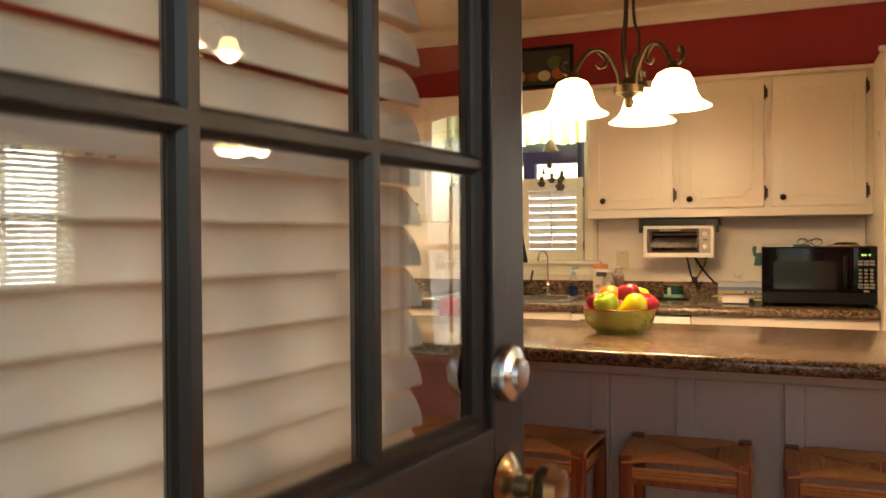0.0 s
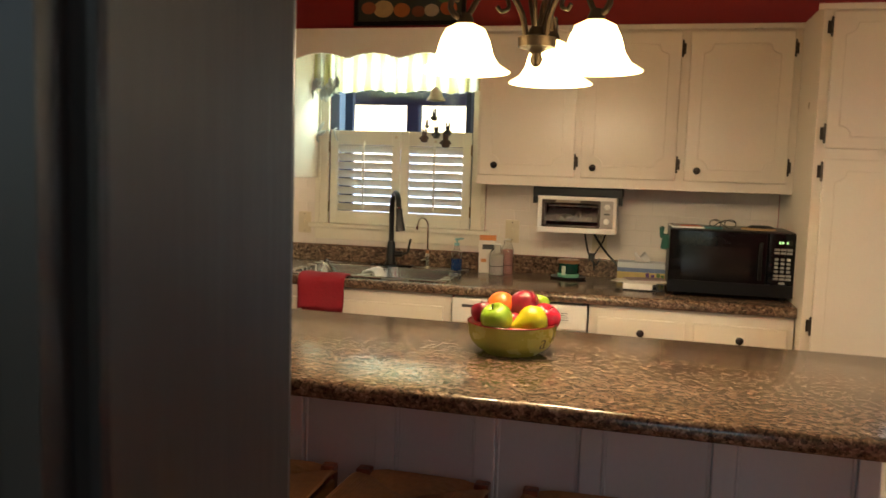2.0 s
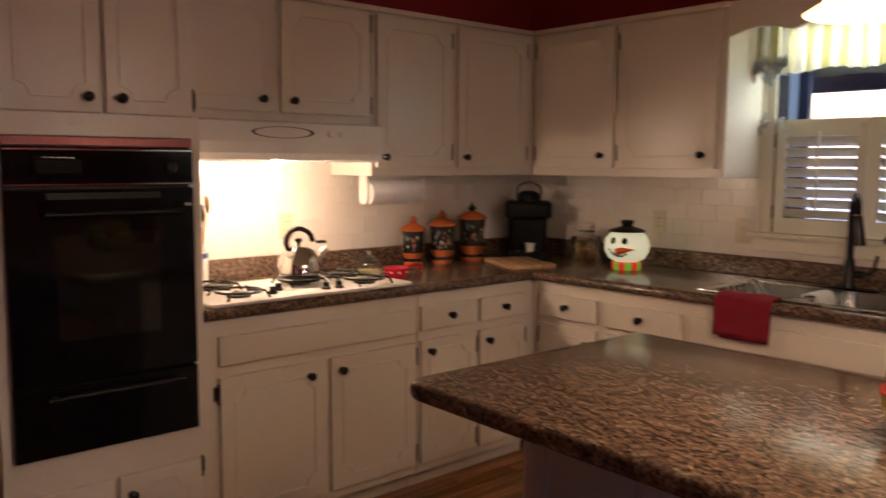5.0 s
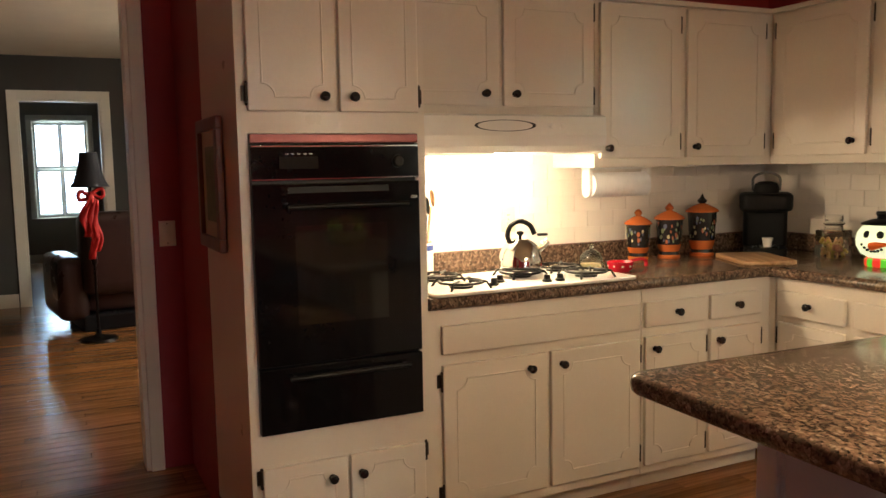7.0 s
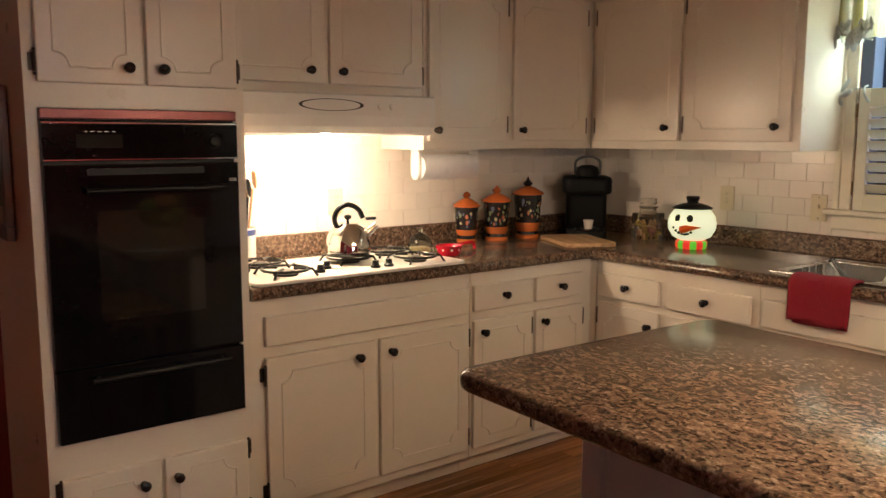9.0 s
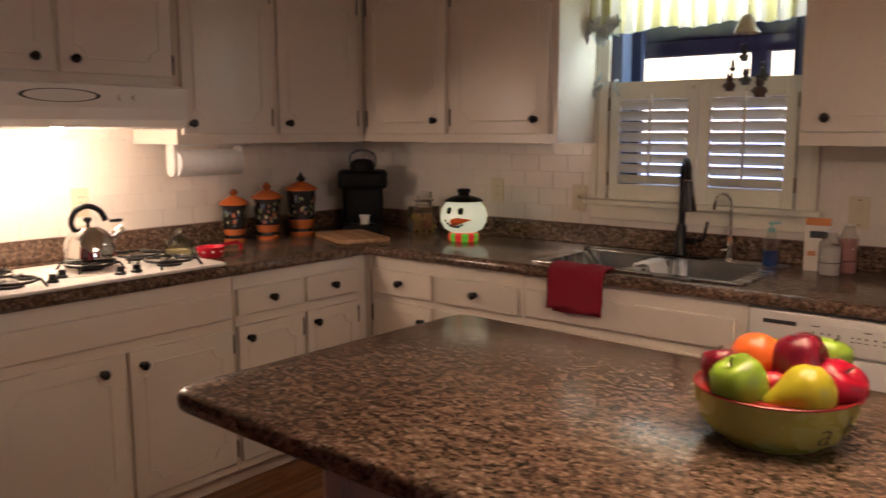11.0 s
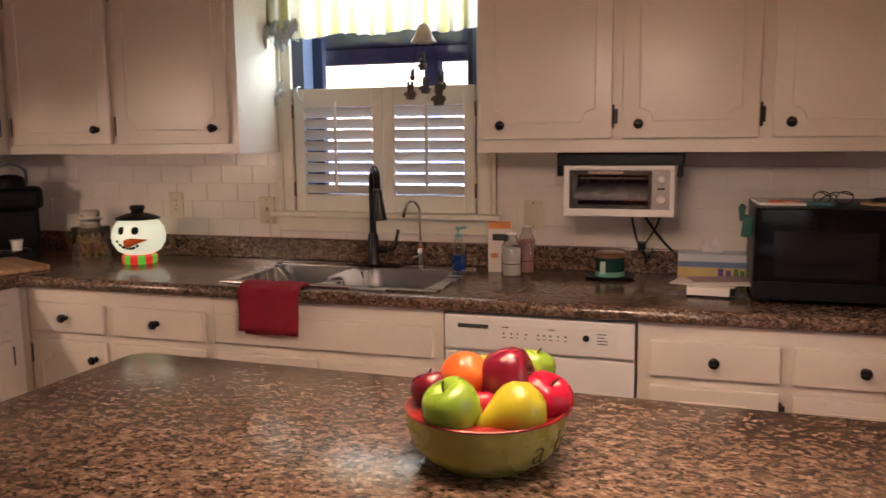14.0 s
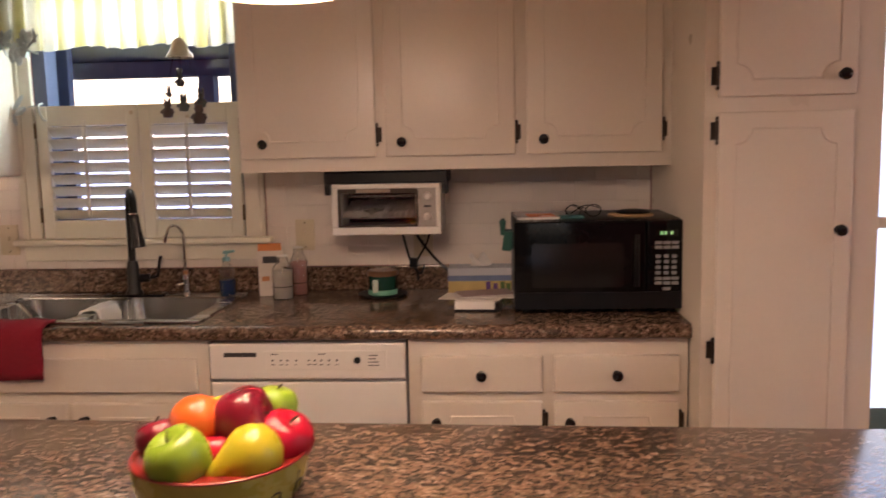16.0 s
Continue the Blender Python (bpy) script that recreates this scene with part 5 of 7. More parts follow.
AQUA = material("aqua plastic", (0.20, 0.42, 0.42), 0.35)
pm = lathe([(0.0, 0.125), (0.014, 0.125), (0.014, 0.138), (0.004, 0.14), (0.004, 0.150), (0.012, 0.152), (0.010, 0.162), (0.0, 0.163)], 18)
join(pm, tube([(0, 0, 0.157), (0.034, -0.01, 0.162)], 0.005, 8))
part("pump", pm, AQUA, sp, "pale aqua pump top", True)

dc = thing("dish_cloth", pose(1.895, -0.40, 0.915), "white dish cloth draped over the sink divider", "dish cloth")
bm = bmesh.new()
vs = []
for i in range(13):
    s = -1 + 2 * i / 12
    prof = (s * 0.035, 0.0105 + 0.006 * (1 - abs(s)) if abs(s) < 0.75 else 0.0105 - 0.26 * (abs(s) - 0.75))
    vs.append([bm.verts.new((prof[0] * (1.15 if abs(s) > 0.75 else 1) , -0.075 + 0.15 * j / 8 + 0.004 * math.sin(3 * s + j), prof[1] + 0.0015 * math.sin(j * 1.7 + i))) for j in range(9)])
for r0, r1 in zip(vs, vs[1:]):
    for j in range(8):
        bm.faces.new((r0[j], r0[j + 1], r1[j + 1], r1[j]))
o = part("cloth", bm, material("white terry cloth", (0.72, 0.70, 0.66), 0.95, grain=120, vary=0.1, bump=0.6), dc, smooth=True)
mod = o.modifiers.new("thick", "SOLIDIFY")
mod.thickness, mod.offset = 0.006, 1

bs = thing("dish_wand", pose(1.765, -0.470, 0.860, 0, -40, 60), "clear-handled dish wand with a yellow sponge head", "dish wand")
part("handle", lathe([(0.0, 0), (0.012, 0.004), (0.014, 0.06), (0.010, 0.12), (0.013, 0.16), (0.0, 0.17)], 18), glass("wand plastic", (0.9, 0.93, 0.93), 0.05), bs, smooth=True)
part("sponge", box(-0.03, 0.03, -0.025, 0.025, -0.034, -0.004, bevel=0.006), material("yellow sponge", (0.55, 0.48, 0.10), 0.95, grain=90, vary=0.2, bump=0.8), bs)
part("scrubber", box(-0.03, 0.03, -0.025, 0.025, -0.044, -0.034, bevel=0.003), material("blue scrub pad", (0.04, 0.14, 0.32), 0.95, grain=90, vary=0.2, bump=0.8), bs)

# red towel over the worktop edge
tw = thing("hand_towel", pose(1.735, -0.665, 0.0), "folded crimson terry towel hanging over the sink edge", "towel")
TOWEL = material("crimson terry", (0.23, 0.006, 0.018), 0.95, grain=140, vary=0.18, bump=0.7, big=9, big_vary=0.12)
bm = bmesh.new()
prof = [(0.075, 0.925), (0.045, 0.926), (0.018, 0.922), (-0.001, 0.912), (-0.008, 0.895), (-0.009, 0.870), (-0.008, 0.845), (-0.007, 0.82), (-0.008, 0.80), (-0.010, 0.785), (-0.010, 0.768)]
vs = []
for i, (y, z) in enumerate(prof):
    row = []
    for j in range(19):
        u = j / 18
        hang = max(0, i - 3) / 7
        row.append(bm.verts.new((-0.115 + 0.228 * u + 0.006 * hang * math.sin(5 * u + 1), y - 0.009 * hang * (0.5 + 0.5 * math.sin(9 * u + 0.6)) , z + (0.006 * math.sin(7 * u) if i == len(prof) - 1 else 0) + 0.002 * math.sin(11 * u + i))))
    vs.append(row)
for r0, r1 in zip(vs, vs[1:]):
    for j in range(18):
        bm.faces.new((r0[j], r0[j + 1], r1[j + 1], r1[j]))
o = part("towel", bm, TOWEL, tw, smooth=True)
mod = o.modifiers.new("thick", "SOLIDIFY")
mod.thickness, mod.offset = 0.007, 1
bm = bmesh.new()
vs = [[bm.verts.new((-0.095 + 0.20 * j / 12, -0.004 - 0.006 * math.sin(6 * j / 12), z)) for j in range(13)] for z in (0.868, 0.83, 0.79, 0.757)]
for r0, r1 in zip(vs, vs[1:]):
    for j in range(12):
        bm.faces.new((r0[j], r0[j + 1], r1[j + 1], r1[j]))
o = part("under_fold", bm, TOWEL, tw, smooth=True)
mod = o.modifiers.new("thick", "SOLIDIFY")
mod.thickness, mod.offset = 0.005, -1


def text_mesh(s, size, depth=0.0006):
    c = bpy.data.curves.new("t", "FONT")
    c.body, c.size, c.extrude, c.align_x = s, size, depth, "CENTER"
    c.offset, c.shear = -0.02 * size, 0.25
    o = bpy.data.objects.new("t", c)
    scene.collection.objects.link(o)
    me = bpy.data.meshes.new_from_object(o.evaluated_get(bpy.context.evaluated_depsgraph_get()))
    bpy.data.objects.remove(o)
    bm = bmesh.new()
    bm.from_mesh(me)
    return bm


# ---- worktop by the microwave ----
mw = thing("microwave", pose(3.278, -0.50, 0.915), "black countertop microwave oven with a keypad", "microwave")
part("body", box(0.0, 0.524, 0.012, 0.375, 0.014, 0.292, bevel=0.005), BLACK_PLASTIC, mw, smooth=True)
for x in (0.04, 0.48):
    for y in (0.05, 0.33):
        part("foot", lathe([(0.0, 0.0005), (0.014, 0.0005), (0.012, 0.0145), (0.0, 0.0145)], 14, pose(x, y, 0)), BLACK_PLASTIC, mw)
md = part("door", box(0.002, 0.402, -0.012, 0.011, 0.016, 0.290, bevel=0.006, seg=3), BLACK_GLASS, mw, smooth=True)
part("window", extrude(rounded(0.055, 0.335, 0.085, 0.222, 0.01), "y", -0.0135, -0.011), material("microwave window mesh", (0.010, 0.009, 0.009), 0.12, grain=400, vary=0.3), md)
part("lower_band", box(0.004, 0.520, -0.0145, -0.0115, 0.018, 0.070), BLACK_PLASTIC, md)
mp = part("control_panel", box(0.404, 0.522, -0.012, 0.011, 0.016, 0.290, bevel=0.006, seg=3), BLACK_GLASS, mw, smooth=True)
part("handle", tube([(0.375, -0.014, 0.09), (0.372, -0.030, 0.11), (0.372, -0.030, 0.22), (0.375, -0.014, 0.245)], 0.008, 10), BLACK_PLASTIC, md, smooth=True)
part("display", box(0.43, 0.498, -0.0135, -0.0115, 0.240, 0.262), material("dark display", (0.004, 0.008, 0.005), 0.1), mp)
for x in (0.444, 0.456, 0.474):
    part("lit_digit", box(x, x + 0.008, -0.0142, -0.0134, 0.246, 0.256), glow("green digits", (0.1, 1.0, 0.2), 0.3), mp)
PAD_PRINT = material("grey key print", (0.28, 0.28, 0.27), 0.4)
for r in range(2):
    for k in range(3):
        part("key", box(0.428 + 0.025 * k, 0.450 + 0.025 * k, -0.0138, -0.0116, 0.216 - 0.014 * r, 0.226 - 0.014 * r, bevel=0.0008, seg=1), PAD_PRINT, mp)
for r in range(4):
    for k in range(3):
        part("key", box(0.431 + 0.024 * k, 0.446 + 0.024 * k, -0.0138, -0.0116, 0.174 - 0.017 * r, 0.185 - 0.017 * r, bevel=0.002, seg=1), PAD_PRINT, mp)
for r in range(2):
    for k in range(3):
        part("key", box(0.428 + 0.025 * k, 0.450 + 0.025 * k, -0.0138, -0.0116, 0.106 - 0.014 * r, 0.116 - 0.014 * r, bevel=0.0008, seg=1), PAD_PRINT, mp)
part("start_key", box(0.452, 0.476, -0.0138, -0.0116, 0.074, 0.084, bevel=0.003), PAD_PRINT, mp)

TOPZ = 1.2072
mg = thing("magazine", pose(3.36, -0.36, TOPZ, 0, 0, 4), "glossy magazine with an orange cover lying on the microwave", "magazine")
part("pages", box(-0.075, 0.075, -0.10, 0.10, 0.0005, 0.007, bevel=0.001), WHITE_PLASTIC, mg)
part("cover", box(-0.0755, 0.0755, -0.1005, 0.1005, 0.0072, 0.0082), material("glossy cover", (0.42, 0.36, 0.34), 0.2, grain=12, vary=0.4), mg)
part("cover_panel", box(-0.04, 0.045, -0.095, 0.02, 0.0084, 0.0092), material("orange print", (0.62, 0.14, 0.04), 0.25), mg)
gl = thing("eyeglasses", pose(3.50, -0.40, TOPZ, 0, 0, 8), "folded black-rimmed reading glasses lying on the microwave", "eyeglasses")
for x in (-0.032, 0.032):
    part("rim", tube([(x + 0.024 * math.cos(a), -0.01, 0.022 + 0.019 * math.sin(a)) for a in [2 * math.pi * k / 20 for k in range(20)]], 0.0018, 6, closed=True), BLACK_PLASTIC, gl)
    part("temple", tube(curve_points([(x * 1.75, -0.01, 0.03), (x * 0.6, 0.05, 0.034), (-x * 0.8, 0.055, 0.008)], 6), 0.002, 6), BLACK_PLASTIC, gl)
part("bridge", tube(curve_points([(-0.010, -0.01, 0.026), (0, -0.01, 0.032), (0.010, -0.01, 0.026)], 4), 0.0018, 6), BLACK_PLASTIC, gl)
cs = thing("teal_case", pose(3.46, -0.44, TOPZ, 0, 0, -6), "flat dark teal fabric case on the microwave", "case")
part("case", extrude(rounded(-0.04, 0.04, -0.022, 0.022, 0.012), "z", 0.0005, 0.011, bevel=0.003), material("teal fabric", (0.02, 0.10, 0.11), 0.7, vary=0.15, bump=0.3), cs, smooth=True)
tv = thing("trivet", pose(3.655, -0.37, TOPZ), "round cork trivet on the microwave", "trivet")
part("cork", lathe([(0.0, 0.0005), (0.072, 0.0005), (0.073, 0.006), (0.070, 0.008), (0.0, 0.008)], 32), material("cork", (0.46, 0.31, 0.17), 0.9, grain=160, vary=0.3, bump=0.3), tv, smooth=True)
pl = thing("pot_holder", pose(3.665, -0.355, TOPZ + 0.0085), "round black pot lid lying on the trivet", "pot lid")
part("lid", lathe([(0.0, 0.0), (0.054, 0.0), (0.056, 0.004), (0.040, 0.010), (0.0, 0.012)], 28), BLACK_PLASTIC, pl, smooth=True)
cl = thing("bag_clips", pose(3.262, -0.46, 1.16), "cluster of dark green bag clips hooked on the microwave's side", "bag clip")
GREEN_PL = material("dark green plastic", (0.010, 0.085, 0.06), 0.35)
for k, (dy, rot, mt) in enumerate(((0.0, 8, GREEN_PL), (0.015, -6, GREEN_PL), (0.03, 2, BLACK_PLASTIC))):
    cbm = box(-0.014, 0.0145, -0.006, 0.006, -0.05, 0.012, bevel=0.003)
    join(cbm, box(-0.024, -0.012, -0.005, 0.005, -0.002, 0.045, bevel=0.003))
    part("clip", cbm, mt, cl, m=pose(0, dy, 0.002 * k, 0, rot))

ts = thing("toaster_oven", pose(2.672, -0.285, 1.148), "white under-cabinet toaster oven with a foil-lined tray", "toaster oven")
part("shell", join(join(box(0, 0.368, 0.012, 0.24, 0.0, 0.022, bevel=0.004), box(0, 0.368, 0.012, 0.24, 0.150, 0.172, bevel=0.004)), join(box(0, 0.016, 0.012, 0.24, 0.022, 0.150), box(0.352, 0.368, 0.012, 0.24, 0.022, 0.150))), WHITE_PLASTIC, ts)
part("back", box(0.016, 0.352, 0.225, 0.238, 0.022, 0.150), BLACK_METAL, ts)
fr = bmesh.new()
for a in ((0.0, 0.368, 0.0, 0.026), (0.0, 0.368, 0.156, 0.172), (0.0, 0.020, 0.026, 0.156), (0.352, 0.368, 0.026, 0.156)):
    add_box(fr, a[0], a[1], -0.006, 0.012, a[2], a[3], 0.004)
part("front_frame", fr, WHITE_PLASTIC, ts)
dr = part("glass_door", box(0.022, 0.288, 0.000, 0.003, 0.028, 0.154), PANE, ts)
dr.visible_shadow = False
df = bmesh.new()
for a in ((0.020, 0.292, 0.026, 0.034), (0.020, 0.292, 0.140, 0.156), (0.020, 0.032, 0.034, 0.140), (0.282, 0.292, 0.034, 0.140)):
    add_box(df, a[0], a[1], -0.004, 0.004, a[2], a[3], 0.001)
part("door_frame", df, material("smoked bronze trim", (0.06, 0.045, 0.035), 0.3, 0.4), ts)
part("handle", box(0.085, 0.20, -0.016, -0.004, 0.143, 0.155, bevel=0.003), material("tan plastic", (0.30, 0.24, 0.19), 0.4), ts)
cpan = part("control_panel", box(0.294, 0.352, -0.003, 0.010, 0.026, 0.156), material("grey control panel", (0.36, 0.33, 0.30), 0.4), ts)
for z in (0.128, 0.06):
    part("dial", lathe([(0.014, 0), (0.013, 0.010), (0.008, 0.014), (0, 0.014)], 20, pose(0.324, -0.003, z, 90)), WHITE_PLASTIC, cpan)
part("selector", box(0.312, 0.336, -0.008, -0.003, 0.092, 0.098), INK, cpan)
part("mount", box(-0.025, 0.392, 0.0, 0.235, 0.1725, 0.2155, bevel=0.004), BLACK_PLASTIC, ts, "black under-cabinet mounting bracket")
for x0, x1 in ((-0.025, -0.006), (0.374, 0.392)):
    part("mount_ear", box(x0, x1, 0.004, 0.05, 0.135, 0.1725, bevel=0.003), BLACK_PLASTIC, ts)
FOIL = material("crumpled foil", (0.85, 0.84, 0.82), 0.30, 1.0, grain=60, vary=0.1, bump=1.0)
bm = bmesh.new()
nr = random.Random(5)
vs = [[bm.verts.new((0.034 + 0.245 * i / 30, 0.012 + 0.19 * j / 8, 0.072 + nr.uniform(-0.003, 0.003) + (-0.014, 0.006, 0.002, 0.012, 0.008, 0.018, 0.022, 0.028, 0.034)[j])) for i in range(31)] for j in range(9)]
for r0, r1 in zip(vs, vs[1:]):
    for i in range(30):
        bm.faces.new((r0[i], r0[i + 1], r1[i + 1], r1[i]))
part("foil_tray", bm, FOIL, ts, "crumpled aluminium foil lining")
bm = bmesh.new()
for j in range(9):
    join(bm, tube([(0.03, 0.02 + 0.02 * j, 0.055), (0.285, 0.02 + 0.02 * j, 0.055)], 0.0018, 5))
part("rack", bm, CHROME, ts)
bk = tube([(0.04, 0.10, 0.125), (0.28, 0.10, 0.125)], 0.004, 6)
part("heating_element", bk, STEEL, ts)

pc = thing("power_cord", pose(0, 0, 0), "black appliance cords hanging to the outlet below the toaster oven", "cord")
part("cord", tube(curve_points([(2.925, -0.10, 1.148), (2.955, -0.05, 1.09), (3.00, -0.03, 1.03), (3.045, -0.03, 0.985), (3.08, -0.035, 0.94)], 8), 0.0055, 8), BLACK_PLASTIC, pc, smooth=True)
part("cord", tube(curve_points([(2.99, -0.10, 1.148), (2.97, -0.05, 1.09), (2.935, -0.035, 1.03), (2.92, -0.03, 1.0), (2.945, -0.03, 0.975), (2.96, -0.035, 1.01)], 8), 0.004, 8), BLACK_PLASTIC, pc, smooth=True)
part("cord", tube(curve_points([(2.885, -0.10, 1.148), (2.89, -0.04, 1.09), (2.905, -0.03, 1.03), (2.93, -0.035, 0.99), (2.935, -0.04, 0.95)], 8), 0.0045, 8), BLACK_PLASTIC, pc, smooth=True)
part("plug", box(2.905, 2.935, -0.055, -0.026, 1.0, 1.035, bevel=0.005), BLACK_PLASTIC, pc)


def wall_plate(m, label, kind, name="wall_outlet"):
    """Ivory plate on a wall: local x along it, y out of it (towards -y)."""
    w = thing(name, m, label, "outlet" if kind == "outlet" else "light switch")
    p = part("plate", box(-0.036, 0.036, -0.006, -0.0006, -0.058, 0.058, bevel=0.0025), PLATE, w, smooth=True)
    if kind == "outlet":
        for z in (-0.02, 0.02):
            part("socket", extrude(rounded(-0.016, 0.016, z - 0.014, z + 0.014, 0.01), "y", -0.0075, -0.0055), PLATE, p)
            for x in (-0.006, 0.006):
                part("slot", box(x - 0.0012, x + 0.0012, -0.0080, -0.0074, z - 0.004, z + 0.005), INK, p)
    else:
        part("toggle", box(-0.005, 0.005, -0.018, -0.005, -0.002, 0.014, bevel=0.002), PLATE, p)
        part("slot_frame", box(-0.007, 0.007, -0.0068, -0.0058, -0.014, 0.016), PLATE, p)
    for z in (-0.045, 0.045) if kind != "outlet" else (0,):
        part("screw", lathe([(0.003, 0), (0.002, 0.001), (0, 0.0012)], 8, pose(0, -0.006, z, 90)), HINGE, p)
    return w


TF = -0.009
wall_plate(pose(1.365, TF, 1.119), "ivory switch plate on the tile beside the window", "switch", "wall_switch")
wall_plate(pose(2.512, TF, 1.123), "ivory switch plate on the tile near the toaster oven", "switch", "wall_switch")
wall_plate(pose(2.955, TF, 1.095), "ivory outlet below the toaster oven", "outlet")
wall_plate(pose(0.915, TF, 1.135), "ivory outlet behind the snowman jar", "outlet")
wall_plate(pose(-TF, -1.62, 1.135, 0, 0, 90), "ivory outlet behind the kettle", "outlet")
wall_plate(pose(HALL_X + 0.0005, -3.035, 1.10, 0, 0, 90), "ivory switch plate on the red wall by the doorway", "switch", "wall_switch")

bx = thing("food_carton", pose(2.405, -0.115, 0.915, 0, 0, 10), "white and orange paper food carton on the worktop", "carton")
part("carton", extrude([(-0.042, 0.0005), (0.042, 0.0005), (0.044, 0.15), (0.040, 0.182), (-0.040, 0.182), (-0.044, 0.15)], "y", -0.022, 0.022), material("white printed card", (0.66, 0.60, 0.52), 0.6, grain=25, vary=0.12), bx)
part("orange_band", box(-0.0418, 0.0418, -0.0232, -0.0222, 0.165, 0.192), material("orange card print", (0.60, 0.20, 0.05), 0.5), bx)
part("dark_label", box(-0.026, 0.03, -0.0236, -0.0226, 0.12, 0.145), INK, bx)
part("orange_mark", box(-0.032, -0.004, -0.0236, -0.0226, 0.055, 0.072), material("orange mark", (0.55, 0.22, 0.08), 0.5), bx)
for n, (x, y, h, r, fill, col) in enumerate(((2.466, -0.185, 0.155, 0.037, 0.10, (0.72, 0.66, 0.60)), (2.505, -0.105, 0.175, 0.032, 0.12, (0.55, 0.25, 0.22)))):
    sb = thing("glass_bottle", pose(x, y, 0.915), ("clear glass shaker of white sugar with a wire band", "clear glass bottle with a pink label")[n], "bottle")
    part("contents", lathe([(0.0, 0.002), (r - 0.004, 0.002), (r - 0.004, fill), (0.0, fill + 0.006)], 24), material("contents %d" % n, col, 0.8, grain=80, vary=0.1), sb)
    part("bottle", lathe([(r, 0.0005), (r, h * 0.70), (r * 0.6, h * 0.84), (r * 0.5, h * 0.97), (r * 0.44, h * 0.97), (r * 0.55, h * 0.83), (r - 0.002, h * 0.69), (r - 0.002, 0.0015), (r, 0.0005)], 28), glass("shaker glass %d" % n, (0.95, 0.95, 0.94)), sb, smooth=True)
    part("cap", lathe([(0.0, h * 0.97), (r * 0.55, h * 0.97), (r * 0.5, h), (0.0, h + 0.003)], 20), WHITE_PLASTIC, sb, smooth=True)
    part("wire_band", tube([((r + 0.001) * math.cos(a), (r + 0.001) * math.sin(a), 0.045) for a in [2 * math.pi * k / 24 for k in range(24)]], 0.0015, 6, closed=True), HINGE, sb)

cd = thing("jar_candle", pose(2.82, -0.165, 0.915), "dark green jar candle with a copper lid on a black plate", "candle")
part("plate", lathe([(0.0, 0.0005), (0.06, 0.0005), (0.088, 0.010), (0.086, 0.013), (0.058, 0.005), (0.0, 0.005)], 32), BLACK_PLASTIC, cd, smooth=True)
part("jar", lathe([(0.0, 0.006), (0.048, 0.006), (0.051, 0.012), (0.051, 0.078), (0.0, 0.078)], 32), material("green glass", (0.008, 0.05, 0.035), 0.08), cd, smooth=True)
part("wax_band", lathe([(0.0512, 0.010), (0.0522, 0.012), (0.0522, 0.026), (0.0512, 0.028), (0.0512, 0.010)], 32), material("mint wax", (0.14, 0.42, 0.30), 0.4), cd)
part("label", box(-0.028, -0.010, -0.0535, -0.0475, 0.022, 0.066), material("pale label", (0.40, 0.52, 0.46), 0.5), cd)
part("lid", lathe([(0.0, 0.078), (0.054, 0.078), (0.055, 0.090), (0.050, 0.095), (0.0, 0.096)], 32), material("copper lid", (0.40, 0.22, 0.13), 0.3, 0.8), cd, smooth=True)

tb = thing("tissue_box", pose(3.165, -0.115, 0.915), "tissue box printed with a seaside and flower scene", "tissue box")
part("box", box(-0.112, 0.112, -0.055, 0.055, 0.0005, 0.098, bevel=0.002), material("pale sky print", (0.52, 0.55, 0.60), 0.6, grain=8, vary=0.1), tb)
for nm, z0, z1, c in (("sand_print", 0.004, 0.052, (0.55, 0.42, 0.16)), ("sea_print", 0.0525, 0.072, (0.14, 0.20, 0.36))):
    part(nm, box(-0.1115, 0.1115, -0.0562, -0.0552, z0, z1), material(nm.replace("_", " "), c, 0.6, grain=30, vary=0.2), tb)
for k, (x, c) in enumerate(((0.03, (0.12, 0.05, 0.22)), (0.055, (0.12, 0.05, 0.22)), (0.08, (0.08, 0.16, 0.05)), (0.10, (0.08, 0.16, 0.05)))):
    part("flower_print", box(x - 0.008, x + 0.008, -0.0568, -0.0560, 0.006, 0.05 - 0.006 * (k % 2)), material("flower print %d" % k, c, 0.6), tb)
bm = bmesh.new()
tv2 = [[bm.verts.new((-0.035 + 0.07 * i / 8 + 0.006 * math.sin(j), 0.012 * math.sin(i * 0.9 + j * 0.7) * (0.4 + j / 5), 0.097 + 0.013 * j * (0.75 + 0.25 * math.sin(i * 1.3)))) for i in range(9)] for j in range(5)]
for r0, r1 in zip(tv2, tv2[1:]):
    for i in range(8):
        bm.faces.new((r0[i], r0[i + 1], r1[i + 1], r1[i]))
o = part("tissue", bm, material("tissue paper", (0.75, 0.72, 0.69), 0.9, vary=0.05), tb, smooth=True)
mod = o.modifiers.new("thick", "SOLIDIFY")
mod.thickness = 0.0012

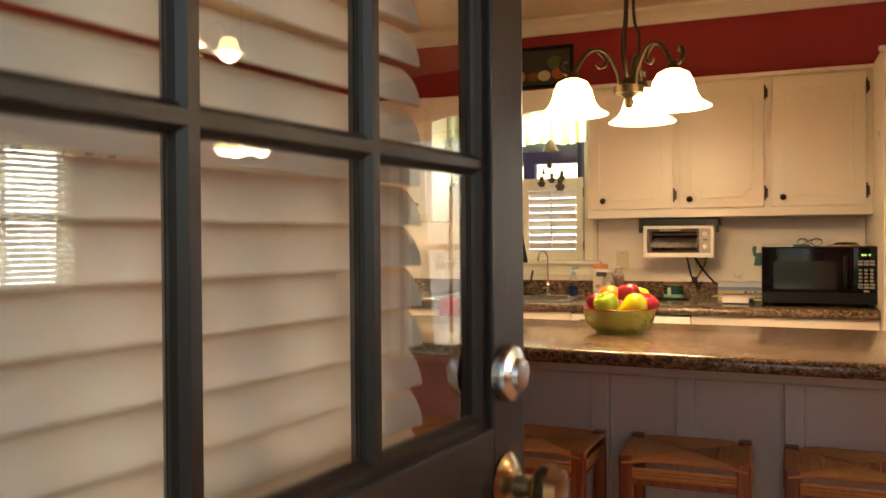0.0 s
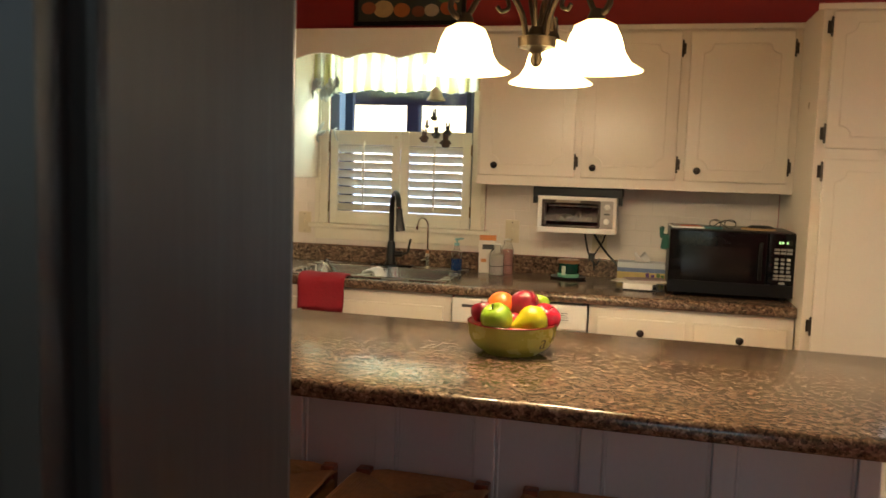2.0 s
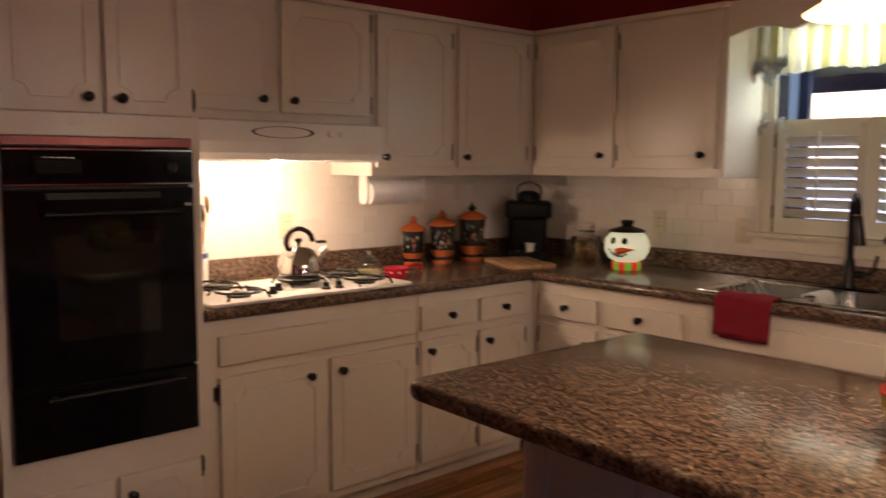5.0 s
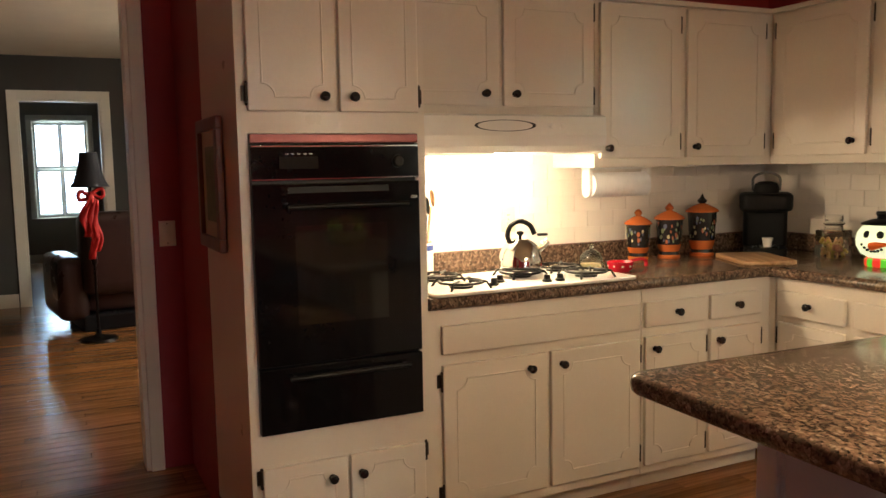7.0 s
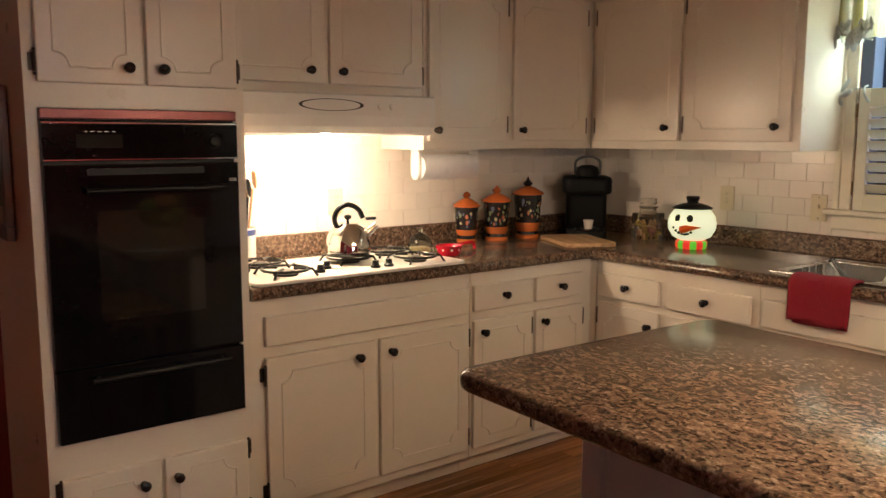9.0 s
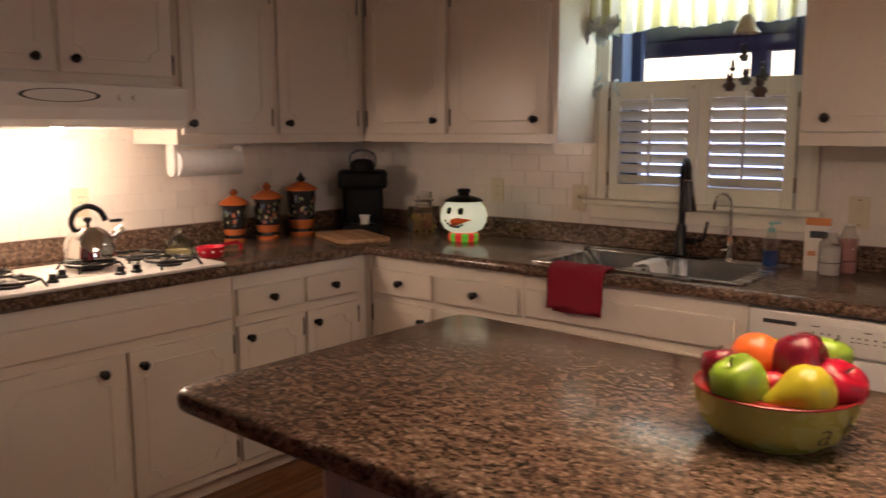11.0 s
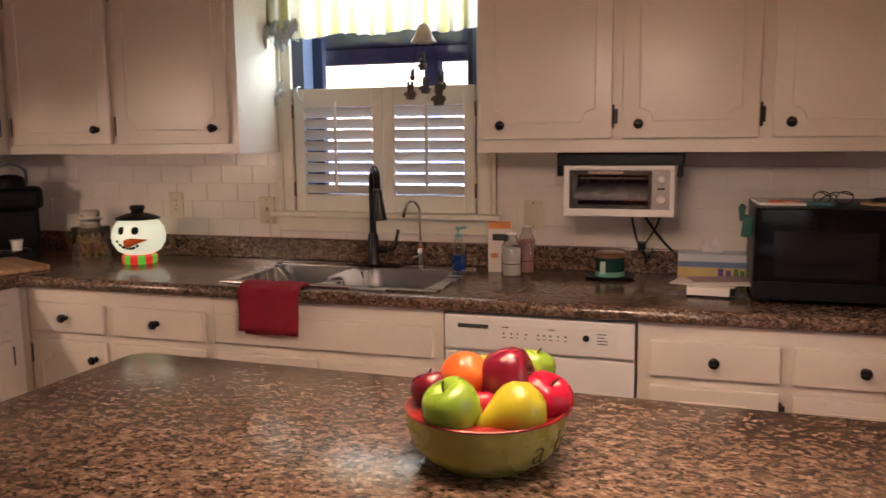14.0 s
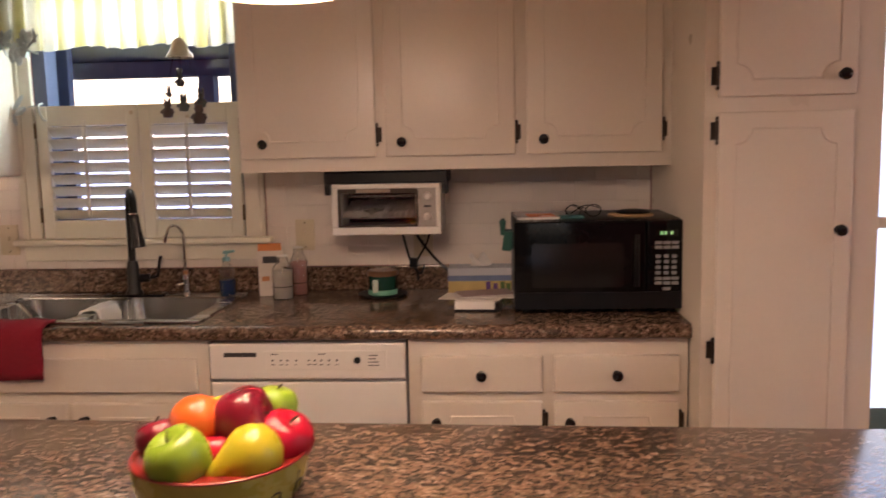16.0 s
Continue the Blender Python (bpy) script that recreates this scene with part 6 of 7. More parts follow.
nb = thing("note_block", pose(3.165, -0.405, 0.915, 0, 0, -4), "white note block with a black pen holder edge", "note pad")
part("base", box(-0.072, 0.075, -0.055, 0.055, 0.0005, 0.008, bevel=0.001), BLACK_PLASTIC, nb)
part("sheets", box(-0.072, 0.055, -0.054, 0.054, 0.008, 0.034, bevel=0.0008, seg=1), WHITE_PLASTIC, nb)
part("clip", box(0.056, 0.072, -0.04, 0.04, 0.008, 0.026, bevel=0.003), BLACK_PLASTIC, nb)
for k, (dx, dy, r, w, h, c) in enumerate(((-0.02, 0.005, -12, 0.20, 0.11, (0.72, 0.68, 0.62)), (0.03, 0.02, 9, 0.22, 0.12, (0.62, 0.58, 0.55)), (0.045, 0.0, -5, 0.19, 0.10, (0.70, 0.66, 0.62)), (0.02, 0.03, 16, 0.18, 0.10, (0.34, 0.25, 0.24)))):
    en = thing("envelope", pose(3.165 + dx, -0.39 + dy, 0.9495 + 0.003 * k, 0, 0, r), "loose mail envelope on the note block", "envelope", "mail pile")
    part("paper", box(-w / 2, w / 2, -h / 2, h / 2, 0.0, 0.0026, bevel=0.0006, seg=1), material("mail paper %d" % k, c, 0.7, vary=0.05), en)

# ---- window dressing ----
SX = ((1.512, 1.902), (1.906, 2.284))
for n, (x0, x1) in enumerate(SX):
    sh = thing("window_shutter", pose(x0, -0.012, 1.122), "ivory wooden plantation shutter panel with open louvres", "shutter", "window shutters")
    w, h, st = x1 - x0, 0.497, 0.044
    for a in ((0, st), (w - st, w)):
        part("stile", box(a[0], a[1], -0.012, 0.014, 0, h, bevel=0.003), SHUTTER, sh)
    part("top_rail", box(st, w - st, -0.012, 0.014, h - 0.075, h, bevel=0.003), SHUTTER, sh)
    part("bottom_rail", box(st, w - st, -0.012, 0.014, 0, 0.068, bevel=0.003), SHUTTER, sh)
    nl = 8
    pr = [(0.028 * math.cos(a), 0.0042 * math.sin(a)) for a in [2 * math.pi * k / 14 for k in range(14)]]
    lou = None
    for k in range(nl):
        z = 0.068 + (h - 0.143) * (k + 0.5) / nl
        if lou is None:
            lou = part("louvre", extrude(pr, "x", st + 0.001, w - st - 0.001), SHUTTER, sh, smooth=True, m=pose(0, 0.002, z, -44))
        else:
            o = new("louvre", lou.data)
            o.parent = sh
            o.matrix_local = pose(0, 0.002, z, -44)
    part("tilt_rod", box(w / 2 - 0.006, w / 2 + 0.006, -0.040, -0.030, 0.085, h - 0.055, bevel=0.002), SHUTTER, sh)
    for z in (0.09, h - 0.09):
        hx = -0.004 if n == 0 else w + 0.003
        part("hinge", tube([(hx, -0.014, z - 0.028), (hx, -0.014, z + 0.028)], 0.0045, 8), material("aged brass hinge %d" % n, (0.20, 0.14, 0.07), 0.4, 0.8), sh)
    part("pull_knob", lathe([(0.006, 0), (0.008, 0.006), (0, 0.010)], 10, pose(w - 0.02 if n == 0 else w / 2, -0.012, h - 0.03 if n == 0 else h - 0.05, 90)), PLATE, sh)


def curtain_material():
    m = material("sheer striped curtain", (0.70, 0.66, 0.38), 0.9, grain=60, vary=0.08)
    nt = m.node_tree
    b = nt.nodes["Principled BSDF"]
    hsv = next(n for n in nt.nodes if n.type == "HUE_SAT")
    co, wv, ramp = nt.nodes.new("ShaderNodeTexCoord"), nt.nodes.new("ShaderNodeTexWave"), nt.nodes.new("ShaderNodeValToRGB")
    wv.inputs["Scale"].default_value, wv.inputs["Distortion"].default_value = 4.2, 0.6
    nt.links.new(co.outputs["Object"], wv.inputs["Vector"])
    e = ramp.color_ramp.elements
    e[0].position, e[0].color = 0.25, (0.66, 0.65, 0.56, 1)
    e[1].position, e[1].color = 0.9, (0.46, 0.42, 0.19, 1)
    nt.links.new(wv.outputs["Fac"], ramp.inputs[0])
    nt.links.new(ramp.outputs[0], hsv.inputs["Color"])
    tr, mix = nt.nodes.new("ShaderNodeBsdfTranslucent"), nt.nodes.new("ShaderNodeMixShader")
    nt.links.new(hsv.outputs[0], tr.inputs["Color"])
    mix.inputs[0].default_value = 0.6
    out = next(n for n in nt.nodes if n.type == "OUTPUT_MATERIAL")
    nt.links.new(b.outputs[0], mix.inputs[1])
    nt.links.new(tr.outputs[0], mix.inputs[2])
    nt.links.new(mix.outputs[0], out.inputs["Surface"])
    return m


vc = thing("valance_curtain", pose(1.40, -0.075, 1.80), "cream and gold striped gathered valance across the window top", "curtain")
bm = bmesh.new()
N, M = 150, 8
rows = []
for j in range(M + 1):
    z = 0.02 + 0.23 * j / M
    row = []
    for i in range(N + 1):
        u = i / N
        pleat = math.sin(u * 2 * math.pi * 17 + 0.8 * math.sin(9 * u)) * (0.020 - 0.012 * j / M)
        dip = 0.007 * math.sin(u * 21) * (1 - j / M) + 0.005 * math.sin(u * 2 * math.pi * 17) * (1 - j / M)
        row.append(bm.verts.new((u * 0.955, pleat, z + dip)))
    rows.append(row)
for r0, r1 in zip(rows, rows[1:]):
    for i in range(N):
        bm.faces.new((r0[i], r0[i + 1], r1[i + 1], r1[i]))
CURTAIN = curtain_material()
part("fabric", bm, CURTAIN, vc, smooth=True)
part("rod", tube([(-0.0, 0.0, 0.255), (0.955, 0.0, 0.255)], 0.009, 10), TRIM, vc, smooth=True)

PEWTER = material("weathered pewter", (0.46, 0.50, 0.50), 0.5, 0.2, grain=60, vary=0.3)
lf = thing("leaf_ornament", pose(1.495, -0.102, 1.828) @ Matrix.Scale(1.3, 4), "grey metal leaf spray ornament on the curtain corner", "ornament")
lr = random.Random(3)
for k in range(34):
    a = lr.uniform(0, 360)
    s = lr.uniform(0.018, 0.03)
    lb = lathe([(0.0, 0.002), (s * 0.35, 0.0012), (s * 0.4, 0.0)], 7, Matrix.Diagonal((1, 2.4, 1, 1)))
    part("leaf", lb, PEWTER, lf, m=pose(lr.uniform(-0.06, 0.07), lr.uniform(-0.012, 0.006), lr.uniform(-0.03, 0.03), lr.uniform(40, 110), lr.uniform(-30, 30), a))
part("stem", tube(curve_points([(-0.06, 0.004, 0.01), (0, 0, 0.0), (0.07, 0, -0.02)], 5), 0.003, 6), PEWTER, lf)
hb = thing("bird_ornament", pose(1.462, -0.040, 1.60), "grey metal hummingbird ornament on the window casing", "ornament")
bd2 = lathe([(0.0, -0.035), (0.007, -0.02), (0.013, 0.0), (0.010, 0.02), (0.008, 0.03), (0.0, 0.04)], 12, pose(0, 0, 0, 20, 65))
join(bd2, tube([(0.034, 0, 0.016), (0.066, 0, 0.022)], 0.0022, 6))
for s in (-1, 1):
    join(bd2, lathe([(0.0, 0.002), (0.010, 0.001), (0.011, 0.0)], 8, pose(-0.01 + 0.012 * s, -0.006, 0.006 + 0.028 * s, 80, 30 * s) @ Matrix.Diagonal((0.9, 3.2, 1, 1))))
join(bd2, tube([(-0.03, 0.0, -0.012), (-0.055, 0.0, 0.004)], 0.004, 6))
join(bd2, box(-0.006, 0.006, 0.0, 0.0125, -0.006, 0.006))
part("bird", bd2, PEWTER, hb, smooth=True)
hk = thing("coat_hook", pose(1.545, -0.030, 1.60), "small dark metal hook on the shutter top", "hook")
part("hook", tube(curve_points([(0, 0.004, 0.03), (-0.004, -0.016, 0.022), (0.0, -0.02, -0.006), (0.006, -0.01, -0.028), (0.008, 0.004, -0.035)], 5), 0.004, 8), PEWTER, hk)
wc = thing("wind_chime", pose(2.110, -0.11, 0.972), "hanging bell chime with small brown bear and rabbit figures", "wind chime")
part("bell", lathe([(0.0, 0.872), (0.012, 0.868), (0.026, 0.850), (0.034, 0.825), (0.050, 0.802), (0.047, 0.800), (0.030, 0.823), (0.022, 0.846), (0.0, 0.862)], 28), material("glazed stone bell", (0.42, 0.36, 0.28), 0.45, grain=30, vary=0.2), wc, smooth=True)
part("cord", tube([(0, 0, 0.87), (0, 0, 1.05)], 0.0012, 5), INK, wc)
BEAR = material("brown painted wood figure", (0.075, 0.042, 0.030), 0.5, vary=0.15)
SAGE = material("dark sage painted figure", (0.060, 0.068, 0.060), 0.5, vary=0.15)
for k, (x, y, z, s, mt, ear) in enumerate(((-0.055, 0.0, 0.590, 1.0, BEAR, 0.03), (-0.035, -0.03, 0.66, 0.55, SAGE, 0.05), (-0.012, 0.02, 0.700, 0.8, SAGE, 0.05), (0.012, -0.02, 0.61, 0.95, SAGE, 0.025), (0.055, 0.01, 0.565, 1.2, BEAR, 0.03), (0.062, 0.02, 0.625, 0.9, SAGE, 0.045))):
    fg = lathe([(0.0, 0.0), (0.016 * s, 0.002), (0.019 * s, 0.016 * s), (0.013 * s, 0.032 * s), (0.011 * s, 0.036 * s), (0.014 * s, 0.046 * s), (0.010 * s, 0.056 * s), (0.0, 0.06 * s)], 14)
    for e in (-1, 1):
        join(fg, lathe([(0.005 * s, 0), (0.005 * s, ear * s * 0.5), (0.0, ear * s * 0.62)], 8, pose(e * 0.008 * s, 0, 0.052 * s)))
        join(fg, tube([(e * 0.014 * s, 0, 0.03 * s), (e * 0.022 * s, -0.008, 0.018 * s)], 0.005 * s, 7))
    part("figure", fg, mt, wc, smooth=True, m=pose(x, y, z))
    part("cord", tube([(x, y, z + 0.055 * s), (x * 0.5, y * 0.5, 0.81)], 0.0009, 4), INK, wc)

# outside the window: the roof and posts of a porch
pr = thing("back_porch", pose(0, 0, 0), "dark blue-grey porch roof and posts outside the window", "porch")
part("roof", extrude([(0.16, 2.50), (3.4, 2.13), (3.4, 2.25), (0.16, 2.62)], "x", -1.5, 5.0), OUT_BLUE, pr)
part("beam", box(-1.5, 5.0, 3.25, 3.40, 2.02, 2.135), OUT_BLUE, pr)
for x in (-0.6, 1.02, 2.7, 4.4):
    part("post", box(x - 0.06, x + 0.06, 3.26, 3.38, -0.42, 2.02, bevel=0.006), OUT_BLUE, pr)
part("railing", box(-1.5, 5.0, 3.28, 3.36, 0.42, 0.50, bevel=0.006), OUT_BLUE, pr)
part("deck", box(-1.5, 5.0, 0.16, 3.5, -0.42, -0.25), material("deck boards", (0.30, 0.28, 0.26), 0.8, grain=20, vary=0.2), pr)

# plate rack picture above the window
pa = thing("still_life_picture", pose(1.93, -0.012, 2.165), "dark framed pumpkin and vegetable still life above the window", "picture")
pf = bmesh.new()
for a in ((-0.30, 0.30, 0, 0.022), (-0.30, 0.30, 0.228, 0.25), (-0.30, -0.278, 0.022, 0.228), (0.278, 0.30, 0.022, 0.228)):
    add_box(pf, a[0], a[1], -0.02, 0.0, a[2], a[3], 0.004)
part("frame", pf, BLACK_PLASTIC, pa)
part("canvas", box(-0.278, 0.278, -0.008, -0.002, 0.022, 0.228), material("dark painted ground", (0.035, 0.04, 0.028), 0.6, grain=12, vary=0.5), pa)
for k, (x, z, r, c) in enumerate(((-0.14, 0.085, 0.055, (0.50, 0.36, 0.16)), (-0.04, 0.078, 0.045, (0.45, 0.15, 0.04)), (0.05, 0.07, 0.036, (0.20, 0.06, 0.03)), (0.12, 0.075, 0.040, (0.50, 0.42, 0.28)), (0.21, 0.085, 0.045, (0.42, 0.10, 0.03)), (0.19, 0.15, 0.05, (0.06, 0.13, 0.04)), (-0.22, 0.09, 0.04, (0.30, 0.09, 0.03)))):
    part("painted_gourd", lathe([(0.0, 0.0022), (r * 0.7, 0.0018), (r, 0.0)], 18, pose(x, -0.0082 - 0.0003 * k, z, 90) @ Matrix.Diagonal((1, 0.8, 1, 1))), material("gourd paint %d" % k, c, 0.6, grain=30, vary=0.2), pa)

wp = thing("framed_print", pose(0.22, -2.972, 1.10), "small gold-brown framed botanical print on the oven cabinet's side", "picture")
pf = bmesh.new()
for a in ((-0.20, 0.20, 0, 0.045), (-0.20, 0.20, 0.425, 0.47), (-0.20, -0.155, 0.045, 0.425), (0.155, 0.20, 0.045, 0.425)):
    add_box(pf, a[0], a[1], -0.026, 0.0, a[2], a[3], 0.006)
part("frame", pf, wood("reddish frame wood", (0.10, 0.025, 0.012), (0.18, 0.06, 0.025), 0.35, axis=2, rnd=0), wp)
part("mat_board", box(-0.155, 0.155, -0.010, -0.002, 0.045, 0.425), material("cream mat board", (0.45, 0.38, 0.26), 0.7), wp)
part("print", box(-0.09, 0.09, -0.0125, -0.0105, 0.10, 0.37), material("green print", (0.16, 0.19, 0.12), 0.7, grain=20, vary=0.5), wp)

# ---- fruit bowl ----
BX, BY = 2.815, -1.888
fb = thing("fruit_bowl", pose(BX, BY, 0.915), "olive green glazed bowl with a red rim and brush lettering", "bowl")
OLIVE = material("olive glaze", (0.32, 0.31, 0.065), 0.26, grain=18, vary=0.14, big=14, big_vary=0.30, bump=0.25)
part("body", lathe([(0.0, 0.0005), (0.078, 0.0005), (0.082, 0.005), (0.103, 0.018), (0.118, 0.036), (0.125, 0.060), (0.128, 0.086)], 56), OLIVE, fb, smooth=True)
RIMRED = material("red glaze lining", (0.26, 0.014, 0.010), 0.35, vary=0.1)
part("lining", lathe([(0.128, 0.0861), (0.1285, 0.0885), (0.1265, 0.090), (0.122, 0.089), (0.119, 0.064), (0.110, 0.040), (0.092, 0.024), (0.0, 0.016)], 56), RIMRED, fb, "glossy red lining and rim", True)
for ch, az, z, sc in (("a", -37, 0.036, 0.058), ("h", -14, 0.036, 0.062)):
    a = radians(az)
    lt = text_mesh(ch, sc)
    part("brush_letter", lt, INK, fb, "black brush-written letter", m=pose(0.1190 * math.cos(a), 0.1190 * math.sin(a), z - 0.006) @ Matrix.Rotation(a + radians(90), 4, "Z") @ Matrix.Rotation(radians(101), 4, "X"))

VF = Vector((-0.257, 0.966, 0))
VR = Vector((0.966, 0.257, 0))


def fruit_skin(name, color, spots, rough=0.28):
    m = material(name, color, rough, grain=9, vary=0.05, big=14, big_vary=0.16)
    return m


def fruit(name, lat, dep, z, r, mat, label, kind="apple", tilt=(0, 0, 0)):
    p = VR * lat * 1.08 + VF * dep * 1.08
    z, r = z + 0.012, r * 1.20
    f = thing(name, pose(BX + p.x, BY + p.y, z, *tilt), label, "fruit", "fruit in the bowl")
    if kind == "pear":
        prof = [(0.0, -0.96), (0.30, -0.93), (0.72, -0.72), (0.98, -0.25), (1.0, 0.1), (0.88, 0.42), (0.66, 0.78), (0.46, 1.12), (0.34, 1.42), (0.20, 1.62), (0.0, 1.68)]
    elif kind == "orange":
        prof = [(math.sin(math.pi * k / 14), -0.96 * math.cos(math.pi * k / 14)) for k in range(15)]
    else:
        prof = [(0.0, -0.70), (0.12, -0.78), (0.32, -0.88), (0.62, -0.80), (0.88, -0.45), (1.0, 0.05), (0.97, 0.42), (0.80, 0.74), (0.52, 0.88), (0.26, 0.84), (0.10, 0.72), (0.0, 0.64)]
    prof = [(max(0, a) * r if 0 < i < len(prof) - 1 else 0.0, b * r) for i, (a, b) in enumerate(prof)]
    wob = (lambda a, i: 1 + 0.025 * math.cos(5 * a)) if kind == "apple" else (lambda a, i: 1 + 0.012 * math.cos(3 * a + i))
    part("flesh", lathe(prof, 36, wave=wob), mat, f, smooth=True)
    if kind != "orange":
        top = prof[-1][1]
        part("stem", tube(curve_points([(0, 0, top - 0.002), (0.001, 0.001, top + r * 0.2), (0.006, 0.003, top + r * 0.42)], 4), 0.0018, 6), material("stem " + name, (0.05, 0.03, 0.015), 0.7), f)
    return f


GAPPLE = fruit_skin("green apple skin", (0.22, 0.36, 0.025), 0)
RAPPLE = fruit_skin("red apple skin", (0.40, 0.006, 0.026), 0)
DAPPLE = fruit_skin("dark red apple skin", (0.17, 0.006, 0.020), 0)
ORANGE = fruit_skin("orange peel", (0.75, 0.13, 0.02), 0, 0.3)
PEAR = fruit_skin("yellow pear skin", (0.48, 0.43, 0.02), 0)
fruit("green_apple", -0.047, -0.062, 1.008, 0.037, GAPPLE, "glossy green artificial apple in the bowl", tilt=(20, -20, 0))
fruit("pear", 0.045, -0.062, 1.006, 0.036, PEAR, "glossy yellow artificial pear lying in the bowl", "pear", tilt=(14, -112, 14))
fruit("red_apple", 0.084, -0.010, 1.002, 0.036, RAPPLE, "bright red artificial apple in the bowl", tilt=(10, 25, 0))
fruit("dark_apple", 0.030, 0.006, 1.034, 0.039, DAPPLE, "dark red artificial apple lying on its side", tilt=(10, 75, 10))
fruit("orange", -0.030, 0.012, 1.034, 0.034, ORANGE, "artificial orange on top of the pile", "orange")
fruit("dark_apple", -0.080, 0.004, 1.012, 0.027, DAPPLE, "small dark red artificial apple at the bowl's rim", tilt=(-10, -15, 0))
fruit("green_apple", 0.072, 0.062, 1.028, 0.030, GAPPLE, "small green artificial apple at the back", tilt=(-10, 10, 0))
fruit("lemon", 0.002, 0.064, 1.022, 0.026, PEAR, "small yellow artificial pear at the back", "pear", tilt=(0, 60, 30))
fruit("red_apple", -0.005, -0.01, 0.985, 0.035, RAPPLE, "red artificial apple deep in the bowl")
fruit("green_apple", -0.03, 0.065, 0.988, 0.032, GAPPLE, "green artificial apple deep in the bowl")

# ---- stools ----
RUSH = material("woven rush", (0.46, 0.22, 0.085), 0.7, grain=50, vary=0.3, bump=0.4)


def stool(m):
    s = thing("bar_stool", m, "cherry-stained counter stool with a woven rush seat", "stool", "stools at the island")
    W, D, Z = 0.165, 0.14, 0.60
    for x in (-W, W):
        for y in (-D, D):
            part("leg", extrude(rounded(x - 0.02, x + 0.02, y - 0.02, y + 0.02, 0.006, 3), "z", 0.0, Z + 0.012, bevel=0.004), STOOL_WOOD, s)
    for y in (-D, D):
        part("rail", box(-W + 0.02, W - 0.02, y - 0.011, y + 0.011, Z - 0.075, Z - 0.035, bevel=0.003), STOOL_WOOD, s)
        part("stretcher", box(-W + 0.02, W - 0.02, y - 0.010, y + 0.010, 0.20, 0.235, bevel=0.004), STOOL_WOOD, s)
    for x in (-W, W):
        part("rail", box(x - 0.011, x + 0.011, -D + 0.02, D - 0.02, Z - 0.075, Z - 0.035, bevel=0.003), STOOL_WOOD, s)
        part("stretcher", box(x - 0.010, x + 0.010, -D + 0.02, D - 0.02, 0.28, 0.315, bevel=0.004), STOOL_WOOD, s)
    # four woven wedges meeting at the middle
    hw, hd = W + 0.018, D + 0.018
    rnd = random.Random(7)
    for side in range(4):
        bm = bmesh.new()
        n = 22
        for k in range(n):
            f = (k + 0.5) / n
            if side % 2 == 0:
                y = (-1 if side == 0 else 1) * hd * (1 - f)
                half = hw * (1 - f) * 0.98
                z = Z - 0.012 + 0.016 * math.sin(math.pi * min(1, 0.35 + f * 0.5)) + rnd.uniform(-0.001, 0.001)
                pts = [(-half, y, z - 0.012), (-half * 0.6, y, z), (half * 0.6, y, z), (half, y, z - 0.012)]
            else:
                x = (-1 if side == 3 else 1) * hw * (1 - f)
                half = hd * (1 - f) * 0.98
                z = Z - 0.012 + 0.016 * math.sin(math.pi * min(1, 0.35 + f * 0.5)) + rnd.uniform(-0.001, 0.001)
                pts = [(x, -half, z - 0.012), (x, -half * 0.6, z), (x, half * 0.6, z), (x, half, z - 0.012)]
            join(bm, tube(pts, 0.0070 if side % 2 == 0 else 0.0075, 7))
        edge = -0.001
        for kk in range(3):
            zz = Z - 0.028 - 0.010 * kk
            if side % 2 == 0:
                y = (-1 if side == 0 else 1) * (hd + edge)
                join(bm, tube([(-W + 0.02, y, zz), (W - 0.02, y, zz)], 0.0075, 6))
            else:
                x = (-1 if side == 3 else 1) * (hw + edge)
                join(bm, tube([(x, -D + 0.02, zz), (x, D - 0.02, zz)], 0.0075, 6))
        tagged(part("woven_wedge", bm, RUSH, s, "golden brown woven rush", True), "golden brown woven rush", kind="stuff")
    return s


s0 = stool(pose(2.20, -2.275, 0, 0, 0, 2))
for x, r in ((2.62, -2), (3.085, 1), (3.545, -1)):
    copy_thing(s0, pose(x, -2.265, 0, 0, 0, r))

# ---- next room ----
LEATHER = material("dark brown leather", (0.028, 0.012, 0.010), 0.3, grain=25, vary=0.2, bump=0.2)
ac = thing("armchair", pose(-4.80, -2.97, 0, 0, 0, -82) @ Matrix.Scale(1.06, 4), "dark brown leather recliner armchair in the next room", "armchair")
part("seat", box(-0.33, 0.33, -0.42, 0.30, 0.14, 0.46, bevel=0.07, seg=4), LEATHER, ac, smooth=True)
part("backrest", box(-0.36, 0.36, 0.18, 0.46, 0.30, 0.98, bevel=0.11, seg=5), LEATHER, ac, smooth=True)
for x in (-0.42, 0.42):
    part("arm", box(x - 0.12, x + 0.12, -0.44, 0.38, 0.10, 0.62, bevel=0.09, seg=4), LEATHER, ac, smooth=True)
part("base", box(-0.36, 0.36, -0.36, 0.36, 0.0, 0.14, bevel=0.02), BLACK_PLASTIC, ac)
part("footrest", box(-0.30, 0.30, -0.50, -0.41, 0.12, 0.44, bevel=0.04, seg=3), LEATHER, ac, smooth=True)
fl = thing("floor_lamp", pose(-3.98, -3.20, 0), "dark floor lamp with a tapered shade before the armchair", "floor lamp")
part("base", lathe([(0.0, 0.0), (0.15, 0.0), (0.14, 0.02), (0.05, 0.035), (0.02, 0.06), (0.014, 0.10), (0.0, 0.10)], 28), BLACK_METAL, fl, smooth=True)
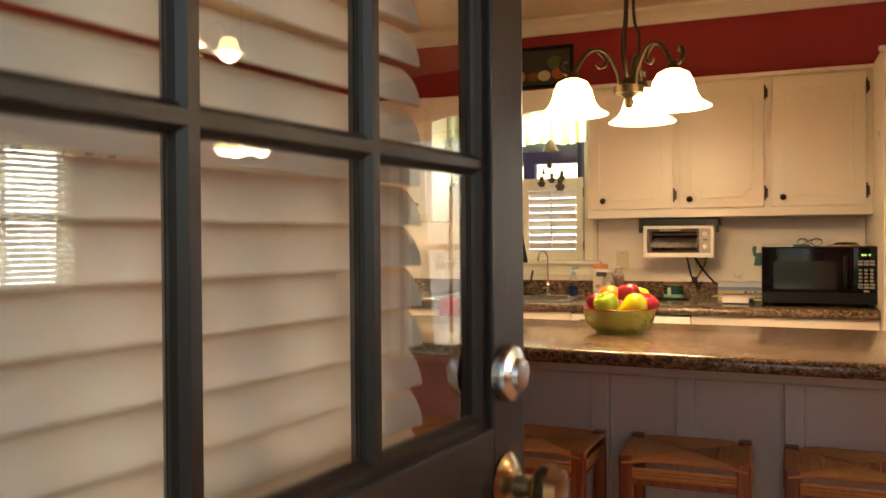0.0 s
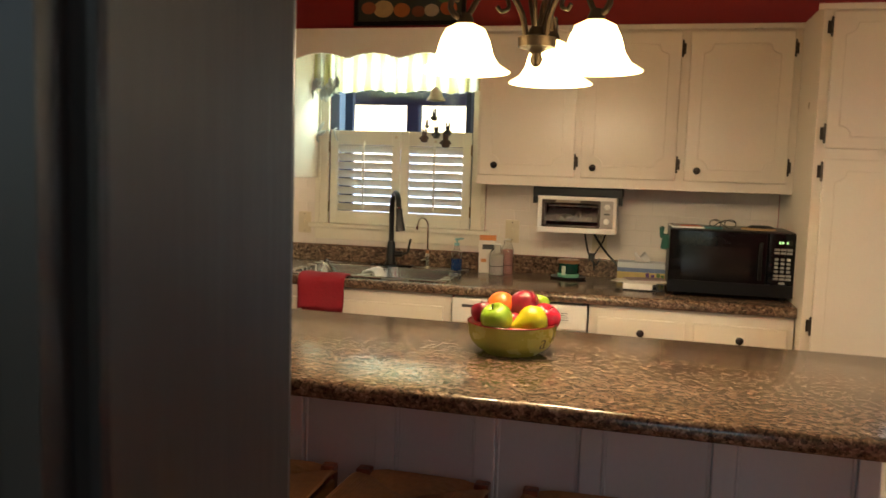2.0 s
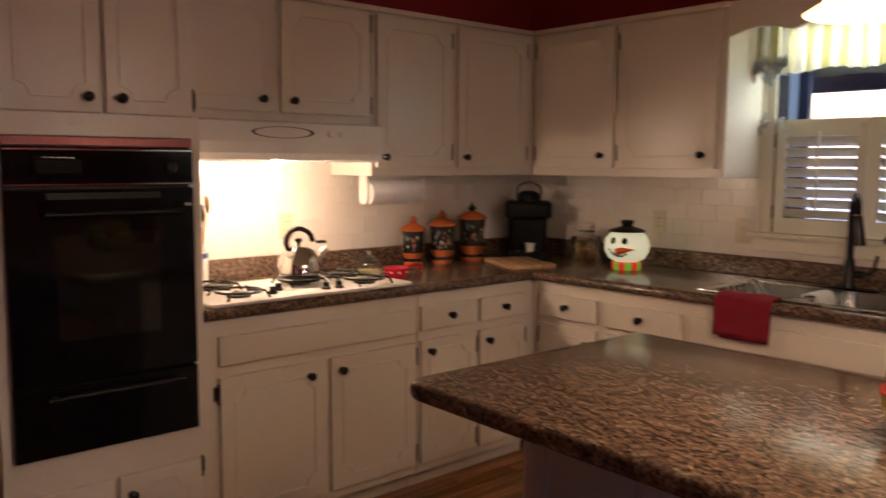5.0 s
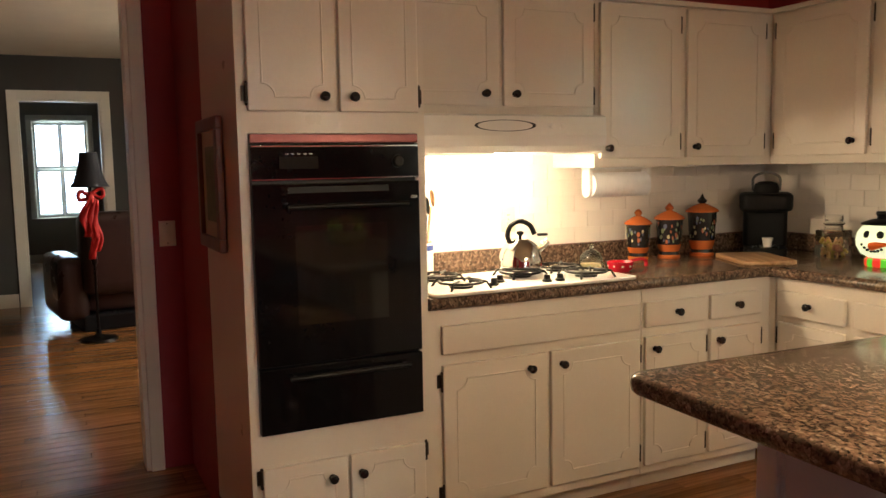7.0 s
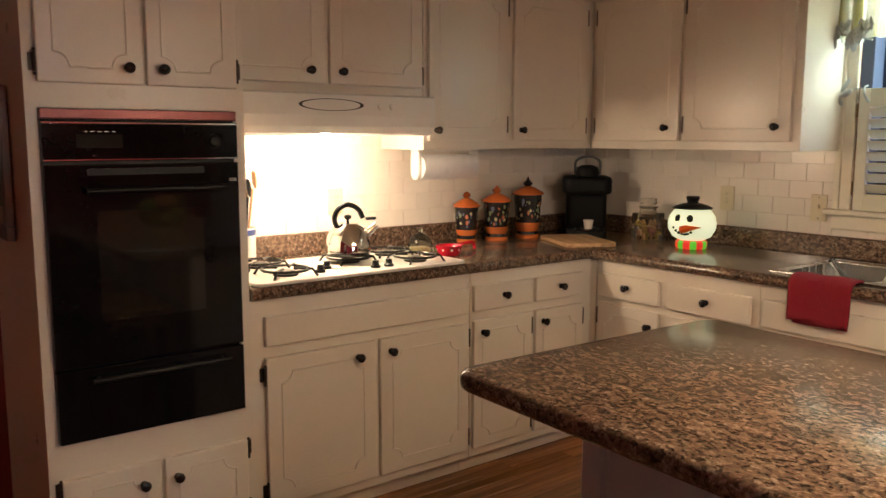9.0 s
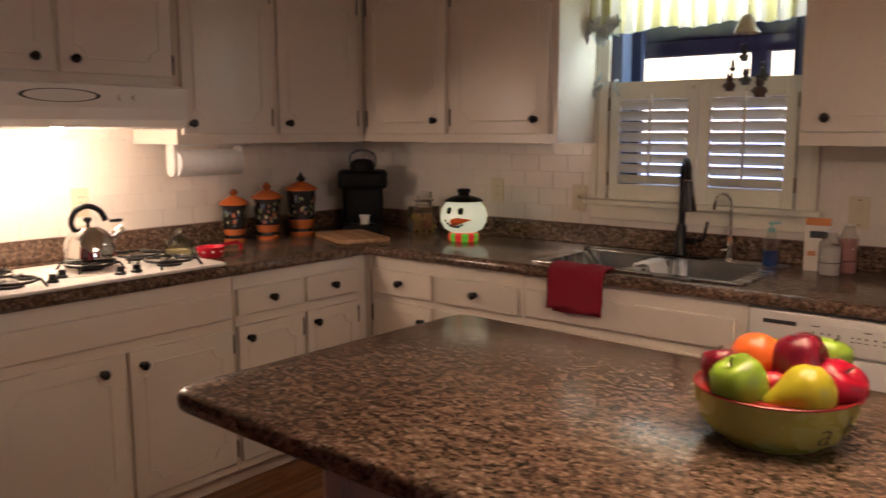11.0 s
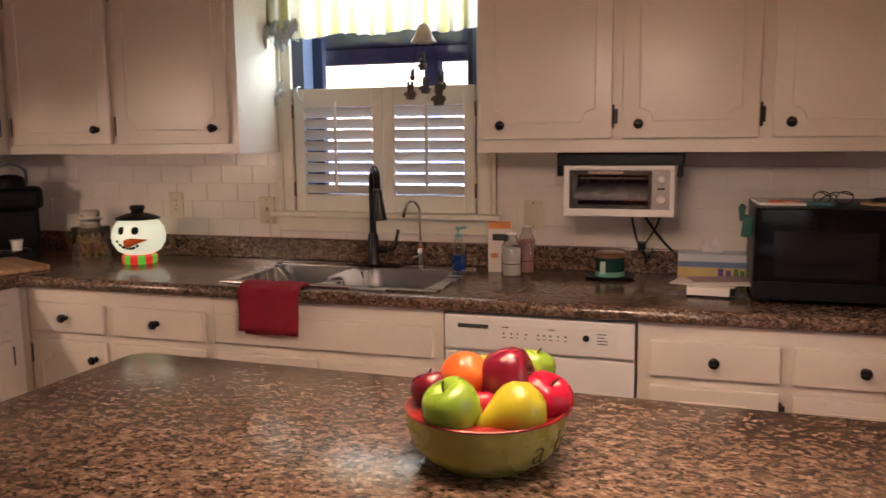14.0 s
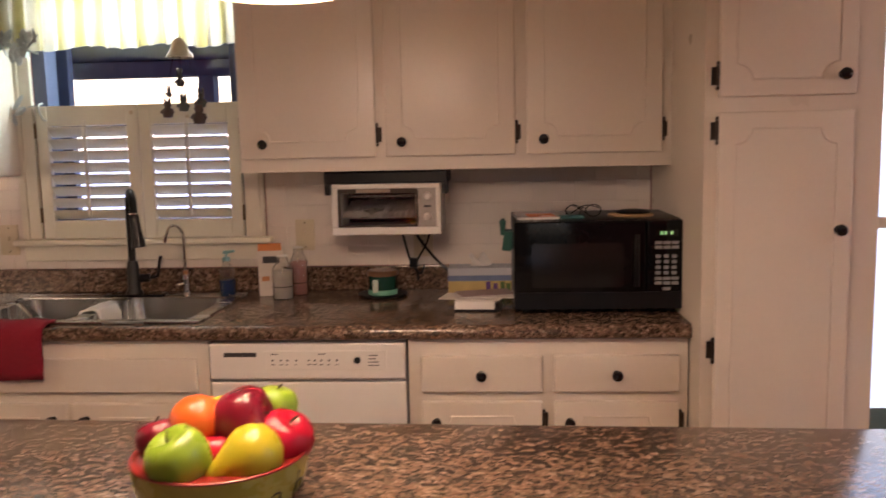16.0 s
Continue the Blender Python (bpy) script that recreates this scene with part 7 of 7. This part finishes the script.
part("pole", tube([(0, 0, 0.08), (0, 0, 0.62), (0, 0, 0.64), (0, 0, 0.70), (0, 0, 0.72), (0, 0, 1.48)], 0.012, 10, taper=(1, 1, 2.0, 2.0, 1, 0.8)), BLACK_METAL, fl, smooth=True)
part("shade", lathe([(0.150, 1.26), (0.120, 1.31), (0.085, 1.42), (0.068, 1.54), (0.065, 1.54), (0.082, 1.42), (0.117, 1.31), (0.147, 1.26), (0.150, 1.26)], 32), material("dark lamp shade", (0.02, 0.02, 0.025), 0.8), fl, smooth=True)
RIBBON = material("bright red ribbon", (0.55, 0.012, 0.012), 0.55, vary=0.15)
rb = thing("red_ribbon", pose(-3.955, -3.20, 0.0, 0, 0, 90), "bright red ribbon bow tied round the lamp pole", "ribbon")
for side, (dx, length) in enumerate(((-0.05, 0.34), (0.03, 0.46), (0.0, 0.52))):
    bm = bmesh.new()
    vs = [[bm.verts.new((dx * min(1, i / 3) - 0.028 + 0.056 * j / 4 + 0.018 * math.sin(i * 0.9 + side), -0.035 - 0.014 * math.sin(i * 1.1 + j * 0.8 + side), 1.20 - length * i / 10)) for j in range(5)] for i in range(11)]
    for r0, r1 in zip(vs, vs[1:]):
        for j in range(4):
            bm.faces.new((r0[j], r0[j + 1], r1[j + 1], r1[j]))
    o = part("tail", bm, RIBBON, rb, smooth=True)
    mod = o.modifiers.new("thick", "SOLIDIFY")
    mod.thickness = 0.004
for side in (-1, 1):
    loop = [(side * (0.01 + 0.085 * math.sin(math.pi * k / 12)), -0.028, 1.20 + side * 0.01 + 0.035 * math.sin(2 * math.pi * k / 12)) for k in range(13)]
    part("bow_loop", tube(loop, 0.016, 8), RIBBON, rb, smooth=True)
part("knot", lathe([(0.0, -0.03), (0.022, -0.02), (0.028, 0.0), (0.022, 0.02), (0.0, 0.03)], 14, pose(0, -0.02, 1.20)), RIBBON, rb, smooth=True)
casing("trim_window_3", "y", SUN_WIN, SX0 + 0.001, 1, w=0.08, label="cream window casing of the room beyond")
for tier, (z0, n, tilt, note) in enumerate(((0.70, 15, 38, "lower"), (1.44, 14, 8, "upper"))):
    for y in (-3.465, -3.095):
        sh = thing("window_shutter", pose(SX0 + 0.02, y, z0, 0, 0, 90), "white %s shutter panel in the far window" % note, "shutter", "far window shutters")
        hgt = 0.72 if tier == 0 else 0.68
        for x in (-0.183, 0.153):
            part("stile", box(x, x + 0.03, -0.012, 0.012, 0, hgt, bevel=0.002), TRIM, sh)
        for z in (0.0, hgt - 0.035):
            part("rail", box(-0.153, 0.153, -0.012, 0.012, z, z + 0.035, bevel=0.002), TRIM, sh)
        first = None
        for k in range(n):
            at = pose(0, 0, 0.055 + (hgt - 0.11) * k / (n - 1), tilt)
            if first is None:
                first = part("louvre", box(-0.152, 0.152, -0.021, 0.021, -0.002, 0.002), TRIM, sh, m=at)
            else:
                o = new("louvre", first.data)
                o.parent, o.matrix_local = sh, at

bl = thing("window_blind", pose(RIGHT_X - 0.03, -2.6, 0.97, 0, 0, -90), "white horizontal blind over the dining window", "blind")
part("headrail", box(-0.38, 0.38, -0.02, 0.02, 0.84, 0.87), TRIM, bl)
for k in range(23):
    o = new("slat", bpy.data.meshes.get("dining_slat")) if k else part("slat", box(-0.375, 0.375, -0.022, 0.022, -0.0015, 0.0015), TRIM, bl)
    if not k:
        o.data.name = "dining_slat"
    o.parent = bl
    o.matrix_local = pose(0, 0, 0.03 + 0.035 * k, 25)

# white door beyond the pantry
d2 = tagged(new("door_2"), "white glazed back door beyond the pantry", "door", kind="structure")
d2.matrix_world = pose(DOOR2[0] + 0.02, 0.05, 0.012)
bm = bmesh.new()
for a in ((0, 0.10, 0, 2.01), (0.70, 0.80, 0, 2.01), (0.10, 0.70, 1.88, 2.01), (0.10, 0.70, 0, 0.22)):
    add_box(bm, a[0], a[1], -0.02, 0.02, a[2], a[3], 0.003)
part("door_leaf", bm, TRIM, d2)
part("middle_rail", box(0.10, 0.70, -0.018, 0.018, 1.10, 1.14), TRIM, d2)
for z0, z1 in ((0.22, 1.10), (1.14, 1.88)):
    p = part("pane", box(0.10, 0.70, -0.002, 0.002, z0, z1), PANE, d2)
    p.visible_shadow = False
part("door_knob", lathe([(0.03, 0), (0.026, 0.01), (0.011, 0.014), (0.011, 0.034), (0.027, 0.048), (0.022, 0.066), (0, 0.07)], 24, pose(0.75, -0.02, 0.96, 90)), STEEL, d2, smooth=True)


# ---- wall tiles ----
def tile_mesh(w, h):
    b = bmesh.new()
    add_box(b, -w / 2, w / 2, -0.0055, 0.0, -h / 2, h / 2)
    fr = [e for e in b.edges if all(v.co.y < -0.005 for v in e.verts)]
    bmesh.ops.bevel(b, geom=fr, offset=0.0009, segments=1, affect="EDGES")
    bmesh.ops.recalc_face_normals(b, faces=b.faces)
    me = bpy.data.meshes.new("tile")
    b.to_mesh(me)
    b.free()
    me.materials.append(TILE)
    return me


tiles_made = {}


def tile_field(name, m, u0, u1, z0, z1, label):
    field = tagged(part(name, box(u0, u1, -0.0032, -0.0008, z0, z1), GROUT, None, label), label, "tile wall", kind="structure")
    field.matrix_world = m
    tw_, th_, g = 0.1524, 0.0762, 0.0010
    row, z = 0, z0
    while z < z1 - 0.005:
        zt = min(z + th_, z1)
        u = u0 - (tw_ / 2 if row % 2 else 0)
        while u < u1 - 0.002:
            a, b = max(u, u0), min(u + tw_, u1)
            if b - a > 0.008:
                key = (round(b - a - g, 3), round(zt - z - g, 3))
                if key not in tiles_made:
                    tiles_made[key] = tile_mesh(*key)
                o = new("tile", tiles_made[key])
                o.parent = field
                o.matrix_local = pose((a + b) / 2, -0.001, (z + zt) / 2)
            u += tw_
        z += th_
        row += 1


tile_field("tile_wall_north", pose(0, 0, 0), 0.002, 1.424, 1.004, 1.364, "cream glazed brick-bond wall tile left of the window")
tile_field("tile_wall_north_right", pose(0, 0, 0), 2.367, 3.786, 1.004, 1.364, "cream glazed brick-bond wall tile behind the microwave")
tile_field("tile_wall_north_sill", pose(0, 0, 0), 1.4245, 2.3665, 1.004, 1.034, "cream glazed wall tile below the window apron")
tile_field("tile_wall_west", pose(0, 0, 0, 0, 0, 90), -2.318, -0.009, 1.004, 1.440, "cream glazed brick-bond wall tile behind the cooktop")
